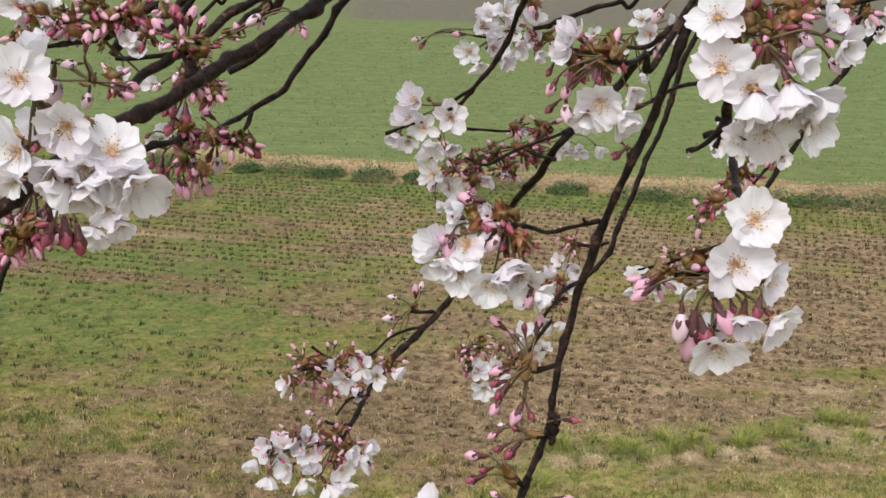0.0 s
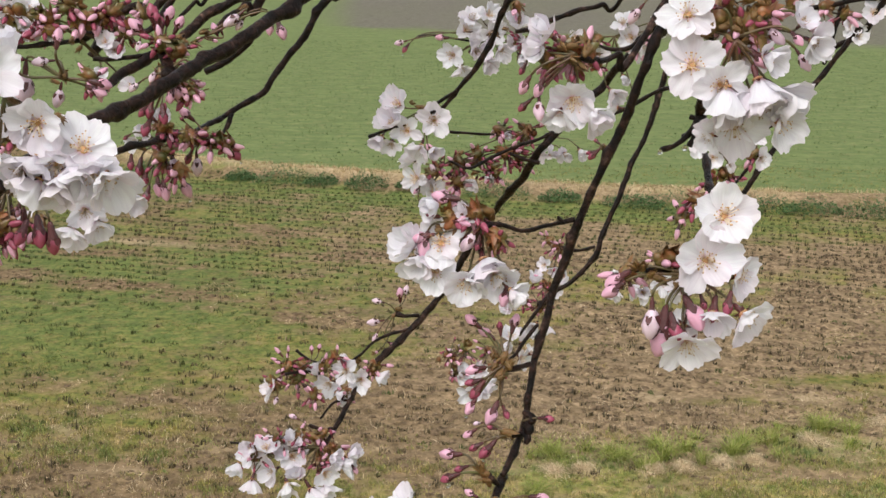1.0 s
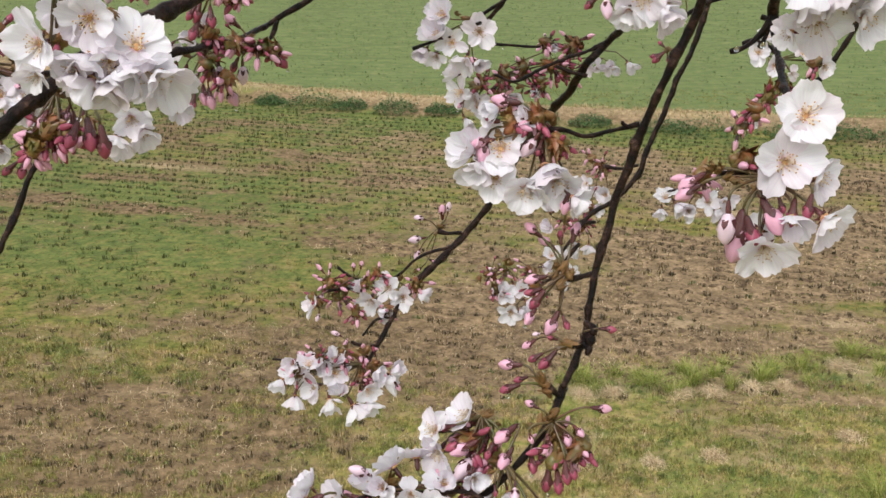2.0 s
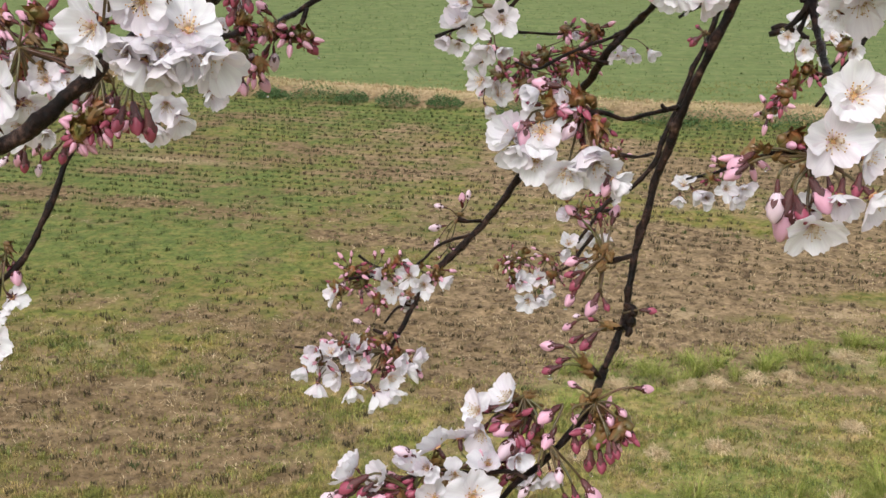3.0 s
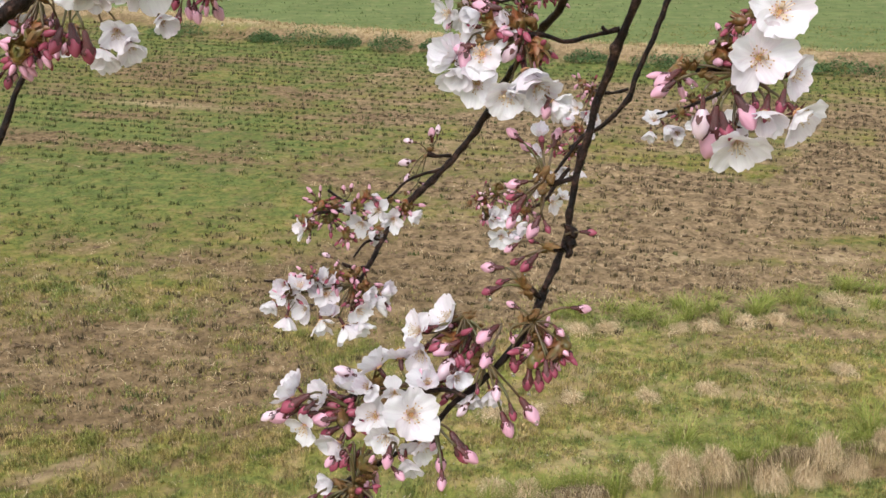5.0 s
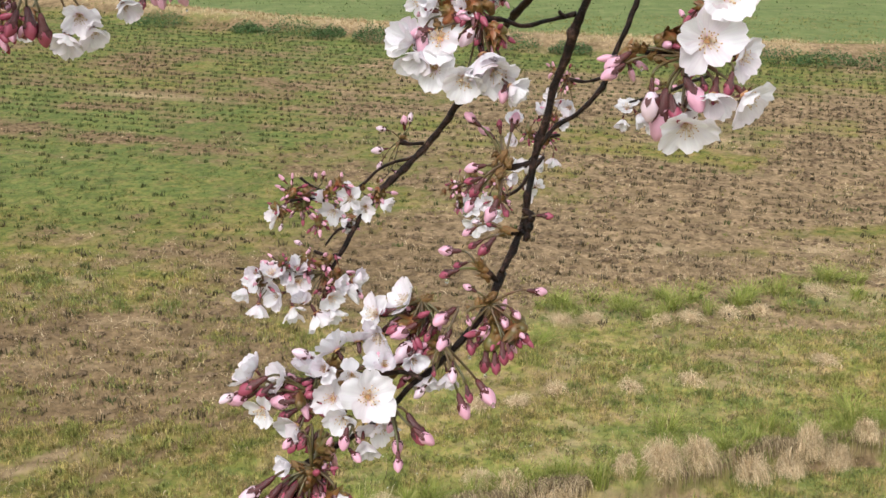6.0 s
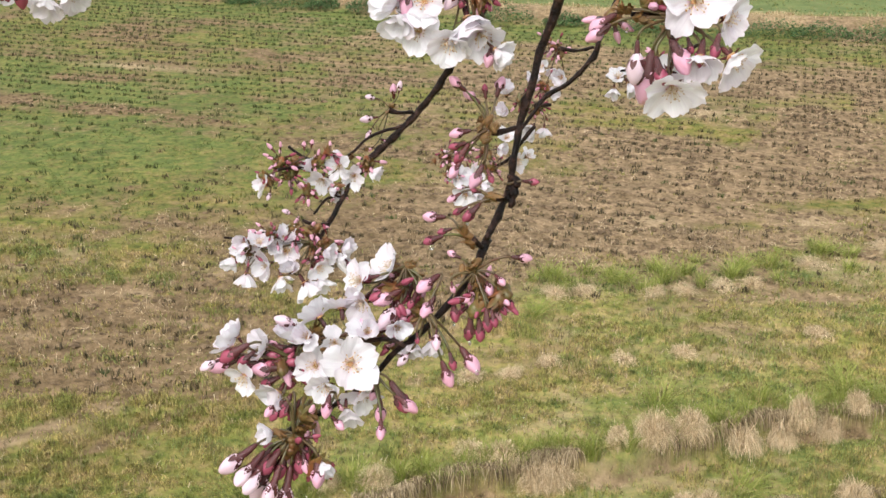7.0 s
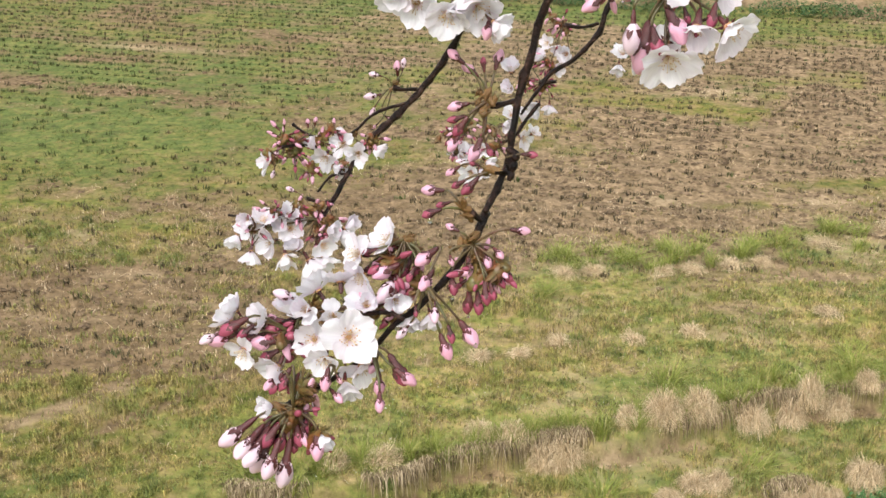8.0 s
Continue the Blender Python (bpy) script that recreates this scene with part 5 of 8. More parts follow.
cluster((-0.2124, 0.6403, 6.4146),
    scales=[(-0.2098, 0.6410, 6.4131, 0.0062), (-0.1857, 0.6468, 6.4022, 0.0050)],
    blooms=[(-0.2194, 0.6392, 6.4249, 0.2536, -0.9227, 0.2905, 0.0372, 0.9000),
            (-0.1972, 0.6430, 6.3997, 0.0556, -0.9912, -0.1203, 0.0396, 0.8000),
            (-0.1754, 0.6472, 6.3869, 0.2037, -0.7541, 0.6243, 0.0403, 0.7500),
            (-0.2213, 0.6332, 6.3883, -0.3030, -0.9527, -0.0236, 0.0365, 0.7000),
            (-0.2222, 0.6300, 6.3728, -0.2219, -0.8375, -0.4993, 0.0248, 0.7000),
            (-0.1991, 0.6391, 6.3803, -0.0915, -0.7009, -0.7074, 0.0325, 0.5500),
            (-0.1975, 0.6373, 6.3686, -0.2916, -0.5164, -0.8052, 0.0294, 0.5000),
            (-0.1810, 0.6433, 6.3743, 0.1130, -0.6678, -0.7357, 0.0347, 0.6000),
            (-0.1623, 0.6474, 6.3700, 0.5153, -0.5795, -0.6314, 0.0387, 0.6000),
            (-0.1874, 0.6404, 6.3687, 0.0092, -0.7230, -0.6908, 0.0310, 0.5000),
            (-0.1887, 0.6417, 6.3775, 0.0065, -0.9234, -0.3838, 0.0310, 0.6500),
            (-0.1716, 0.6457, 6.3733, 0.2025, -0.9049, -0.3743, 0.0347, 0.7000)])
cluster((-0.2124, 0.6403, 6.4146),
    blooms=[(-0.2056, 0.6360, 6.3748, -0.4159, -0.8463, -0.3329, 0.0285, 0.6500),
            (-0.2126, 0.6489, 6.4007, -0.5300, -0.8232, 0.2039, 0.0279, 0.7000),
            (-0.1942, 0.6579, 6.3883, 0.1082, -0.9916, -0.0706, 0.0294, 0.7000)])
cluster((-0.2776, 0.9428, 6.3156),
    blooms=[(-0.2613, 0.9417, 6.2883, 0.2189, -0.8755, -0.4307, 0.0346, 0.7000),
            (-0.2523, 0.9418, 6.2776, 0.4297, -0.6918, -0.5803, 0.0319, 0.6000),
            (-0.2715, 0.9354, 6.2734, 0.0083, -0.8182, -0.5749, 0.0346, 0.6000),
            (-0.2976, 0.9308, 6.2877, -0.0996, -0.8137, -0.5727, 0.0355, 0.6000),
            (-0.2290, 0.9517, 6.2955, 0.5462, -0.6808, -0.4880, 0.0282, 0.6000)])
cluster((-0.2284, 0.7295, 6.3451),
    scales=[(-0.2413, 0.7255, 6.3458, 0.0064), (-0.2290, 0.7294, 6.3451, 0.0043)],
    buds=[(-0.2284, 0.7269, 6.3328, -0.2224, 0.7163, 6.3146, 'r'),
          (-0.2190, 0.7208, 6.3298, -0.2160, 0.7210, 6.3092, 'r'),
          (-0.2307, 0.7177, 6.3321, -0.2351, 0.7080, 6.3172, 'r')])
cluster((-0.2513, 0.7433, 6.3437),
    buds=[(-0.2503, 0.7457, 6.3344, -0.2464, 0.7367, 6.3152, 'r'),
          (-0.2540, 0.7359, 6.3347, -0.2601, 0.7339, 6.3228, 'p'),
          (-0.2588, 0.7395, 6.3179, -0.2606, 0.7350, 6.3022, 'p'),
          (-0.2471, 0.7328, 6.3161, -0.2472, 0.7329, 6.3058, 'p'),
          (-0.2625, 0.7354, 6.3242, -0.2638, 0.7283, 6.3110, 'r'),
          (-0.2632, 0.7374, 6.3336, -0.2657, 0.7330, 6.3254, 'p'),
          (-0.2538, 0.7392, 6.3287, -0.2526, 0.7381, 6.3165, 'r')])
cluster((-0.2965, 0.8227, 6.2988),
    scales=[(-0.2947, 0.8236, 6.3005, 0.0056)],
    buds=[(-0.3015, 0.8226, 6.2851, -0.3039, 0.8142, 6.2725, 'r'),
          (-0.2996, 0.8260, 6.2871, -0.3026, 0.8231, 6.2751, 'p'),
          (-0.2938, 0.8191, 6.2949, -0.2922, 0.8153, 6.2879, 'p'),
          (-0.2959, 0.8206, 6.2895, -0.2859, 0.8173, 6.2777, 'p'),
          (-0.3077, 0.8231, 6.2822, -0.3167, 0.8182, 6.2734, 'r'),
          (-0.3159, 0.8173, 6.2873, -0.3235, 0.8167, 6.2780, 'p')])
cluster((-0.3173, 0.7933, 6.2942),
    buds=[(-0.3211, 0.7924, 6.2898, -0.3246, 0.7919, 6.2758, 'p'),
          (-0.3275, 0.7883, 6.2869, -0.3324, 0.7825, 6.2780, 'w'),
          (-0.3110, 0.7977, 6.2803, -0.3130, 0.7935, 6.2690, 'w'),
          (-0.3191, 0.7920, 6.2869, -0.3195, 0.7910, 6.2719, 'r')])
cluster((-0.3127, 0.7850, 6.3574),
    blooms=[(-0.3139, 0.7755, 6.3066, 0.0185, -0.9231, -0.3841, 0.0352, 0.6500),
            (-0.2836, 0.7890, 6.3236, 0.2368, -0.9607, -0.1446, 0.0275, 0.7000),
            (-0.3213, 0.7799, 6.3439, -0.1974, -0.8456, 0.4960, 0.0306, 0.7000)],
    sprays=[(-0.3218, 0.7833, 6.3683, 11, 0.0191, 'prr', 29), (-0.3023, 0.7904, 6.3710, 11, 0.0176, 'prr', 30), (-0.2867, 0.7927, 6.3511, 9, 0.0138, 'r', 31), (-0.3132, 0.7830, 6.3452, 9, 0.0161, 'rrp', 32), (-0.3288, 0.7788, 6.3547, 9, 0.0153, 'prr', 33), (-0.2659, 0.8010, 6.3663, 8, 0.0138, 'pr', 34), (-0.2938, 0.7885, 6.3390, 8, 0.0130, 'r', 35)])
cluster((-0.2997, 0.7474, 6.3612),
    scales=[(-0.2909, 0.7510, 6.3652, 0.0095), (-0.3117, 0.7436, 6.3651, 0.0087), (-0.2894, 0.7490, 6.3490, 0.0066), (-0.2781, 0.7539, 6.3569, 0.0058)],
    blooms=[(-0.3154, 0.7377, 6.3371, -0.1939, -0.9781, -0.0750, 0.0510, 0.8000),
            (-0.3167, 0.7330, 6.3155, -0.0904, -0.8506, -0.5181, 0.0437, 0.6000),
            (-0.2865, 0.7487, 6.3415, 0.1258, -0.9033, 0.4101, 0.0291, 0.7000),
            (-0.2963, 0.7428, 6.3276, 0.2470, -0.8628, -0.4411, 0.0291, 0.7000),
            (-0.2756, 0.7516, 6.3383, 0.2407, -0.7569, 0.6076, 0.0255, 0.7000),
            (-0.2644, 0.7590, 6.3631, 0.1293, -0.7743, 0.6195, 0.0219, 0.6000),
            (-0.2865, 0.7423, 6.3092, 0.2291, -0.8301, -0.5084, 0.0182, 0.6000),
            (-0.3010, 0.7412, 6.3279, -0.1349, 0.8390, -0.5271, 0.0291, 0.8000)],
    buds=[(-0.3073, 0.7480, 6.3729, -0.3167, 0.7481, 6.3813, 'p'),
          (-0.2989, 0.7489, 6.3746, -0.3090, 0.7502, 6.3801, 'p'),
          (-0.2948, 0.7567, 6.3719, -0.3003, 0.7549, 6.3806, 'p'),
          (-0.3090, 0.7489, 6.3592, -0.3101, 0.7506, 6.3709, 'p'),
          (-0.2701, 0.7471, 6.3460, -0.2762, 0.7449, 6.3470, 'p'),
          (-0.2573, 0.7507, 6.3455, -0.2648, 0.7471, 6.3474, 'p'),
          (-0.3075, 0.7493, 6.3420, -0.3186, 0.7423, 6.3345, 'r'),
          (-0.2585, 0.7579, 6.3338, -0.2642, 0.7499, 6.3229, 'p'),
          (-0.2515, 0.7509, 6.3316, -0.2562, 0.7506, 6.3158, 'r'),
          (-0.2469, 0.7594, 6.3300, -0.2480, 0.7618, 6.3135, 'r'),
          (-0.2488, 0.7609, 6.3333, -0.2529, 0.7602, 6.3228, 'p')])
cluster((-0.3132, 0.9486, 6.4541),
    blooms=[(-0.3220, 0.9451, 6.4446, -0.1014, -0.9922, -0.0728, 0.0282, 0.8000),
            (-0.3070, 0.9497, 6.4379, 0.1111, -0.9470, -0.3013, 0.0273, 0.7000),
            (-0.2991, 0.9525, 6.4420, 0.3162, -0.9184, 0.2377, 0.0264, 0.8000),
            (-0.3111, 0.9479, 6.4321, 0.0071, -0.8965, -0.4431, 0.0228, 0.7000),
            (-0.2990, 0.9514, 6.4260, 0.2130, -0.9314, -0.2953, 0.0210, 0.7000)])
cluster((-0.2829, 0.9570, 6.4351),
    scales=[(-0.2909, 0.9544, 6.4331, 0.0073), (-0.2747, 0.9597, 6.4414, 0.0064), (-0.2606, 0.9638, 6.4434, 0.0082), (-0.2485, 0.9668, 6.4413, 0.0082), (-0.2637, 0.9605, 6.4116, 0.0064)],
    blooms=[(-0.2841, 0.9558, 6.4246, 0.1104, -0.9628, 0.2467, 0.0155, 0.7000),
            (-0.3008, 0.9510, 6.4290, 0.0000, -0.9690, 0.2470, 0.0137, 0.7000),
            (-0.2453, 0.9659, 6.4169, -0.0024, -0.8924, 0.4513, 0.0191, 0.7000),
            (-0.2385, 0.9670, 6.4100, 0.2143, -0.9762, 0.0325, 0.0182, 0.7000),
            (-0.2499, 0.9625, 6.3943, 0.0058, -0.9526, -0.3041, 0.0164, 0.6000),
            (-0.2274, 0.9668, 6.3831, -0.0014, -0.9309, 0.3653, 0.0173, 0.6000)],
    sprays=[(-0.2926, 0.9542, 6.4373, 9, 0.0146, 'pr', 47), (-0.2706, 0.9610, 6.4435, 10, 0.0155, 'pr', 48), (-0.2609, 0.9632, 6.4350, 8, 0.0155, 'p', 49), (-0.2832, 0.9563, 6.4267, 6, 0.0118, 'p', 50), (-0.2445, 0.9677, 6.4391, 9, 0.0155, 'pr', 51), (-0.2298, 0.9703, 6.4241, 8, 0.0146, 'pr', 52), (-0.3223, 0.9433, 6.4209, 6, 0.0128, 'r', 53), (-0.3067, 0.9490, 6.4270, 6, 0.0109, 'r', 54), (-0.2177, 0.9741, 6.4390, 6, 0.0109, 'p', 55)])
cluster((-0.1840, 0.9055, 6.3949),
    sprays=[(-0.1801, 0.9058, 6.3908, 10, 0.0144, 'prr', 56), (-0.1690, 0.9075, 6.3866, 8, 0.0119, 'rrp', 57), (-0.1880, 0.9047, 6.3950, 8, 0.0127, 'r', 58), (-0.1894, 0.9072, 6.4224, 8, 0.0161, 'rrp', 59), (-0.1789, 0.9087, 6.4159, 6, 0.0119, 'r', 60), (-0.2364, 0.8934, 6.3957, 8, 0.0152, 'prr', 61)])
cluster((-0.1929, 1.0085, 6.3346),
    sprays=[(-0.2107, 1.0064, 6.3440, 10, 0.0180, 'rrp', 62), (-0.1920, 1.0092, 6.3377, 10, 0.0180, 'prr', 63), (-0.1740, 1.0118, 6.3338, 9, 0.0161, 'rrp', 64), (-0.1613, 1.0132, 6.3299, 7, 0.0123, 'r', 65), (-0.2108, 1.0026, 6.3213, 9, 0.0180, 'prr', 66), (-0.2020, 1.0023, 6.3097, 7, 0.0161, 'prp', 67)])
cluster((-0.2907, 0.9548, 6.4373),
    sprays=[(-0.3101, 0.9487, 6.4387, 8, 0.0173, 'prr', 68), (-0.2870, 0.9554, 6.4301, 8, 0.0164, 'prr', 69), (-0.2549, 0.9648, 6.4349, 8, 0.0173, 'prr', 70), (-0.2383, 0.9695, 6.4425, 7, 0.0155, 'pr', 71)])
cluster((-0.2506, 0.7393, 6.3252),
    sprays=[(-0.2553, 0.7370, 6.3221, 10, 0.0168, 'rrp', 72), (-0.2437, 0.7405, 6.3203, 9, 0.0146, 'r', 73), (-0.2635, 0.7313, 6.3110, 8, 0.0138, 'rrp', 74), (-0.2342, 0.7441, 6.3224, 8, 0.0131, 'r', 75)])
cluster((-0.1904, 0.9164, 6.4134),
    scales=[(-0.1916, 0.9163, 6.4151, 0.0111), (-0.1839, 0.9164, 6.3999, 0.0077), (-0.1901, 0.9137, 6.3877, 0.0086), (-0.1948, 0.9130, 6.3898, 0.0060)],
    buds=[(-0.1951, 0.9218, 6.4269, -0.1979, 0.9196, 6.4486, 'r'),
          (-0.1910, 0.9197, 6.4255, -0.1923, 0.9248, 6.4390, 'r'),
          (-0.1878, 0.9214, 6.4311, -0.1832, 0.9180, 6.4468, 'p'),
          (-0.1825, 0.9186, 6.4256, -0.1754, 0.9210, 6.4394, 'p'),
          (-0.2012, 0.9183, 6.4238, -0.2134, 0.9169, 6.4377, 'p'),
          (-0.1920, 0.9148, 6.4287, -0.1928, 0.9141, 6.4429, 'r'),
          (-0.2057, 0.9164, 6.4243, -0.2079, 0.9130, 6.4136, 'w')])
cluster((-0.1820, 0.8965, 6.4021),
    buds=[(-0.1777, 0.9009, 6.4069, -0.1696, 0.9007, 6.4046, 'p'),
          (-0.1689, 0.8976, 6.4090, -0.1621, 0.8947, 6.4017, 'p'),
          (-0.1782, 0.8966, 6.3952, -0.1762, 0.8965, 6.3814, 'p'),
          (-0.1749, 0.8921, 6.3933, -0.1684, 0.8902, 6.3859, 'p'),
          (-0.1684, 0.9058, 6.3951, -0.1591, 0.9081, 6.3900, 'p'),
          (-0.1648, 0.8985, 6.3898, -0.1572, 0.9001, 6.3827, 'p'),
          (-0.1790, 0.8919, 6.3917, -0.1815, 0.8897, 6.3789, 'p'),
          (-0.1717, 0.8914, 6.3894, -0.1674, 0.8886, 6.3809, 'p'),
          (-0.1899, 0.8923, 6.4044, -0.1934, 0.8877, 6.3940, 'w'),
          (-0.2017, 0.8962, 6.3946, -0.2119, 0.8964, 6.3867, 'w')])
cluster((-0.1869, 0.8938, 6.3881),
    buds=[(-0.1937, 0.8943, 6.3831, -0.1988, 0.8924, 6.3677, 'r'),
          (-0.1963, 0.8925, 6.3800, -0.2035, 0.8915, 6.3686, 'r'),
          (-0.1860, 0.8879, 6.3799, -0.1847, 0.8826, 6.3644, 'r'),
          (-0.1955, 0.8962, 6.3693, -0.2019, 0.8890, 6.3551, 'r')])
cluster((-0.1682, 0.9622, 6.4211),
    scales=[(-0.1830, 0.9592, 6.4173, 0.0098), (-0.1682, 0.9626, 6.4253, 0.0071), (-0.1382, 0.9686, 6.4436, 0.0071), (-0.1746, 0.9606, 6.4156, 0.0062)],
    buds=[(-0.1789, 0.9676, 6.4166, -0.1708, 0.9716, 6.4199, 'p'),
          (-0.1579, 0.9651, 6.4214, -0.1626, 0.9670, 6.4315, 'p'),
          (-0.1538, 0.9645, 6.4223, -0.1568, 0.9656, 6.4295, 'p'),
          (-0.1369, 0.9650, 6.4413, -0.1525, 0.9625, 6.4289, 'w'),
          (-0.1368, 0.9695, 6.4367, -0.1451, 0.9677, 6.4265, 'w'),
          (-0.1194, 0.9735, 6.4367, -0.1189, 0.9735, 6.4220, 'p'),
          (-0.1129, 0.9661, 6.4355, -0.1061, 0.9648, 6.4194, 'p'),
          (-0.1633, 0.9585, 6.4193, -0.1568, 0.9578, 6.4186, 'p')])
cluster((-0.2193, 1.0230, 6.3296),
    scales=[(-0.2193, 1.0237, 6.3342, 0.0087), (-0.2216, 1.0213, 6.3227, 0.0077), (-0.2328, 1.0192, 6.3253, 0.0068)],
    blooms=[(-0.2183, 1.0259, 6.3471, 0.1055, -0.8869, 0.4498, 0.0280, 0.7000),
            (-0.2318, 1.0216, 6.3382, -0.2168, -0.9144, 0.3419, 0.0203, 0.7000),
            (-0.2395, 1.0185, 6.3301, -0.3277, -0.9388, -0.1063, 0.0193, 0.7000)],
    buds=[(-0.2163, 1.0248, 6.3553, -0.2144, 1.0163, 6.3368, 'p'),
          (-0.2228, 1.0245, 6.3005, -0.2210, 1.0152, 6.2846, 'p'),
          (-0.2180, 1.0219, 6.2987, -0.2144, 1.0144, 6.2814, 'p'),
          (-0.2260, 1.0077, 6.2966, -0.2284, 1.0009, 6.2822, 'r'),
          (-0.2337, 1.0177, 6.3184, -0.2377, 1.0150, 6.3012, 'r'),
          (-0.2299, 1.0196, 6.3086, -0.2325, 1.0111, 6.2934, 'r'),
          (-0.2093, 1.0188, 6.3247, -0.2044, 1.0170, 6.2974, 'w'),
          (-0.2040, 1.0235, 6.3019, -0.1954, 1.0195, 6.2835, 'p'),
          (-0.2401, 1.0126, 6.3381, -0.2472, 1.0123, 6.3333, 'r'),
          (-0.2431, 1.0221, 6.3199, -0.2433, 1.0159, 6.3067, 'r')])
cluster((-0.1854, 1.0500, 6.3279),
    scales=[(-0.1887, 1.0502, 6.3327, 0.0089), (-0.1840, 1.0498, 6.3255, 0.0079), (-0.1770, 1.0514, 6.3278, 0.0059)],
    buds=[(-0.1953, 1.0538, 6.3428, -0.2079, 1.0491, 6.3544, 'p'),
          (-0.1962, 1.0464, 6.3337, -0.2179, 1.0400, 6.3335, 'r'),
          (-0.1914, 1.0453, 6.3262, -0.2089, 1.0409, 6.3238, 'r'),
          (-0.1969, 1.0478, 6.3199, -0.2043, 1.0487, 6.3069, 'r'),
          (-0.1939, 1.0469, 6.3191, -0.1930, 1.0486, 6.2962, 'w'),
          (-0.1723, 1.0520, 6.3253, -0.1571, 1.0545, 6.3098, 'r'),
          (-0.2017, 1.0446, 6.3431, -0.2059, 1.0425, 6.3482, 'r')])
cluster((-0.3795, 0.8939, 6.1828),
    scales=[(-0.3773, 0.8960, 6.1867, 0.0100), (-0.3852, 0.8912, 6.1814, 0.0073), (-0.3802, 0.8916, 6.1768, 0.0064)],
    blooms=[(-0.3733, 0.8851, 6.1503, 0.3633, 0.5411, -0.7585, 0.0282, 0.8000),
            (-0.3846, 0.8772, 6.1408, -0.0045, 0.3712, -0.9285, 0.0255, 0.8000),
            (-0.3867, 0.8682, 6.1199, 0.4532, -0.8892, 0.0636, 0.0346, 0.8000),
            (-0.3892, 0.8613, 6.1056, 0.1262, -0.9157, -0.3816, 0.0228, 0.7000)],
    buds=[(-0.3748, 0.8972, 6.1764, -0.3702, 0.8875, 6.1591, 'p'),
          (-0.3844, 0.8854, 6.1743, -0.3864, 0.8820, 6.1595, 'p'),
          (-0.3793, 0.8963, 6.1766, -0.3759, 0.8914, 6.1678, 'r'),
          (-0.3869, 0.8808, 6.1758, -0.3871, 0.8759, 6.1617, 'p')])
cluster((-0.0031, 1.4368, 6.3050),
    scales=[(-0.0097, 1.4371, 6.3075, 0.0092), (0.0021, 1.4374, 6.3090, 0.0079), (-0.0176, 1.4376, 6.3113, 0.0066)],
    blooms=[(-0.0353, 1.4372, 6.3112, -0.3007, -0.8956, 0.3280, 0.0444, 0.9000),
            (-0.0410, 1.4339, 6.2885, -0.3133, -0.9410, 0.1281, 0.0459, 0.9000),
            (0.0075, 1.4350, 6.2922, 0.1047, -0.9634, 0.2467, 0.0473, 0.9500),
            (-0.0239, 1.4331, 6.2803, -0.1014, -0.9922, -0.0728, 0.0414, 0.9000),
            (-0.0540, 1.4308, 6.2710, -0.5648, -0.7767, -0.2788, 0.0340, 0.7000),
            (-0.0421, 1.4301, 6.2646, -0.2219, -0.8375, -0.4993, 0.0311, 0.7000),
            (-0.0072, 1.4302, 6.2610, 0.1243, -0.7588, -0.6394, 0.0370, 0.7000),
            (0.0053, 1.4295, 6.2573, 0.2562, -0.7841, -0.5653, 0.0325, 0.6000)])
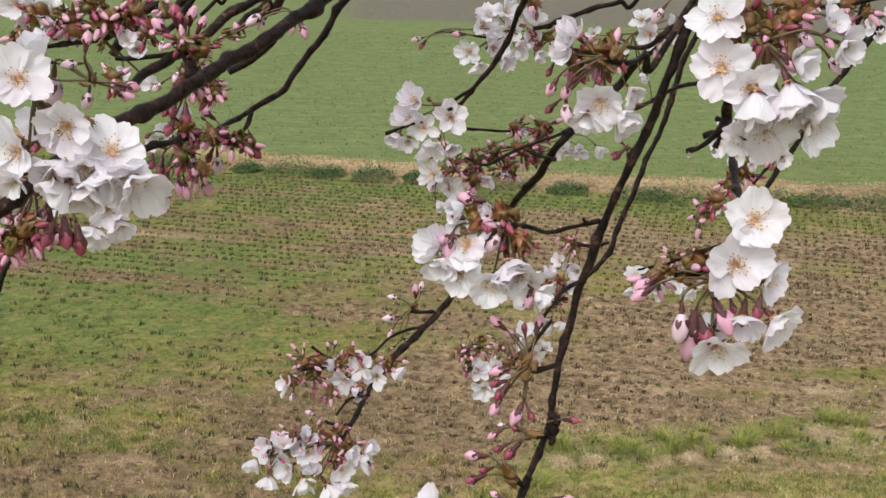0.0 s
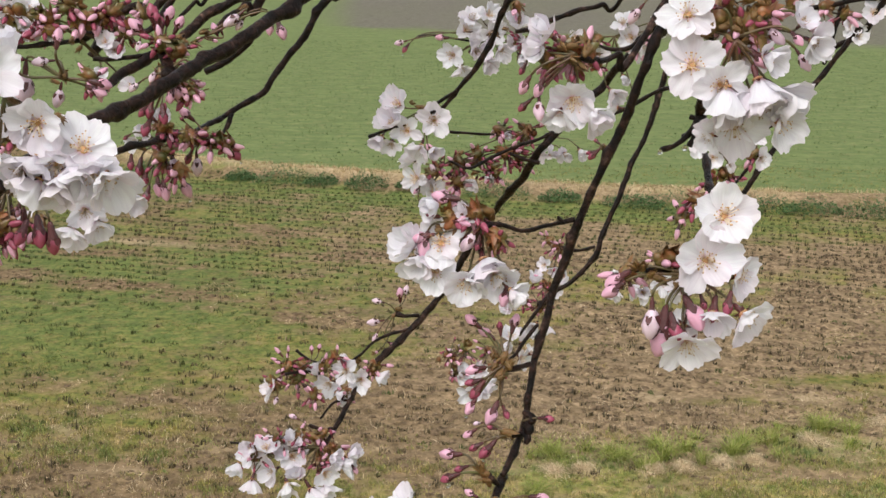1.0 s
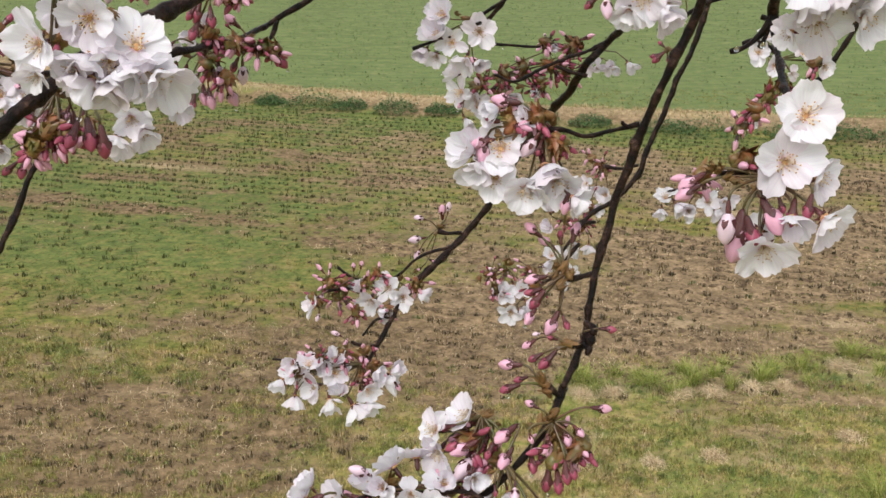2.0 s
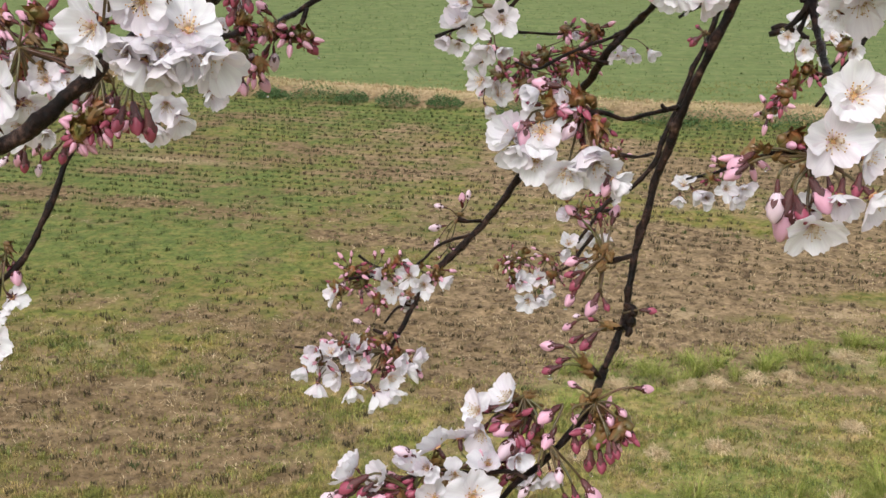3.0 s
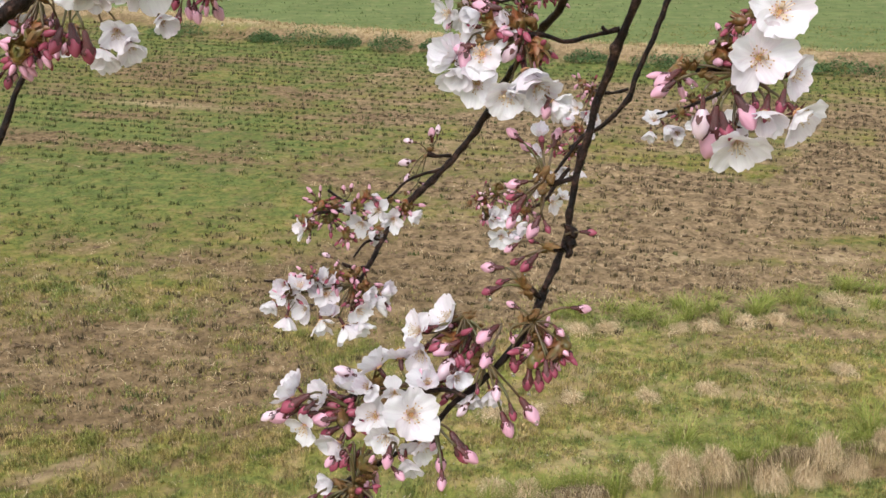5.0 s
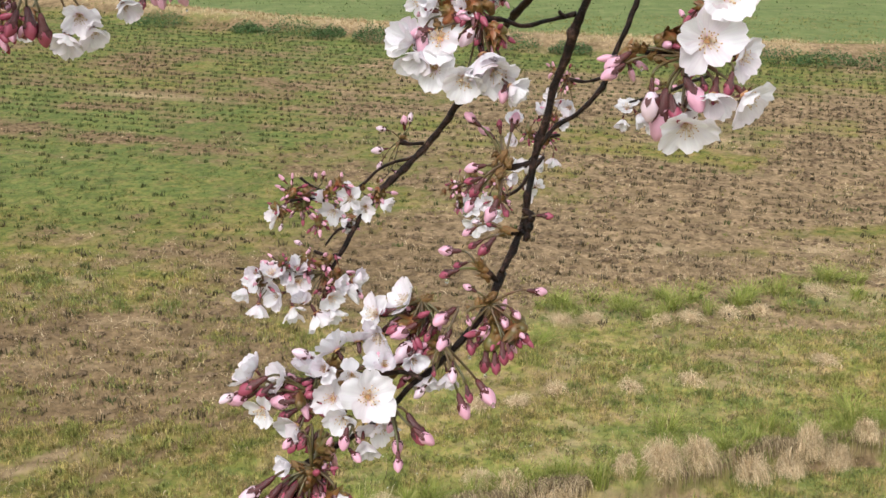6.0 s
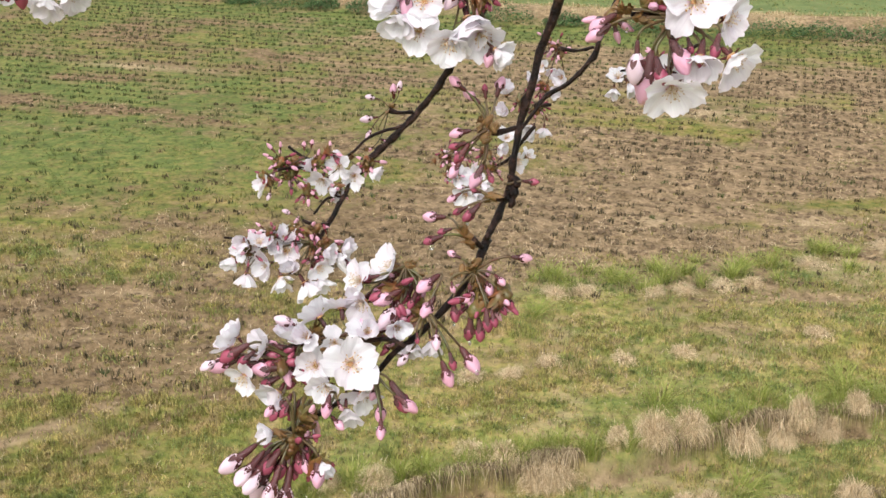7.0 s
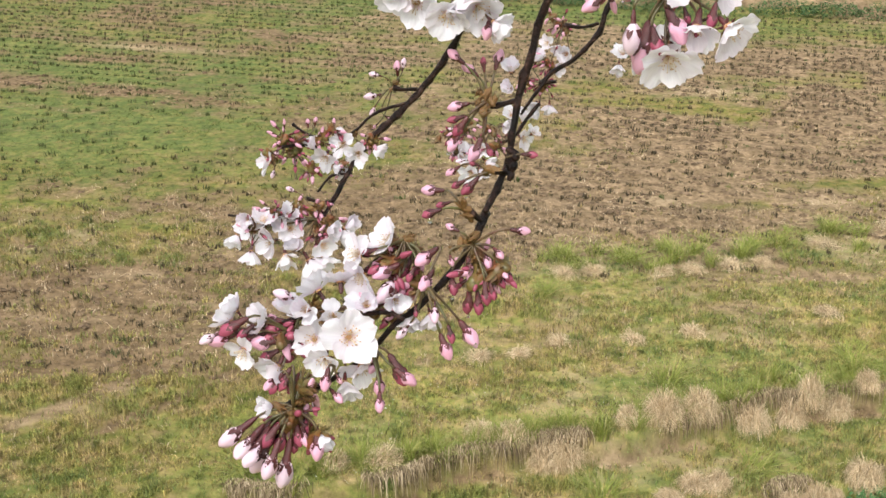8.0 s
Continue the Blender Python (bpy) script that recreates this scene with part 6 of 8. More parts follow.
cluster((0.0205, 1.5154, 6.2266),
    scales=[(0.0310, 1.5152, 6.2267, 0.0098), (0.0413, 1.5174, 6.2406, 0.0084), (0.0591, 1.5126, 6.2169, 0.0084), (0.0136, 1.5136, 6.2162, 0.0084)],
    blooms=[(-0.0166, 1.5165, 6.2324, -0.6703, -0.5655, 0.4806, 0.0393, 0.7000),
            (-0.0143, 1.5122, 6.2090, -0.4340, -0.9009, -0.0005, 0.0440, 0.8000),
            (0.0083, 1.5090, 6.1928, 0.0058, -0.9526, -0.3041, 0.0408, 0.8000),
            (-0.0069, 1.5053, 6.1748, -0.2016, -0.4416, -0.8743, 0.0283, 0.3000),
            (0.0033, 1.5110, 6.2024, 0.0049, -0.9772, -0.2124, 0.0361, 0.8000),
            (0.0578, 1.5105, 6.2059, 0.1161, -0.8131, -0.5705, 0.0283, 0.6000),
            (0.0773, 1.5105, 6.2104, 0.1161, -0.8131, -0.5705, 0.0267, 0.5000),
            (0.1366, 1.5118, 6.2405, 0.1149, -0.8909, -0.4393, 0.0251, 0.7000),
            (0.1524, 1.5104, 6.2409, 0.0058, -0.9526, -0.3041, 0.0236, 0.7000),
            (0.1696, 1.5086, 6.2414, 0.1111, -0.9470, -0.3013, 0.0283, 0.7000),
            (0.1873, 1.5073, 6.2461, 0.3353, -0.8792, -0.3385, 0.0267, 0.7000),
            (0.0967, 1.5185, 6.2622, -0.0034, -0.8412, 0.5407, 0.0189, 0.6000)],
    buds=[(0.0115, 1.5071, 6.2139, 0.0044, 1.5053, 6.2289, 'w'),
          (-0.0092, 1.5030, 6.2002, -0.0175, 1.5015, 6.1919, 'p'),
          (0.0099, 1.5133, 6.2360, -0.0008, 1.5211, 6.2515, 'p'),
          (0.0600, 1.5129, 6.2395, 0.0529, 1.5162, 6.2529, 'w'),
          (0.0182, 1.5154, 6.2442, 0.0028, 1.5119, 6.2461, 'p')],
    sprays=[(0.0380, 1.5151, 6.2268, 16, 0.0252, 'prr', 131), (0.0658, 1.5155, 6.2342, 14, 0.0252, 'prr', 132), (0.0970, 1.5151, 6.2416, 16, 0.0267, 'prr', 133), (0.1222, 1.5174, 6.2675, 14, 0.0252, 'prr', 134), (0.0896, 1.5199, 6.2689, 10, 0.0224, 'rrp', 135), (0.0835, 1.5115, 6.2174, 12, 0.0210, 'prr', 136), (0.0383, 1.5106, 6.2028, 10, 0.0196, 'prr', 137), (0.0101, 1.5142, 6.2196, 10, 0.0210, 'prr', 138), (0.1146, 1.5121, 6.2318, 8, 0.0196, 'r', 139)])
cluster((0.0785, 1.4937, 6.3878),
    scales=[(0.1081, 1.4931, 6.4060, 0.0096), (0.0784, 1.4940, 6.3911, 0.0068), (0.0917, 1.4935, 6.3946, 0.0068)],
    blooms=[(0.0448, 1.4955, 6.3933, -0.2060, -0.9185, 0.3375, 0.0398, 0.9000),
            (0.0751, 1.4939, 6.3877, 0.1047, -0.9634, 0.2467, 0.0413, 0.9000),
            (0.0567, 1.4930, 6.3670, 0.0034, -0.9974, -0.0721, 0.0428, 0.8000),
            (0.0285, 1.4934, 6.3626, -0.3123, -0.9459, -0.0883, 0.0383, 0.8000),
            (0.0395, 1.4916, 6.3468, 0.0071, -0.8965, -0.4431, 0.0352, 0.7000),
            (0.0704, 1.4912, 6.3539, 0.1149, -0.8909, -0.4393, 0.0321, 0.7000),
            (0.0520, 1.4962, 6.4065, -0.2096, -0.8236, 0.5269, 0.0352, 0.8000),
            (0.0720, 1.4956, 6.4107, 0.1055, -0.8869, 0.4498, 0.0352, 0.8000),
            (0.0862, 1.4919, 6.3701, 0.2130, -0.9314, -0.2953, 0.0321, 0.7000),
            (0.1035, 1.4914, 6.3769, 0.2230, -0.9530, -0.2050, 0.0291, 0.7000),
            (0.1092, 1.4896, 6.3612, 0.1243, -0.7588, -0.6394, 0.0275, 0.6000),
            (0.1057, 1.4928, 6.3981, 0.2145, -0.9132, 0.3465, 0.0321, 0.7000)],
    buds=[(-0.0243, 1.4924, 6.3795, -0.0404, 1.4945, 6.3745, 'w'),
          (-0.0223, 1.5010, 6.3761, -0.0310, 1.4957, 6.3651, 'r'),
          (0.0247, 1.4872, 6.3831, 0.0079, 1.4849, 6.3844, 'p')],
    sprays=[(0.1121, 1.4909, 6.3784, 8, 0.0232, 'r', 140), (0.1255, 1.4898, 6.3786, 5, 0.0178, 'r', 141), (0.1011, 1.4945, 6.4210, 6, 0.0164, 'pr', 142)])
cluster((0.0867, 0.7316, 6.4309),
    sprays=[(0.0900, 0.7313, 6.4309, 12, 0.0115, 'rrp', 146), (0.0770, 0.7323, 6.4261, 7, 0.0101, 'prr', 147), (0.0980, 0.7305, 6.4344, 8, 0.0101, 'r', 148), (0.0849, 0.7323, 6.4360, 6, 0.0094, 'r', 149)])
cluster((0.0913, 0.7211, 6.4319),
    scales=[(0.0893, 0.7218, 6.4370, 0.0080), (0.0970, 0.7205, 6.4340, 0.0086), (0.0888, 0.7211, 6.4293, 0.0073), (0.0954, 0.7198, 6.4250, 0.0060), (0.0818, 0.7219, 6.4291, 0.0060), (0.0838, 0.7224, 6.4369, 0.0053)],
    blooms=[(0.0749, 0.7240, 6.4438, -0.6710, -0.4160, 0.6137, 0.0239, 0.5000),
            (0.0709, 0.7237, 6.4357, -0.8682, -0.4831, 0.1134, 0.0213, 0.4000),
            (0.0902, 0.7181, 6.4049, 0.0068, -0.9110, -0.4124, 0.0359, 0.6500),
            (0.1019, 0.7155, 6.3975, 0.4633, -0.7198, -0.5170, 0.0293, 0.6000),
            (0.0826, 0.7179, 6.3969, -0.2087, -0.6391, -0.7403, 0.0239, 0.6000)],
    buds=[(0.0655, 0.7187, 6.4199, 0.0589, 0.7218, 6.4087, 'p'),
          (0.0731, 0.7166, 6.4192, 0.0675, 0.7183, 6.4072, 'p'),
          (0.0665, 0.7247, 6.4051, 0.0587, 0.7278, 6.3979, 'r'),
          (0.0707, 0.7213, 6.4088, 0.0700, 0.7151, 6.3932, 'w'),
          (0.0899, 0.7227, 6.4252, 0.0895, 0.7217, 6.4156, 'r'),
          (0.0636, 0.7303, 6.4268, 0.0599, 0.7307, 6.4185, 'r')])
cluster((0.1988, 1.3314, 6.3984),
    blooms=[(0.1984, 1.3256, 6.3392, 0.1102, -0.9934, 0.0319, 0.0317, 0.8000),
            (0.2024, 1.3231, 6.3239, 0.3085, -0.9070, -0.2866, 0.0289, 0.7000),
            (0.1830, 1.3321, 6.3792, 0.0034, -0.9974, -0.0721, 0.0262, 0.8000),
            (0.1575, 1.3369, 6.3975, -0.2169, -0.9465, 0.2388, 0.0207, 0.8000),
            (0.2163, 1.3286, 6.3976, 0.0024, -0.9995, 0.0309, 0.0358, 0.8000),
            (0.2076, 1.3311, 6.4127, -0.0024, -0.8924, 0.4513, 0.0303, 0.8000),
            (0.2392, 1.3252, 6.4052, 0.2145, -0.9132, 0.3465, 0.0344, 0.8000),
            (0.2531, 1.3235, 6.4172, 0.2097, -0.8715, 0.4433, 0.0303, 0.8000),
            (0.2096, 1.3258, 6.3562, 0.1159, -0.9708, -0.2099, 0.0220, 0.7000),
            (0.2256, 1.3260, 6.3843, 0.0058, -0.9526, -0.3041, 0.0275, 0.7000)],
    sprays=[(0.1783, 1.3340, 6.3950, 7, 0.0160, 'r', 156), (0.2225, 1.3270, 6.3901, 6, 0.0160, 'pr', 157), (0.1821, 1.3312, 6.3685, 5, 0.0123, 'r', 158)])
cluster((0.1693, 0.9338, 6.4579),
    buds=[(0.1635, 0.9297, 6.4519, 0.1526, 0.9348, 6.4363, 'w')])
cluster((0.1244, 0.8292, 6.3605),
    scales=[(0.1229, 0.8294, 6.3605, 0.0054)],
    buds=[(0.1214, 0.8266, 6.3598, 0.1145, 0.8288, 6.3516, 'r'),
          (0.1218, 0.8275, 6.3623, 0.1175, 0.8307, 6.3660, 'r'),
          (0.1243, 0.8329, 6.3576, 0.1251, 0.8308, 6.3514, 'r'),
          (0.1192, 0.8291, 6.3582, 0.1126, 0.8305, 6.3552, 'r')])
cluster((0.1738, 0.6664, 6.4576),
    scales=[(0.1779, 0.6655, 6.4598, 0.0088), (0.1695, 0.6676, 6.4590, 0.0082), (0.1871, 0.6626, 6.4542, 0.0069), (0.1648, 0.6674, 6.4411, 0.0063), (0.1745, 0.6652, 6.4438, 0.0063)],
    blooms=[(0.2089, 0.6553, 6.4451, 0.4493, -0.8623, -0.2338, 0.0239, 0.5000),
            (0.2028, 0.6580, 6.4553, 0.2498, -0.7667, 0.5914, 0.0201, 0.5000)],
    sprays=[(0.1732, 0.6663, 6.4538, 11, 0.0119, 'rrp', 164), (0.1834, 0.6640, 6.4599, 9, 0.0113, 'rrr', 165), (0.1616, 0.6695, 6.4588, 9, 0.0107, 'rrp', 166), (0.1798, 0.6643, 6.4499, 7, 0.0107, 'rrp', 167)])
cluster((0.1659, 0.6489, 6.4457),
    blooms=[(0.1592, 0.6483, 6.4229, -0.0991, -0.9876, -0.1214, 0.0331, 0.8000),
            (0.1790, 0.6443, 6.4230, 0.2500, -0.4500, -0.8570, 0.0340, 0.3500),
            (0.1624, 0.6459, 6.4180, -0.0500, -0.4500, -0.8916, 0.0350, 0.3500),
            (0.1800, 0.6473, 6.4111, 0.4800, -0.5800, -0.6580, 0.0318, 0.7000),
            (0.1821, 0.6439, 6.4377, 0.6015, -0.7819, -0.1640, 0.0245, 0.5000)])
cluster((0.1675, 0.6621, 6.4470),
    scales=[(0.1631, 0.6636, 6.4521, 0.0075), (0.1716, 0.6612, 6.4494, 0.0075), (0.1702, 0.6619, 6.4541, 0.0069), (0.1801, 0.6595, 6.4573, 0.0081), (0.1651, 0.6639, 6.4656, 0.0081), (0.1751, 0.6614, 6.4670, 0.0087), (0.1813, 0.6596, 6.4648, 0.0069), (0.1575, 0.6648, 6.4502, 0.0062), (0.1656, 0.6625, 6.4460, 0.0050), (0.1537, 0.6654, 6.4471, 0.0056)],
    blooms=[(0.1443, 0.6683, 6.4581, -0.3598, -0.8555, 0.3724, 0.0349, 0.9000),
            (0.1475, 0.6654, 6.4316, -0.2545, -0.9378, 0.2362, 0.0399, 0.9500),
            (0.1772, 0.6794, 6.4365, -0.0012, -0.9358, 0.3525, 0.0337, 0.9000),
            (0.1727, 0.6574, 6.4148, 0.0618, -0.5805, -0.8119, 0.0299, 0.4500),
            (0.1695, 0.6562, 6.4005, -0.0996, -0.8137, -0.5727, 0.0399, 0.7500),
            (0.1920, 0.6523, 6.4175, 0.5153, -0.5795, -0.6314, 0.0349, 0.5000),
            (0.1931, 0.6500, 6.4029, 0.5450, -0.7587, -0.3569, 0.0324, 0.7000),
            (0.1575, 0.6583, 6.3945, -0.6411, -0.6574, -0.3961, 0.0225, 0.7000)],
    buds=[(0.1825, 0.6590, 6.4544, 0.1933, 0.6562, 6.4433, 'w'),
          (0.2009, 0.6604, 6.4592, 0.2151, 0.6576, 6.4490, 'w'),
          (0.1945, 0.6504, 6.4511, 0.2003, 0.6446, 6.4445, 'p'),
          (0.1999, 0.6590, 6.4417, 0.2089, 0.6569, 6.4302, 'w'),
          (0.1739, 0.6538, 6.4416, 0.1842, 0.6458, 6.4326, 'p'),
          (0.1546, 0.6688, 6.4484, 0.1459, 0.6673, 6.4436, 'p'),
          (0.1690, 0.6691, 6.4583, 0.1654, 0.6701, 6.4626, 'p'),
          (0.1611, 0.6608, 6.4617, 0.1547, 0.6641, 6.4631, 'r')])
cluster((0.3915, 1.1322, 6.4310),
    scales=[(0.3773, 1.1375, 6.4381, 0.0066), (0.3679, 1.1407, 6.4413, 0.0055)],
    blooms=[(0.3907, 1.1315, 6.4160, 0.2143, -0.9762, 0.0325, 0.0251, 0.8000),
            (0.3852, 1.1339, 6.4228, -0.1102, -0.8874, 0.4475, 0.0219, 0.8000),
            (0.3521, 1.1457, 6.4409, 0.0000, -0.9690, 0.2470, 0.0142, 0.7000),
            (0.4024, 1.1287, 6.4364, 0.0000, -0.9690, 0.2470, 0.0273, 0.8000)],
    sprays=[(0.3798, 1.1364, 6.4347, 6, 0.0142, 'pr', 176), (0.3633, 1.1421, 6.4402, 5, 0.0120, 'p', 177), (0.3351, 1.1507, 6.4404, 4, 0.0098, 'p', 178)])
cluster((0.1286, 0.6249, 6.3312),
    sprays=[(0.1300, 0.6253, 6.3336, 4, 0.0126, 'rrp', 179), (0.1115, 0.6268, 6.3259, 6, 0.0096, 'prp', 180), (0.1441, 0.6211, 6.3294, 7, 0.0108, 'r', 181)])
cluster((0.1425, 0.6175, 6.3290),
    scales=[(0.1183, 0.6167, 6.3321, 0.0065), (0.1267, 0.6136, 6.3270, 0.0071), (0.1225, 0.6150, 6.3290, 0.0059), (0.1141, 0.6176, 6.3324, 0.0053), (0.1351, 0.6111, 6.3245, 0.0036)],
    blooms=[(0.1580, 0.6148, 6.3602, 0.0478, -0.9204, 0.3880, 0.0385, 0.9500),
            (0.1493, 0.6114, 6.3375, 0.0011, -0.9895, 0.1442, 0.0391, 0.9000),
            (0.1681, 0.6149, 6.3290, 0.6383, -0.7697, -0.0154, 0.0272, 0.7000),
            (0.1400, 0.5990, 6.2960, 0.0605, -0.8470, -0.5310, 0.0325, 0.6200),
            (0.1685, 0.5970, 6.3120, 0.4862, -0.7530, -0.4418, 0.0325, 0.6200),
            (0.1530, 0.6044, 6.3100, -0.0960, -0.6328, -0.7683, 0.0230, 0.5000),
            (0.1400, 0.6137, 6.3016, 0.0049, 0.7563, -0.6543, 0.0225, 0.8000)],
    buds=[(0.1218, 0.6052, 6.3201, 0.1227, 0.6042, 6.2972, 'w'),
          (0.1314, 0.6151, 6.3127, 0.1286, 0.6133, 6.2849, 'p'),
          (0.1318, 0.6080, 6.3113, 0.1346, 0.5978, 6.2983, 'r'),
          (0.1385, 0.6093, 6.3200, 0.1471, 0.5968, 6.3054, 'p'),
          (0.1131, 0.6200, 6.3299, 0.0996, 0.6203, 6.3209, 'p'),
          (0.1100, 0.6170, 6.3247, 0.0980, 0.6157, 6.3161, 'p'),
          (0.1554, 0.6099, 6.3200, 0.1527, 0.6064, 6.3059, 'r'),
          (0.1614, 0.6026, 6.3243, 0.1577, 0.5990, 6.3120, 'r'),
          (0.1471, 0.6094, 6.3207, 0.1497, 0.6079, 6.3121, 'r')])
cluster((0.3186, 1.7096, 6.0390),
    scales=[(0.3223, 1.7101, 6.0438, 0.0066)],
    blooms=[(0.2764, 1.7149, 6.0274, -0.2991, -0.8706, 0.3906, 0.0386, 0.8000),
            (0.2921, 1.7092, 6.0166, -0.0860, -0.9963, -0.0076, 0.0386, 0.8000),
            (0.3084, 1.7043, 6.0106, 0.1301, -0.9805, -0.1475, 0.0386, 0.8000),
            (0.3341, 1.7026, 6.0245, 0.0172, -0.9508, 0.3092, 0.0386, 0.8000),
            (0.3568, 1.6982, 6.0274, 0.2301, -0.9686, 0.0939, 0.0386, 0.8000),
            (0.2713, 1.7109, 6.0085, -0.4273, -0.8853, -0.1834, 0.0294, 0.7000),
            (0.3458, 1.6967, 6.0121, 0.1262, -0.9157, -0.3816, 0.0312, 0.7000)],
    sprays=[(0.3297, 1.7113, 6.0550, 7, 0.0197, 'pr', 191), (0.3109, 1.7107, 6.0370, 5, 0.0180, 'r', 192), (0.3559, 1.7082, 6.0666, 4, 0.0148, 'w', 193)])
cluster((0.2850, 1.1931, 6.2596),
    scales=[(0.2839, 1.1933, 6.2596, 0.0057), (0.2943, 1.1920, 6.2656, 0.0046)],
    blooms=[(0.2664, 1.1932, 6.2396, -0.2134, -0.9542, -0.2096, 0.0159, 0.7000),
            (0.2884, 1.2037, 6.3255, 0.0000, -0.9690, 0.2470, 0.0194, 0.8000)],
    sprays=[(0.2796, 1.1957, 6.2664, 7, 0.0159, 'r', 194), (0.2962, 1.1934, 6.2749, 5, 0.0137, 'r', 195), (0.2695, 1.1937, 6.2452, 4, 0.0114, 'p', 196)])
cluster((0.2527, 1.0495, 6.3225),
    blooms=[(0.2356, 1.0548, 6.3274, -0.2991, -0.8706, 0.3906, 0.0250, 0.8000),
            (0.2486, 1.0498, 6.3168, 0.0191, -0.9887, -0.1487, 0.0230, 0.8000),
            (0.2412, 1.0549, 6.3396, -0.0913, -0.8018, 0.5905, 0.0220, 0.8000),
            (0.2698, 1.0454, 6.3279, 0.1258, -0.9033, 0.4101, 0.0230, 0.8000),
            (0.2867, 1.0389, 6.3186, 0.2368, -0.9607, -0.1446, 0.0230, 0.8000),
            (0.2806, 1.0431, 6.3348, 0.2266, -0.8376, 0.4972, 0.0230, 0.8000),
            (0.2620, 1.0452, 6.3114, 0.0190, -0.9701, -0.2418, 0.0150, 0.7000)],
    sprays=[(0.2809, 1.0413, 6.3229, 6, 0.0130, 'r', 197), (0.2346, 1.0479, 6.2822, 7, 0.0170, 'r', 198), (0.2240, 1.0474, 6.2653, 5, 0.0150, 'p', 199)])
cluster((0.0343, 0.7694, 6.3243),
    sprays=[(0.0360, 0.7699, 6.3268, 9, 0.0137, 'rrp', 200), (0.0207, 0.7696, 6.3230, 7, 0.0122, 'rrp', 201), (0.0495, 0.7658, 6.3124, 7, 0.0108, 'r', 202)])
cluster((0.0386, 0.7685, 6.3209),
    scales=[(0.0436, 0.7699, 6.3283, 0.0108), (0.0387, 0.7680, 6.3191, 0.0086), (0.0502, 0.7656, 6.3117, 0.0101), (0.0236, 0.7687, 6.3195, 0.0094), (0.0343, 0.7694, 6.3243, 0.0065), (0.0135, 0.7684, 6.3169, 0.0072)],
    blooms=[(-0.0040, 0.7659, 6.3062, -0.6481, -0.7066, 0.2841, 0.0317, 0.6000),
            (0.0004, 0.7636, 6.2976, -0.4194, -0.7789, -0.4663, 0.0302, 0.6000),
            (0.0147, 0.7662, 6.3082, -0.1052, -0.9330, 0.3441, 0.0403, 0.8500),
            (0.0110, 0.7615, 6.2901, -0.1989, -0.9726, -0.1206, 0.0331, 0.8000),
            (0.0425, 0.7619, 6.2955, 0.2255, -0.7248, -0.6510, 0.0403, 0.6000),
            (0.0304, 0.7591, 6.2835, -0.2051, -0.8767, -0.4352, 0.0374, 0.7000),
            (0.0498, 0.7575, 6.2880, 0.4333, -0.7766, -0.4573, 0.0374, 0.6500),
            (0.0600, 0.7530, 6.2800, 0.6899, -0.5806, -0.4323, 0.0216, 0.5000),
            (0.0109, 0.7717, 6.3313, -0.8400, -0.5284, -0.1233, 0.0223, 0.4000),
            (0.0307, 0.7700, 6.3260, -0.4127, -0.6915, 0.5929, 0.0187, 0.6000)],
    buds=[(0.0384, 0.7630, 6.3196, 0.0281, 0.7642, 6.3022, 'w'),
          (0.0269, 0.7703, 6.3354, 0.0083, 0.7766, 6.3361, 'p'),
          (0.0314, 0.7720, 6.3307, 0.0192, 0.7765, 6.3310, 'p'),
          (0.0064, 0.7680, 6.3158, 0.0015, 0.7627, 6.2986, 'p'),
          (0.0110, 0.7655, 6.3139, -0.0044, 0.7646, 6.3099, 'p'),
          (0.0566, 0.7623, 6.2817, 0.0543, 0.7547, 6.2693, 'p'),
          (0.0397, 0.7642, 6.3145, 0.0374, 0.7643, 6.3034, 'r')])
cluster((0.2178, 1.9730, 6.0084),
    scales=[(0.2177, 1.9739, 6.0128, 0.0092)],
    blooms=[(0.2206, 1.9623, 5.9641, 0.2114, -0.9745, 0.0748, 0.0393, 0.8000),
            (0.1896, 1.9691, 5.9807, -0.2125, -0.9749, -0.0656, 0.0290, 0.7000),
            (0.2051, 1.9660, 5.9733, 0.0061, -0.9870, -0.1605, 0.0269, 0.7000)],
    sprays=[(0.2133, 1.9734, 6.0083, 12, 0.0277, 'prr', 210), (0.1965, 1.9613, 5.9512, 9, 0.0259, 'r', 211)])
cluster((0.1817, 1.9540, 5.9185),
    blooms=[(0.1331, 1.9621, 5.9376, -0.6450, -0.6579, 0.3888, 0.0435, 0.8000),
            (0.1308, 1.9548, 5.9095, -0.6145, -0.7889, -0.0085, 0.0373, 0.7000),
            (0.1738, 1.9638, 5.9542, 0.1062, -0.7477, 0.6555, 0.0373, 0.8000),
            (0.2031, 1.9577, 5.9392, 0.4503, -0.8223, 0.3480, 0.0269, 0.7000),
            (0.1749, 1.9449, 5.8843, 0.0069, -0.8939, -0.4483, 0.0435, 0.7000),
            (0.1950, 1.9430, 5.8830, 0.3358, -0.8016, -0.4947, 0.0311, 0.7000)],
    sprays=[(0.1853, 1.9530, 5.9160, 12, 0.0277, 'r', 212), (0.1951, 1.9777, 6.0209, 6, 0.0203, 'p', 213), (0.1561, 1.9572, 5.9240, 8, 0.0222, 'r', 214)])
cluster((0.1353, 1.9561, 5.8434),
    blooms=[(0.1549, 1.9496, 5.8262, 0.4078, -0.8752, 0.2604, 0.0439, 0.8000),
            (0.1714, 1.9514, 5.8354, 0.5329, -0.7790, 0.3304, 0.0293, 0.7000),
            (0.1536, 1.9587, 5.8552, 0.2290, -0.7071, 0.6690, 0.0335, 0.7000)])
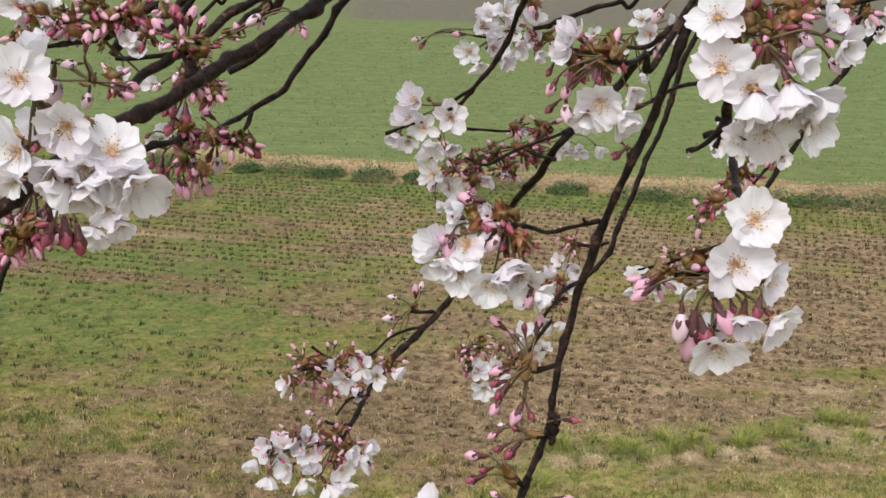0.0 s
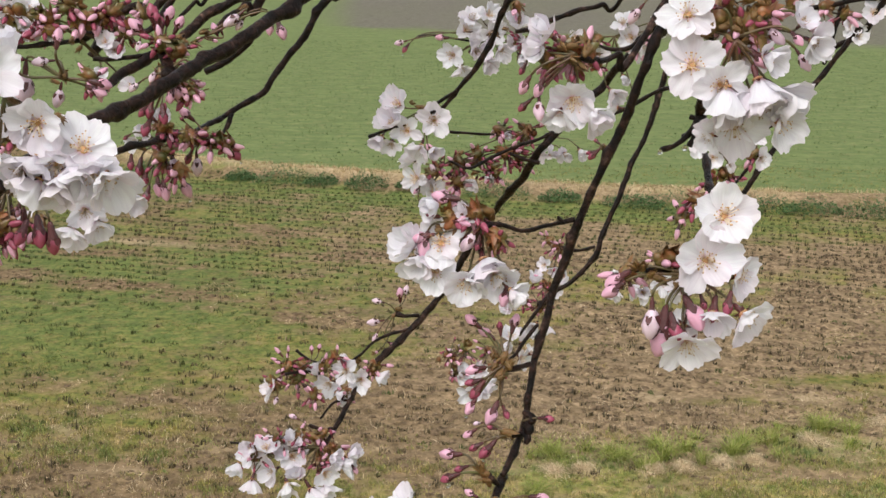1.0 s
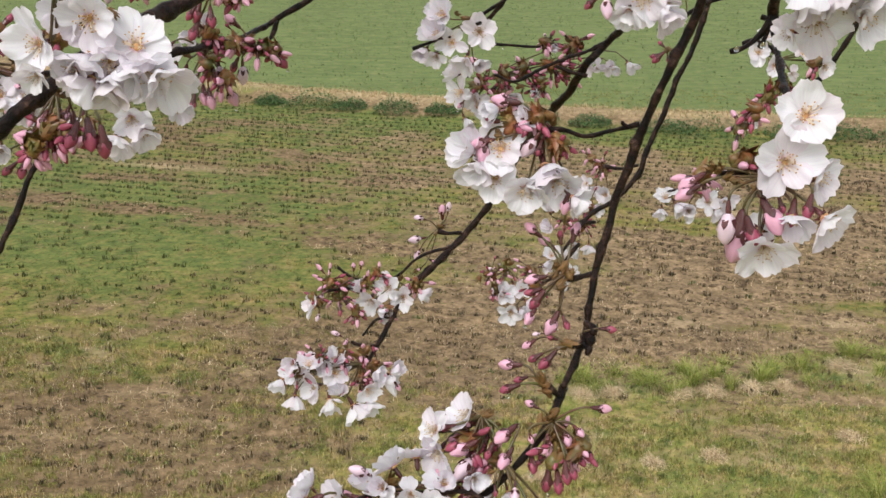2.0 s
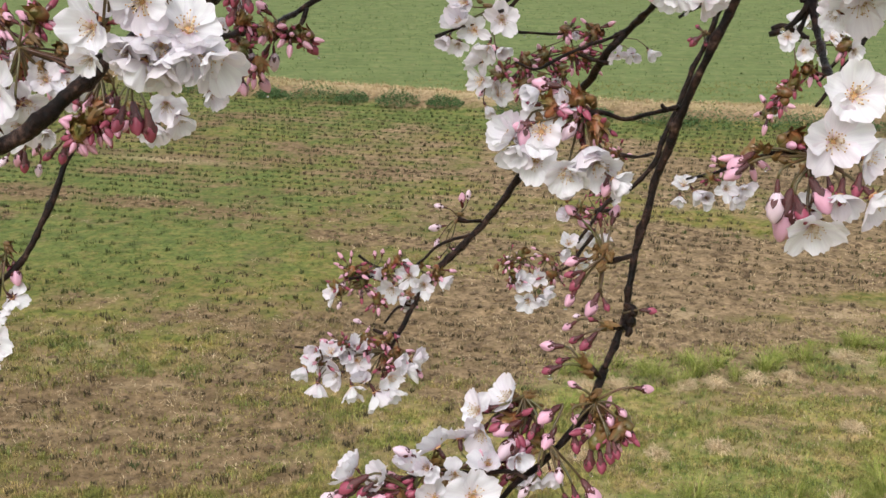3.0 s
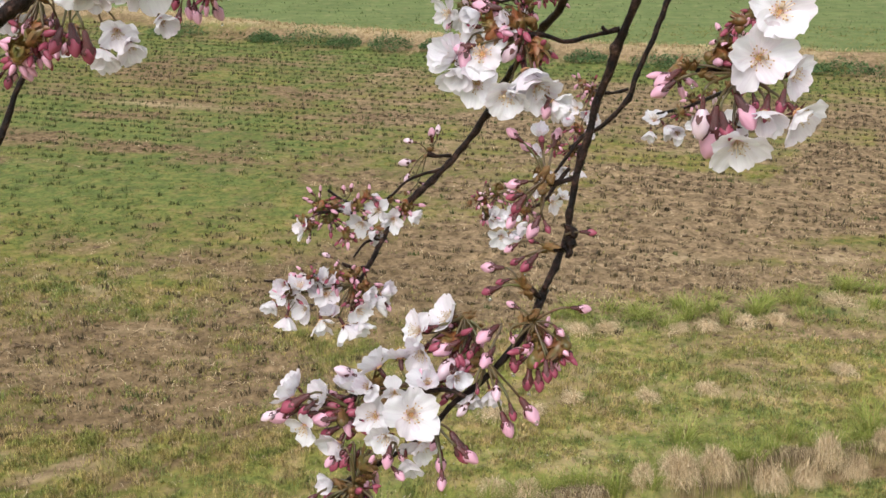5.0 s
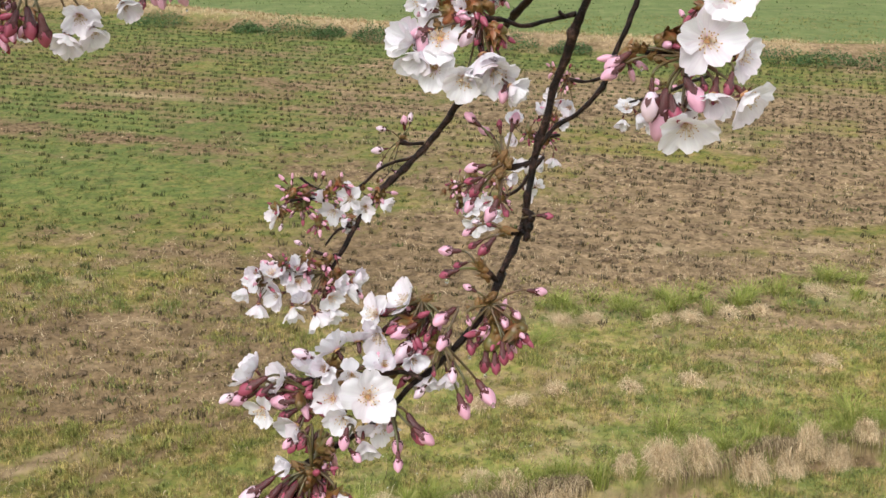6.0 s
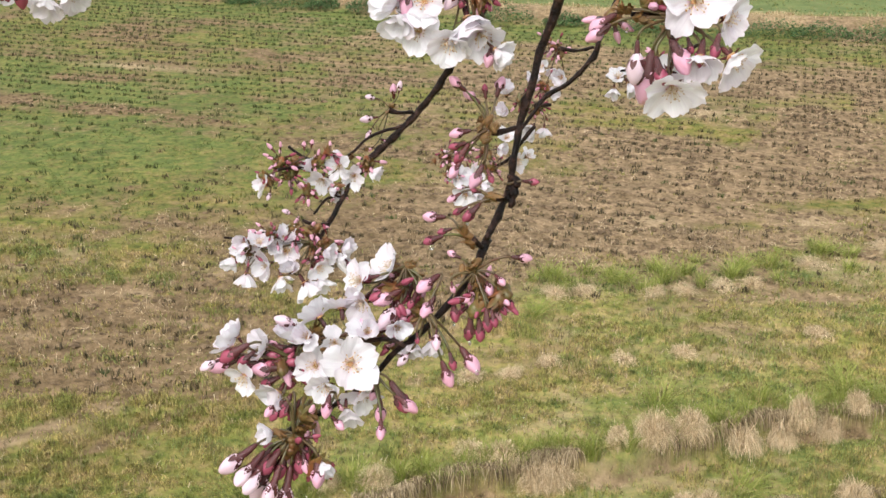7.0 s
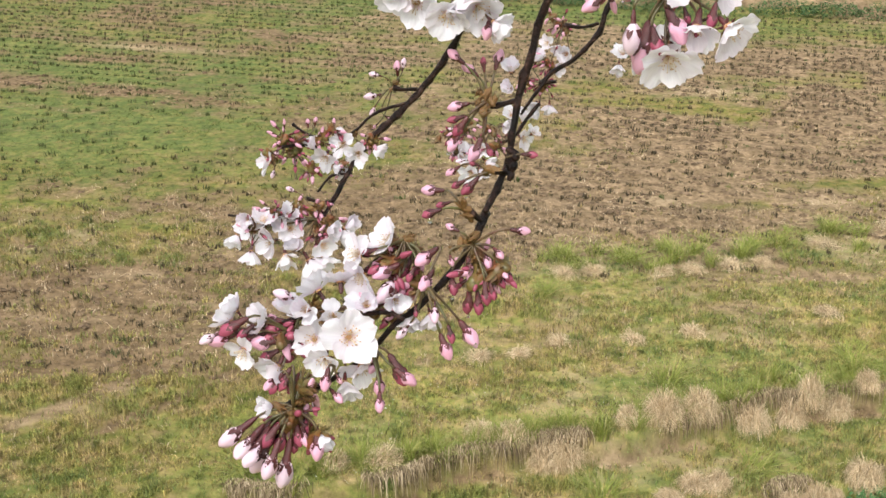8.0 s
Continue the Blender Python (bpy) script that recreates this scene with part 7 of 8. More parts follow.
cluster((0.1192, 1.8415, 5.8519),
    blooms=[(0.0533, 1.8398, 5.8341, -0.0863, -0.9746, 0.2066, 0.0458, 0.8500),
            (0.0841, 1.8406, 5.8416, 0.1275, -0.9429, 0.3076, 0.0318, 0.7000),
            (0.0668, 1.8298, 5.8077, 0.0190, -0.9701, -0.2418, 0.0418, 0.8000),
            (0.1294, 1.8543, 5.8943, 0.1227, -0.8541, 0.5055, 0.0418, 0.8000),
            (0.0931, 1.8337, 5.8235, 0.1301, -0.9805, -0.1475, 0.0318, 0.7000),
            (0.1190, 1.8506, 5.8796, 0.2336, -0.9241, 0.3024, 0.0298, 0.7000),
            (0.0826, 1.8302, 5.8115, 0.2259, -0.9451, -0.2360, 0.0318, 0.7000)],
    sprays=[(0.0354, 1.8502, 5.8623, 12, 0.0355, 'wpprr', 215), (0.0618, 1.8519, 5.8713, 10, 0.0302, 'wpprr', 216), (0.0971, 1.8499, 5.8722, 9, 0.0302, 'wprr', 217), (0.0400, 1.8415, 5.8372, 8, 0.0266, 'pr', 218), (0.1061, 1.8410, 5.8473, 8, 0.0249, 'pr', 219)])
cluster((0.0562, 0.7563, 6.2301),
    scales=[(0.0554, 0.7579, 6.2345, 0.0095), (0.0540, 0.7546, 6.2249, 0.0088), (0.0583, 0.7562, 6.2301, 0.0081), (0.0504, 0.7566, 6.2299, 0.0059)],
    buds=[(0.0418, 0.7626, 6.2519, 0.0303, 0.7642, 6.2601, 'p'),
          (0.0507, 0.7688, 6.2423, 0.0404, 0.7725, 6.2502, 'p'),
          (0.0541, 0.7652, 6.2462, 0.0529, 0.7685, 6.2555, 'r'),
          (0.0608, 0.7667, 6.2470, 0.0642, 0.7737, 6.2594, 'p'),
          (0.0452, 0.7555, 6.2287, 0.0307, 0.7550, 6.2260, 'p'),
          (0.0425, 0.7545, 6.2209, 0.0308, 0.7519, 6.2175, 'r'),
          (0.0437, 0.7513, 6.2213, 0.0353, 0.7512, 6.2078, 'r'),
          (0.0389, 0.7512, 6.2097, 0.0309, 0.7442, 6.2008, 'p'),
          (0.0527, 0.7492, 6.2084, 0.0454, 0.7428, 6.1938, 'p'),
          (0.0551, 0.7509, 6.2046, 0.0592, 0.7444, 6.1971, 'r')])
cluster((0.0595, 0.7354, 6.1908),
    scales=[(0.0581, 0.7359, 6.1918, 0.0095)],
    buds=[(0.0390, 0.7435, 6.1911, 0.0304, 0.7424, 6.1848, 'p'),
          (0.0431, 0.7356, 6.1851, 0.0339, 0.7358, 6.1788, 'r'),
          (0.0508, 0.7323, 6.1882, 0.0403, 0.7262, 6.1776, 'r'),
          (0.0433, 0.7449, 6.1945, 0.0360, 0.7432, 6.1943, 'w'),
          (0.0517, 0.7334, 6.1947, 0.0445, 0.7321, 6.1970, 'r')])
cluster((0.0423, 0.7128, 6.1738),
    scales=[(0.0423, 0.7130, 6.1744, 0.0100), (0.0440, 0.7109, 6.1701, 0.0072)],
    buds=[(0.0296, 0.7184, 6.1840, 0.0149, 0.7227, 6.1816, 'p'),
          (0.0334, 0.7197, 6.1759, 0.0241, 0.7158, 6.1737, 'r'),
          (0.0281, 0.7095, 6.1751, 0.0156, 0.7122, 6.1692, 'r')])
cluster((0.0674, 0.7380, 6.1987),
    buds=[(0.0766, 0.7345, 6.2022, 0.0872, 0.7302, 6.2037, 'r')])
cluster((0.0514, 0.6903, 6.1422),
    sprays=[(0.0514, 0.6905, 6.1428, 10, 0.0172, 'rrp', 239), (0.0617, 0.6913, 6.1455, 7, 0.0138, 'rrp', 240)])
cluster((-0.0038, 0.6956, 6.1432),
    sprays=[(-0.0038, 0.6959, 6.1438, 9, 0.0166, 'rrp', 241), (-0.0682, 0.6709, 6.1043, 7, 0.0145, 'r', 242), (-0.0208, 0.6823, 6.1165, 6, 0.0111, 'rrp', 243), (0.0135, 0.6920, 6.1336, 6, 0.0125, 'rrp', 244)])
cluster((-0.0600, 0.6588, 6.0631),
    sprays=[(-0.0616, 0.6564, 6.0593, 9, 0.0161, 'rrr', 245), (-0.0534, 0.6654, 6.0731, 8, 0.0133, 'rrp', 246), (-0.0471, 0.6525, 6.0498, 7, 0.0119, 'r', 247)])
cluster((-0.0350, 0.6870, 6.1173),
    sprays=[(-0.0487, 0.6857, 6.1178, 6, 0.0105, 'rrp', 248), (-0.0160, 0.6883, 6.1168, 5, 0.0105, 'rrp', 249), (-0.0003, 0.6879, 6.1140, 6, 0.0105, 'r', 250)])
cluster((-0.0335, 0.6717, 6.1246),
    scales=[(-0.0200, 0.6715, 6.1218, 0.0055), (-0.0030, 0.6724, 6.1214, 0.0055), (-0.0469, 0.6693, 6.1226, 0.0048)],
    blooms=[(-0.0173, 0.6740, 6.1266, 0.1115, -0.6470, 0.7543, 0.0252, 0.6000),
            (0.0003, 0.6761, 6.1287, 0.3717, -0.9283, -0.0055, 0.0211, 0.5500),
            (-0.0536, 0.6698, 6.1253, -0.3401, -0.7543, 0.5615, 0.0238, 0.6000),
            (-0.0368, 0.6696, 6.1210, 0.0053, -0.9983, 0.0580, 0.0225, 0.7000)])
cluster((0.0471, 0.6922, 6.1592),
    scales=[(0.0477, 0.6940, 6.1636, 0.0089), (0.0392, 0.6926, 6.1597, 0.0075), (0.0485, 0.6891, 6.1520, 0.0068), (0.0341, 0.6913, 6.1565, 0.0048)],
    buds=[(0.0685, 0.6889, 6.1699, 0.0814, 0.6889, 6.1685, 'p'),
          (0.0587, 0.6902, 6.1579, 0.0654, 0.6842, 6.1531, 'p'),
          (0.0533, 0.6935, 6.1550, 0.0574, 0.6867, 6.1449, 'p'),
          (0.0441, 0.6917, 6.1520, 0.0456, 0.6852, 6.1369, 'p'),
          (0.0328, 0.6859, 6.1551, 0.0342, 0.6827, 6.1483, 'p'),
          (0.0342, 0.6865, 6.1419, 0.0350, 0.6771, 6.1315, 'r'),
          (0.0449, 0.6861, 6.1327, 0.0444, 0.6836, 6.1160, 'r'),
          (0.0497, 0.6831, 6.1322, 0.0510, 0.6730, 6.1208, 'r'),
          (0.0538, 0.6773, 6.1412, 0.0547, 0.6728, 6.1269, 'r'),
          (0.0566, 0.6787, 6.1399, 0.0599, 0.6711, 6.1315, 'r'),
          (0.0628, 0.6865, 6.1476, 0.0709, 0.6843, 6.1367, 'r'),
          (0.0610, 0.6881, 6.1417, 0.0658, 0.6832, 6.1334, 'r'),
          (0.0555, 0.6907, 6.1457, 0.0590, 0.6877, 6.1381, 'r')])
cluster((0.0471, 0.6922, 6.1592),
    buds=[(0.0388, 0.6922, 6.1672, 0.0300, 0.6954, 6.1699, 'p'),
          (0.0411, 0.6887, 6.1428, 0.0394, 0.6860, 6.1365, 'r')])
cluster((0.0180, 0.6784, 6.1397),
    scales=[(0.0224, 0.6745, 6.1311, 0.0048), (0.0105, 0.6754, 6.1336, 0.0041)],
    buds=[(0.0242, 0.6666, 6.1330, 0.0237, 0.6570, 6.1224, 'w'),
          (0.0233, 0.6835, 6.1465, 0.0153, 0.6743, 6.1353, 'p'),
          (0.0259, 0.6898, 6.1578, 0.0118, 0.6812, 6.1496, 'p'),
          (0.0124, 0.6673, 6.1300, 0.0135, 0.6630, 6.1239, 'r'),
          (0.0095, 0.6722, 6.1156, 0.0014, 0.6690, 6.1057, 'w'),
          (0.0273, 0.6631, 6.1134, 0.0332, 0.6572, 6.0983, 'p'),
          (0.0385, 0.6745, 6.1169, 0.0504, 0.6642, 6.1047, 'p'),
          (0.0320, 0.6615, 6.1199, 0.0351, 0.6534, 6.1116, 'r')])
cluster((0.0051, 0.7021, 6.1578),
    scales=[(0.0071, 0.7022, 6.1578, 0.0083), (-0.0011, 0.7018, 6.1575, 0.0062), (0.0151, 0.7003, 6.1526, 0.0042)],
    blooms=[(-0.0046, 0.7010, 6.1560, -0.7300, -0.2600, 0.6320, 0.0330, 0.8500),
            (-0.0238, 0.6972, 6.1499, -0.7727, -0.5228, 0.3600, 0.0318, 0.8000),
            (-0.0210, 0.6919, 6.1372, -0.4497, -0.7925, -0.4119, 0.0305, 0.7000),
            (0.0085, 0.6831, 6.1148, 0.1231, -0.6808, -0.7221, 0.0222, 0.5000),
            (0.0213, 0.6833, 6.1148, 0.2250, -0.7390, -0.6350, 0.0180, 0.5000)],
    buds=[(0.0064, 0.7016, 6.1520, -0.0038, 0.6950, 6.1435, 'r'),
          (0.0116, 0.7026, 6.1478, 0.0003, 0.6957, 6.1349, 'r'),
          (-0.0000, 0.7069, 6.1498, -0.0121, 0.7075, 6.1410, 'p'),
          (0.0152, 0.6957, 6.1489, 0.0101, 0.6904, 6.1373, 'r'),
          (-0.0033, 0.6974, 6.1310, -0.0101, 0.6918, 6.1251, 'p'),
          (0.0038, 0.6983, 6.1489, -0.0059, 0.6948, 6.1398, 'r'),
          (-0.0029, 0.6927, 6.1467, -0.0163, 0.6852, 6.1417, 'r'),
          (0.0027, 0.6904, 6.1470, -0.0137, 0.6852, 6.1387, 'p'),
          (0.0032, 0.6922, 6.1391, -0.0124, 0.6824, 6.1246, 'w'),
          (0.0006, 0.6873, 6.1311, -0.0042, 0.6814, 6.1163, 'p'),
          (-0.0104, 0.6935, 6.1553, -0.0208, 0.6942, 6.1520, 'r'),
          (0.0119, 0.6896, 6.1459, 0.0069, 0.6835, 6.1374, 'r')])
cluster((-0.0212, 0.6889, 6.1188),
    scales=[(-0.0170, 0.6897, 6.1199, 0.0077), (-0.0229, 0.6898, 6.1210, 0.0049)],
    blooms=[(-0.0488, 0.6910, 6.1290, -0.6020, 0.3409, 0.7220, 0.0334, 0.8000),
            (-0.0344, 0.6946, 6.1336, -0.1258, 0.6105, 0.7819, 0.0321, 0.8500)])
cluster((-0.0306, 0.6562, 6.1220),
    scales=[(-0.0428, 0.6556, 6.1234, 0.0047), (-0.0223, 0.6568, 6.1218, 0.0040)],
    blooms=[(-0.0262, 0.6533, 6.1154, 0.2540, -0.8217, 0.5102, 0.0402, 0.9000),
            (-0.0491, 0.6688, 6.1062, -0.3118, -0.8311, 0.4604, 0.0281, 0.8000),
            (-0.0422, 0.6638, 6.0951, -0.0993, -0.9821, -0.1601, 0.0295, 0.8000),
            (-0.0201, 0.6629, 6.0895, 0.2332, -0.8275, -0.5108, 0.0274, 0.7000),
            (-0.0301, 0.6573, 6.0809, 0.0070, -0.7585, -0.6517, 0.0248, 0.6000)])
cluster((-0.0615, 0.6780, 6.1053),
    scales=[(-0.0554, 0.6817, 6.1112, 0.0049), (-0.0620, 0.6725, 6.0946, 0.0049)],
    blooms=[(-0.0799, 0.6794, 6.1137, -0.6920, -0.5388, 0.4805, 0.0300, 0.7500),
            (-0.1010, 0.6763, 6.1151, -0.6056, 0.2636, 0.7509, 0.0270, 0.7500),
            (-0.0923, 0.6690, 6.0974, -0.3920, -0.8114, -0.4330, 0.0272, 0.8000),
            (-0.0640, 0.6835, 6.1172, -0.4266, -0.2503, 0.8691, 0.0258, 0.6000),
            (-0.0720, 0.6669, 6.0870, -0.4588, -0.6390, -0.6173, 0.0293, 0.7000),
            (-0.0974, 0.6798, 6.1210, -0.5523, -0.0094, 0.8336, 0.0188, 0.5000)],
    buds=[(-0.0532, 0.6758, 6.1084, -0.0662, 0.6688, 6.1061, 'r'),
          (-0.0557, 0.6801, 6.1004, -0.0687, 0.6716, 6.0962, 'r'),
          (-0.0591, 0.6782, 6.0975, -0.0675, 0.6726, 6.0879, 'r'),
          (-0.0791, 0.6762, 6.1061, -0.0929, 0.6739, 6.1010, 'r'),
          (-0.0685, 0.6738, 6.1074, -0.0799, 0.6686, 6.1053, 'r'),
          (-0.0642, 0.6810, 6.1057, -0.0789, 0.6759, 6.1101, 'r'),
          (-0.0588, 0.6852, 6.1240, -0.0740, 0.6833, 6.1317, 'w'),
          (-0.0654, 0.6834, 6.1103, -0.0843, 0.6850, 6.1102, 'p'),
          (-0.0884, 0.6735, 6.1180, -0.1066, 0.6684, 6.1090, 'r'),
          (-0.1047, 0.6699, 6.1098, -0.1180, 0.6659, 6.1045, 'w'),
          (-0.0958, 0.6770, 6.1063, -0.1131, 0.6681, 6.1019, 'p'),
          (-0.0686, 0.6687, 6.1050, -0.0882, 0.6705, 6.1009, 'p'),
          (-0.0696, 0.6737, 6.0966, -0.0833, 0.6707, 6.0907, 'r')])
cluster((-0.0615, 0.6780, 6.1053),
    buds=[(-0.0711, 0.6643, 6.0845, -0.0786, 0.6568, 6.0770, 'p'),
          (-0.0852, 0.6733, 6.1133, -0.0950, 0.6676, 6.1065, 'r'),
          (-0.0557, 0.6846, 6.1137, -0.0690, 0.6793, 6.1104, 'r')])
cluster((-0.0614, 0.6565, 6.0655),
    scales=[(-0.0708, 0.6558, 6.0667, 0.0084), (-0.0573, 0.6583, 6.0677, 0.0070), (-0.0633, 0.6539, 6.0615, 0.0091), (-0.0520, 0.6599, 6.0692, 0.0063), (-0.0497, 0.6631, 6.0744, 0.0056)],
    blooms=[(-0.0447, 0.6495, 6.0501, 0.4875, -0.5454, -0.6818, 0.0202, 0.4000),
            (-0.0755, 0.6552, 6.0670, -0.7405, -0.6720, 0.0081, 0.0174, 0.5000)],
    buds=[(-0.0686, 0.6571, 6.0580, -0.0787, 0.6506, 6.0467, 'r'),
          (-0.0691, 0.6478, 6.0596, -0.0802, 0.6419, 6.0466, 'r'),
          (-0.0669, 0.6565, 6.0564, -0.0713, 0.6449, 6.0408, 'r'),
          (-0.0602, 0.6575, 6.0559, -0.0576, 0.6461, 6.0441, 'r'),
          (-0.0553, 0.6621, 6.0592, -0.0521, 0.6532, 6.0478, 'r'),
          (-0.0634, 0.6671, 6.0877, -0.0706, 0.6575, 6.0766, 'r'),
          (-0.0587, 0.6698, 6.0824, -0.0657, 0.6655, 6.0702, 'r'),
          (-0.0538, 0.6713, 6.0797, -0.0597, 0.6670, 6.0675, 'r'),
          (-0.0750, 0.6533, 6.0582, -0.0867, 0.6482, 6.0450, 'r'),
          (-0.0829, 0.6503, 6.0627, -0.1044, 0.6373, 6.0500, 'q'),
          (-0.0784, 0.6486, 6.0591, -0.0941, 0.6303, 6.0451, 'q'),
          (-0.0753, 0.6499, 6.0563, -0.0902, 0.6293, 6.0410, 'q'),
          (-0.0720, 0.6491, 6.0529, -0.0866, 0.6412, 6.0278, 'q')])
cluster((-0.0614, 0.6565, 6.0655),
    buds=[(-0.0686, 0.6435, 6.0524, -0.0768, 0.6310, 6.0305, 'q'),
          (-0.0634, 0.6505, 6.0481, -0.0683, 0.6399, 6.0191, 'q'),
          (-0.0565, 0.6550, 6.0546, -0.0539, 0.6465, 6.0439, 'p'),
          (-0.0472, 0.6488, 6.0544, -0.0459, 0.6401, 6.0380, 'p'),
          (-0.0618, 0.6542, 6.0487, -0.0613, 0.6516, 6.0362, 'r'),
          (-0.0680, 0.6627, 6.0862, -0.0748, 0.6573, 6.0736, 'r'),
          (-0.0642, 0.6589, 6.0844, -0.0677, 0.6571, 6.0777, 'r')])
cluster((-0.0355, 0.6536, 6.0960),
    buds=[(-0.0383, 0.6480, 6.0982, -0.0412, 0.6399, 6.0860, 'p'),
          (-0.0339, 0.6460, 6.0948, -0.0310, 0.6453, 6.0883, 'p'),
          (-0.0380, 0.6472, 6.0842, -0.0299, 0.6404, 6.0782, 'p')])
cluster((-0.0142, 0.6569, 6.1095),
    scales=[(-0.0132, 0.6572, 6.1101, 0.0047)],
    buds=[(-0.0130, 0.6623, 6.1030, -0.0140, 0.6606, 6.0947, 'p'),
          (-0.0101, 0.6584, 6.0997, -0.0147, 0.6535, 6.0908, 'p'),
          (-0.0092, 0.6528, 6.0935, -0.0083, 0.6449, 6.0803, 'p'),
          (-0.0080, 0.6405, 6.0866, -0.0077, 0.6319, 6.0764, 'p'),
          (-0.0030, 0.6531, 6.1048, 0.0085, 0.6457, 6.0877, 'r'),
          (0.0005, 0.6463, 6.0986, 0.0136, 0.6419, 6.0898, 'p')])
cluster((-0.0885, 1.5341, 5.9564),
    scales=[(-0.0900, 1.5355, 5.9605, 0.0089), (-0.0680, 1.5400, 5.9701, 0.0059)],
    blooms=[(-0.1045, 1.5312, 5.9510, -0.0022, -0.8973, 0.4413, 0.0432, 0.9000),
            (-0.1262, 1.5236, 5.9347, -0.2998, -0.9362, -0.1833, 0.0432, 0.8500),
            (-0.0852, 1.5278, 5.9384, 0.3048, -0.9502, -0.0655, 0.0399, 0.8500),
            (-0.1142, 1.5199, 5.9222, -0.0996, -0.8137, -0.5727, 0.0366, 0.7000),
            (-0.0632, 1.5303, 5.9424, 0.6703, -0.7265, -0.1513, 0.0349, 0.6000),
            (-0.1411, 1.5267, 5.9467, -0.6907, -0.6121, 0.3850, 0.0333, 0.6000)],
    sprays=[(-0.0678, 1.5351, 5.9562, 9, 0.0193, 'pr', 331), (-0.1442, 1.5175, 5.9228, 8, 0.0193, 'pr', 332), (-0.1158, 1.5360, 5.9670, 7, 0.0163, 'r', 333), (-0.1339, 1.5298, 5.9535, 9, 0.0208, 'pr', 334), (-0.1632, 1.5284, 5.9575, 8, 0.0193, 'r', 335), (-0.1040, 1.5206, 5.9221, 7, 0.0178, 'p', 336)])
cluster((-0.0419, 1.6059, 6.0082),
    scales=[(-0.0389, 1.6070, 6.0119, 0.0107), (-0.0441, 1.6042, 6.0031, 0.0077)],
    buds=[(-0.0556, 1.6034, 6.0207, -0.0741, 1.6078, 6.0240, 'w'),
          (-0.0360, 1.6103, 6.0189, -0.0369, 1.6107, 6.0410, 'p'),
          (-0.0298, 1.6062, 6.0266, -0.0262, 1.6130, 6.0437, 'w'),
          (-0.0573, 1.6092, 5.9950, -0.0815, 1.6029, 5.9911, 'w'),
          (-0.0647, 1.6040, 5.9821, -0.0736, 1.5961, 5.9685, 'w'),
          (-0.0538, 1.5981, 5.9681, -0.0414, 1.5922, 5.9629, 'p'),
          (-0.0627, 1.5917, 5.9589, -0.0701, 1.5867, 5.9541, 'p')])
cluster((-0.1764, 1.5139, 5.9509),
    scales=[(-0.1728, 1.5155, 5.9543, 0.0074), (-0.1837, 1.5143, 5.9546, 0.0059)],
    blooms=[(-0.1997, 1.5044, 5.9333, -0.4432, -0.8900, 0.1072, 0.0364, 0.7000)],
    buds=[(-0.1856, 1.5177, 5.9518, -0.1900, 1.5093, 5.9370, 'w'),
          (-0.1905, 1.5060, 5.9266, -0.1936, 1.4991, 5.9137, 'w'),
          (-0.1472, 1.5173, 5.9755, -0.1475, 1.5221, 5.9869, 'p'),
          (-0.1390, 1.5232, 5.9766, -0.1375, 1.5252, 5.9883, 'p')],
    sprays=[(-0.1781, 1.5174, 5.9612, 12, 0.0236, 'pr', 348), (-0.1654, 1.5125, 5.9438, 9, 0.0221, 'pr', 349), (-0.1942, 1.5094, 5.9446, 6, 0.0177, 'r', 350)])
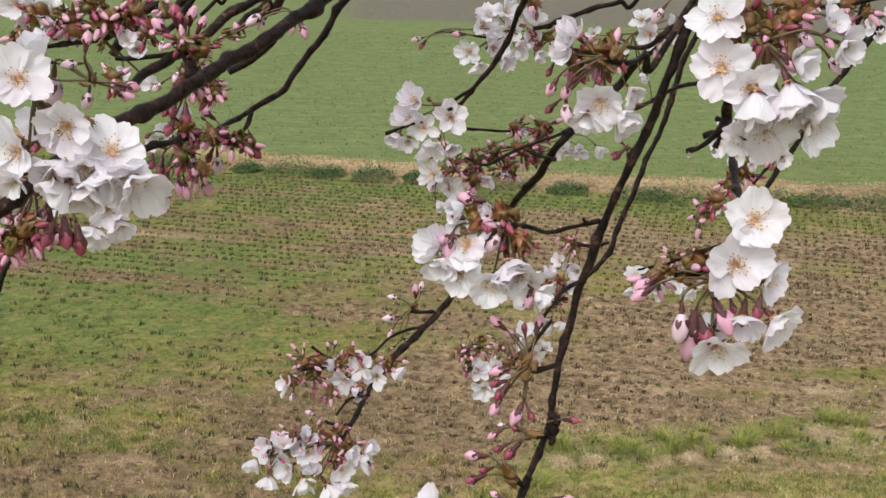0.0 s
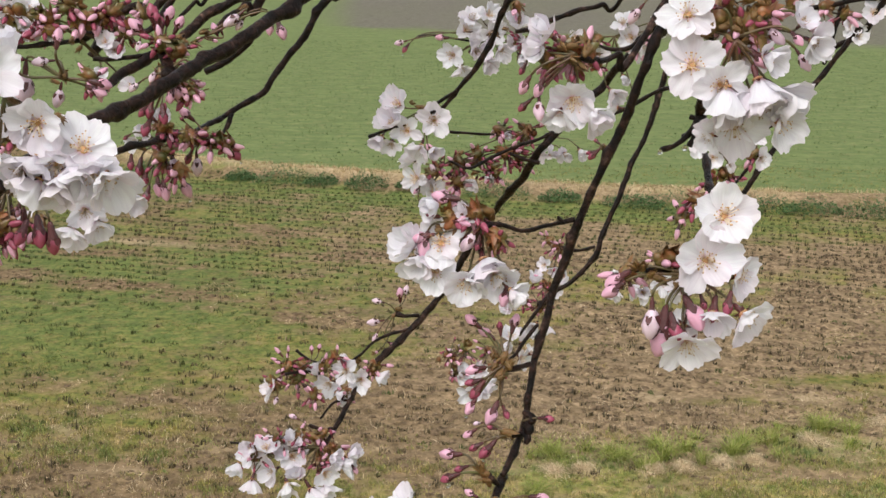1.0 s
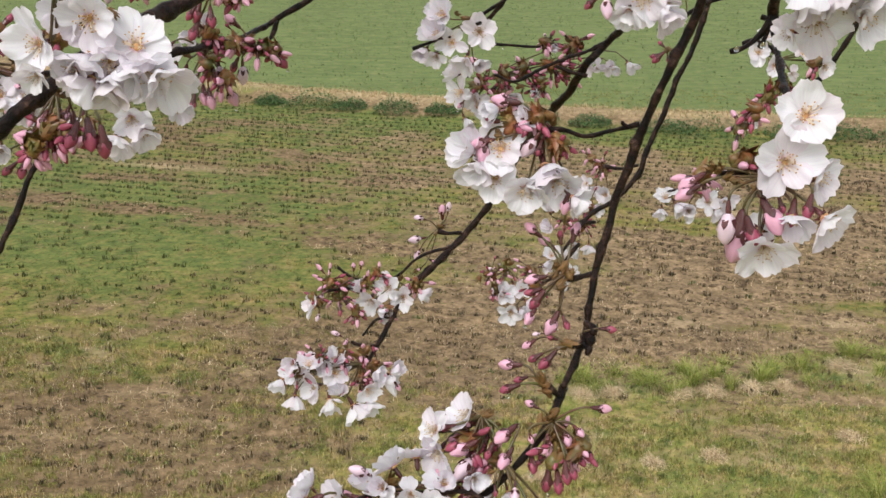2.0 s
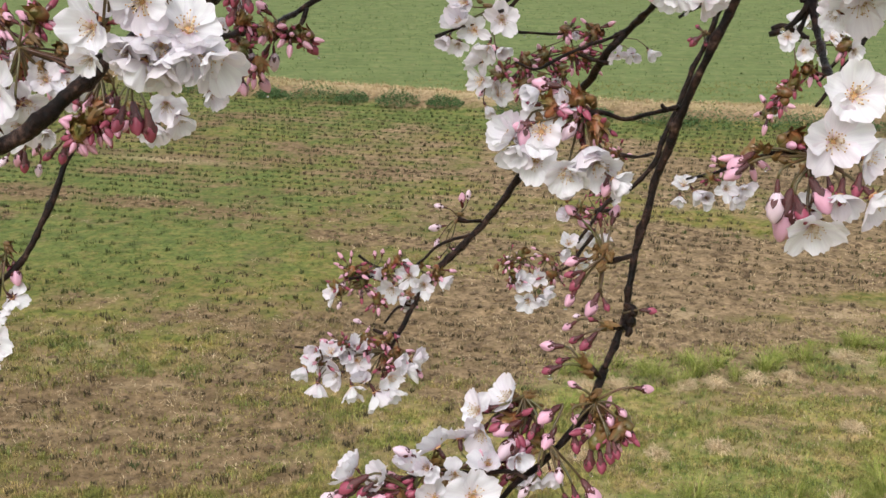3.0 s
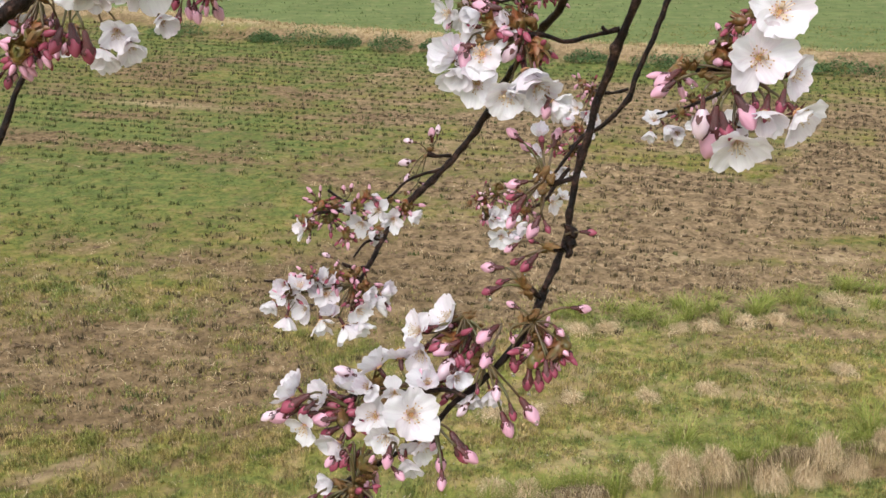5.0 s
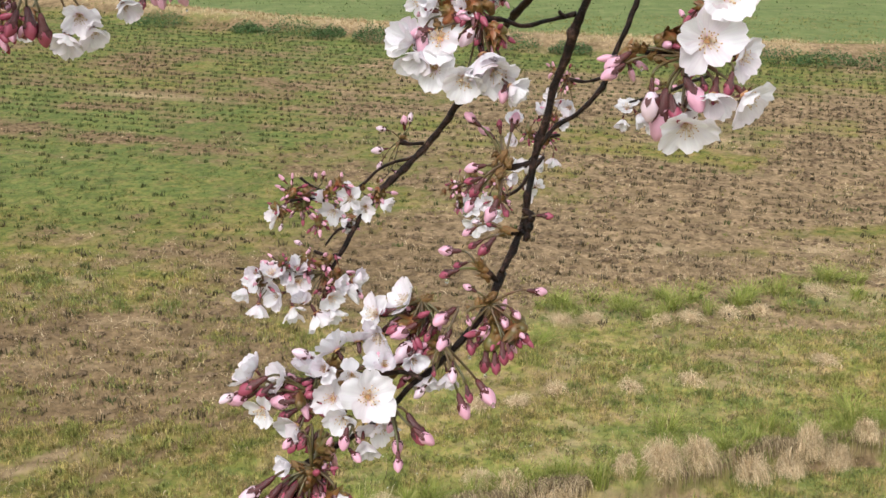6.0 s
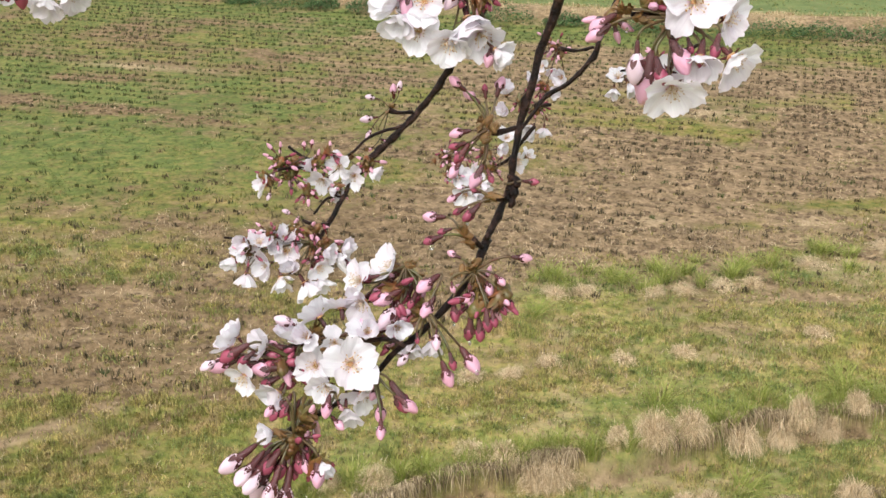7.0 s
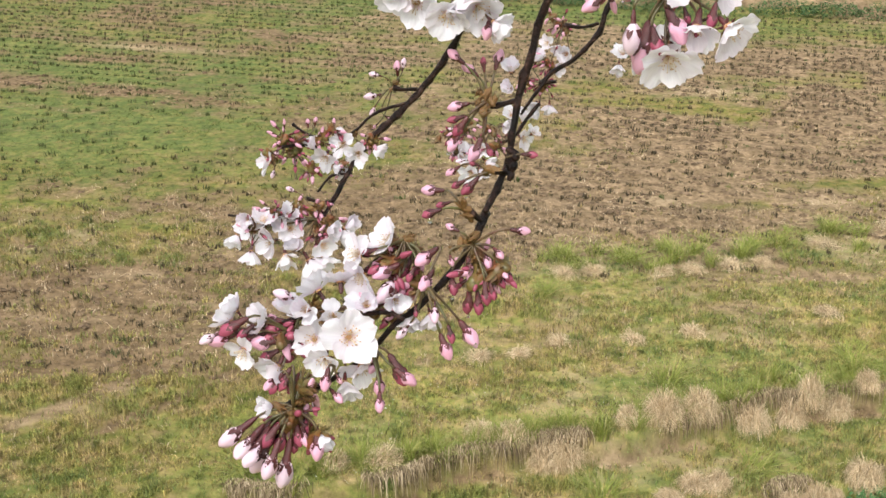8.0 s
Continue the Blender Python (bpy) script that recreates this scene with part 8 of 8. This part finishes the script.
cluster((-0.1333, 1.4464, 5.8784),
    scales=[(-0.1347, 1.4463, 5.8784, 0.0086), (-0.1487, 1.4437, 5.8755, 0.0072), (-0.1207, 1.4474, 5.8781, 0.0072)],
    blooms=[(-0.1653, 1.4393, 5.8696, -0.1102, -0.8874, 0.4475, 0.0451, 0.9000),
            (-0.2181, 1.4343, 5.8742, -0.5282, -0.7925, 0.3049, 0.0387, 0.8000),
            (-0.2314, 1.4269, 5.8622, -0.5224, -0.8206, -0.2319, 0.0339, 0.7000),
            (-0.2128, 1.4208, 5.8424, -0.2051, -0.8767, -0.4352, 0.0339, 0.7000),
            (-0.1898, 1.4294, 5.8540, -0.2029, -0.9765, -0.0727, 0.0419, 0.8000),
            (-0.1712, 1.4239, 5.8369, 0.0071, -0.8965, -0.4431, 0.0419, 0.8000),
            (-0.1403, 1.4239, 5.8297, 0.0089, -0.7642, -0.6449, 0.0467, 0.7000),
            (-0.1223, 1.4271, 5.8330, 0.3406, -0.8098, -0.4778, 0.0387, 0.7000),
            (-0.1019, 1.4400, 5.8579, 0.6703, -0.7265, -0.1513, 0.0387, 0.6000),
            (-0.1801, 1.4406, 5.8765, -0.0054, -0.7188, 0.6952, 0.0339, 0.7000),
            (-0.2003, 1.4382, 5.8773, -0.2581, -0.7680, 0.5861, 0.0339, 0.7000),
            (-0.1583, 1.4301, 5.8472, 0.1159, -0.9708, -0.2099, 0.0355, 0.8000)],
    buds=[(-0.1953, 1.4397, 5.8881, -0.2106, 1.4348, 5.8975, 'p'),
          (-0.1567, 1.4582, 5.9097, -0.1714, 1.4633, 5.9150, 'w'),
          (-0.0918, 1.4375, 5.8599, -0.0830, 1.4325, 5.8493, 'p'),
          (-0.2105, 1.4262, 5.8522, -0.2159, 1.4230, 5.8422, 'r')],
    sprays=[(-0.1351, 1.4526, 5.8932, 12, 0.0230, 'pr', 355), (-0.1122, 1.4480, 5.8779, 7, 0.0216, 'pr', 356), (-0.1562, 1.4512, 5.8951, 9, 0.0201, 'pr', 357), (-0.1343, 1.4388, 5.8611, 7, 0.0201, 'r', 358), (-0.2111, 1.4341, 5.8714, 8, 0.0216, 'r', 359), (-0.1769, 1.4450, 5.8860, 8, 0.0187, 'pr', 360)])
cluster((-0.1339, 1.4372, 5.8823),
    blooms=[(-0.1233, 1.4248, 5.8523, 0.1159, -0.9708, -0.2099, 0.0384, 0.8000),
            (-0.0930, 1.4359, 5.8720, 0.4472, -0.8655, 0.2256, 0.0320, 0.7000),
            (-0.1161, 1.4327, 5.8686, 0.2145, -0.9132, 0.3465, 0.0320, 0.7000),
            (-0.1963, 1.4306, 5.8837, -0.2096, -0.8236, 0.5269, 0.0352, 0.8000),
            (-0.1654, 1.4362, 5.8877, 0.1063, -0.7513, 0.6514, 0.0352, 0.8000),
            (-0.2157, 1.4287, 5.8858, -0.3117, -0.8494, 0.4259, 0.0288, 0.7000)],
    sprays=[(-0.1828, 1.4359, 5.8921, 8, 0.0215, 'prr', 361), (-0.1551, 1.4404, 5.8950, 8, 0.0215, 'rrp', 362), (-0.1197, 1.4355, 5.8756, 5, 0.0186, 'rrp', 363)])
drop(-0.2473, 0.7331, 6.3046)
drop(-0.1564, 1.0493, 6.3088)
drop(-0.1986, 1.0360, 6.2780)
drop(0.0375, 1.5190, 6.2622)
drop(0.0542, 1.5186, 6.2624)
drop(-0.0169, 1.5060, 6.1882)
drop(-0.0309, 1.4914, 6.3628)
drop(0.1318, 0.6603, 6.3856)
drop(0.1446, 0.6581, 6.3880)
drop(0.1174, 0.6122, 6.3231)
drop(0.0316, 0.7442, 6.2000)
drop(0.0426, 0.7283, 6.1767)
drop(0.0205, 0.7087, 6.1678)
drop(0.0346, 0.6776, 6.1305)
drop(0.0442, 0.6727, 6.1205)
drop(0.0486, 0.6602, 6.1068)
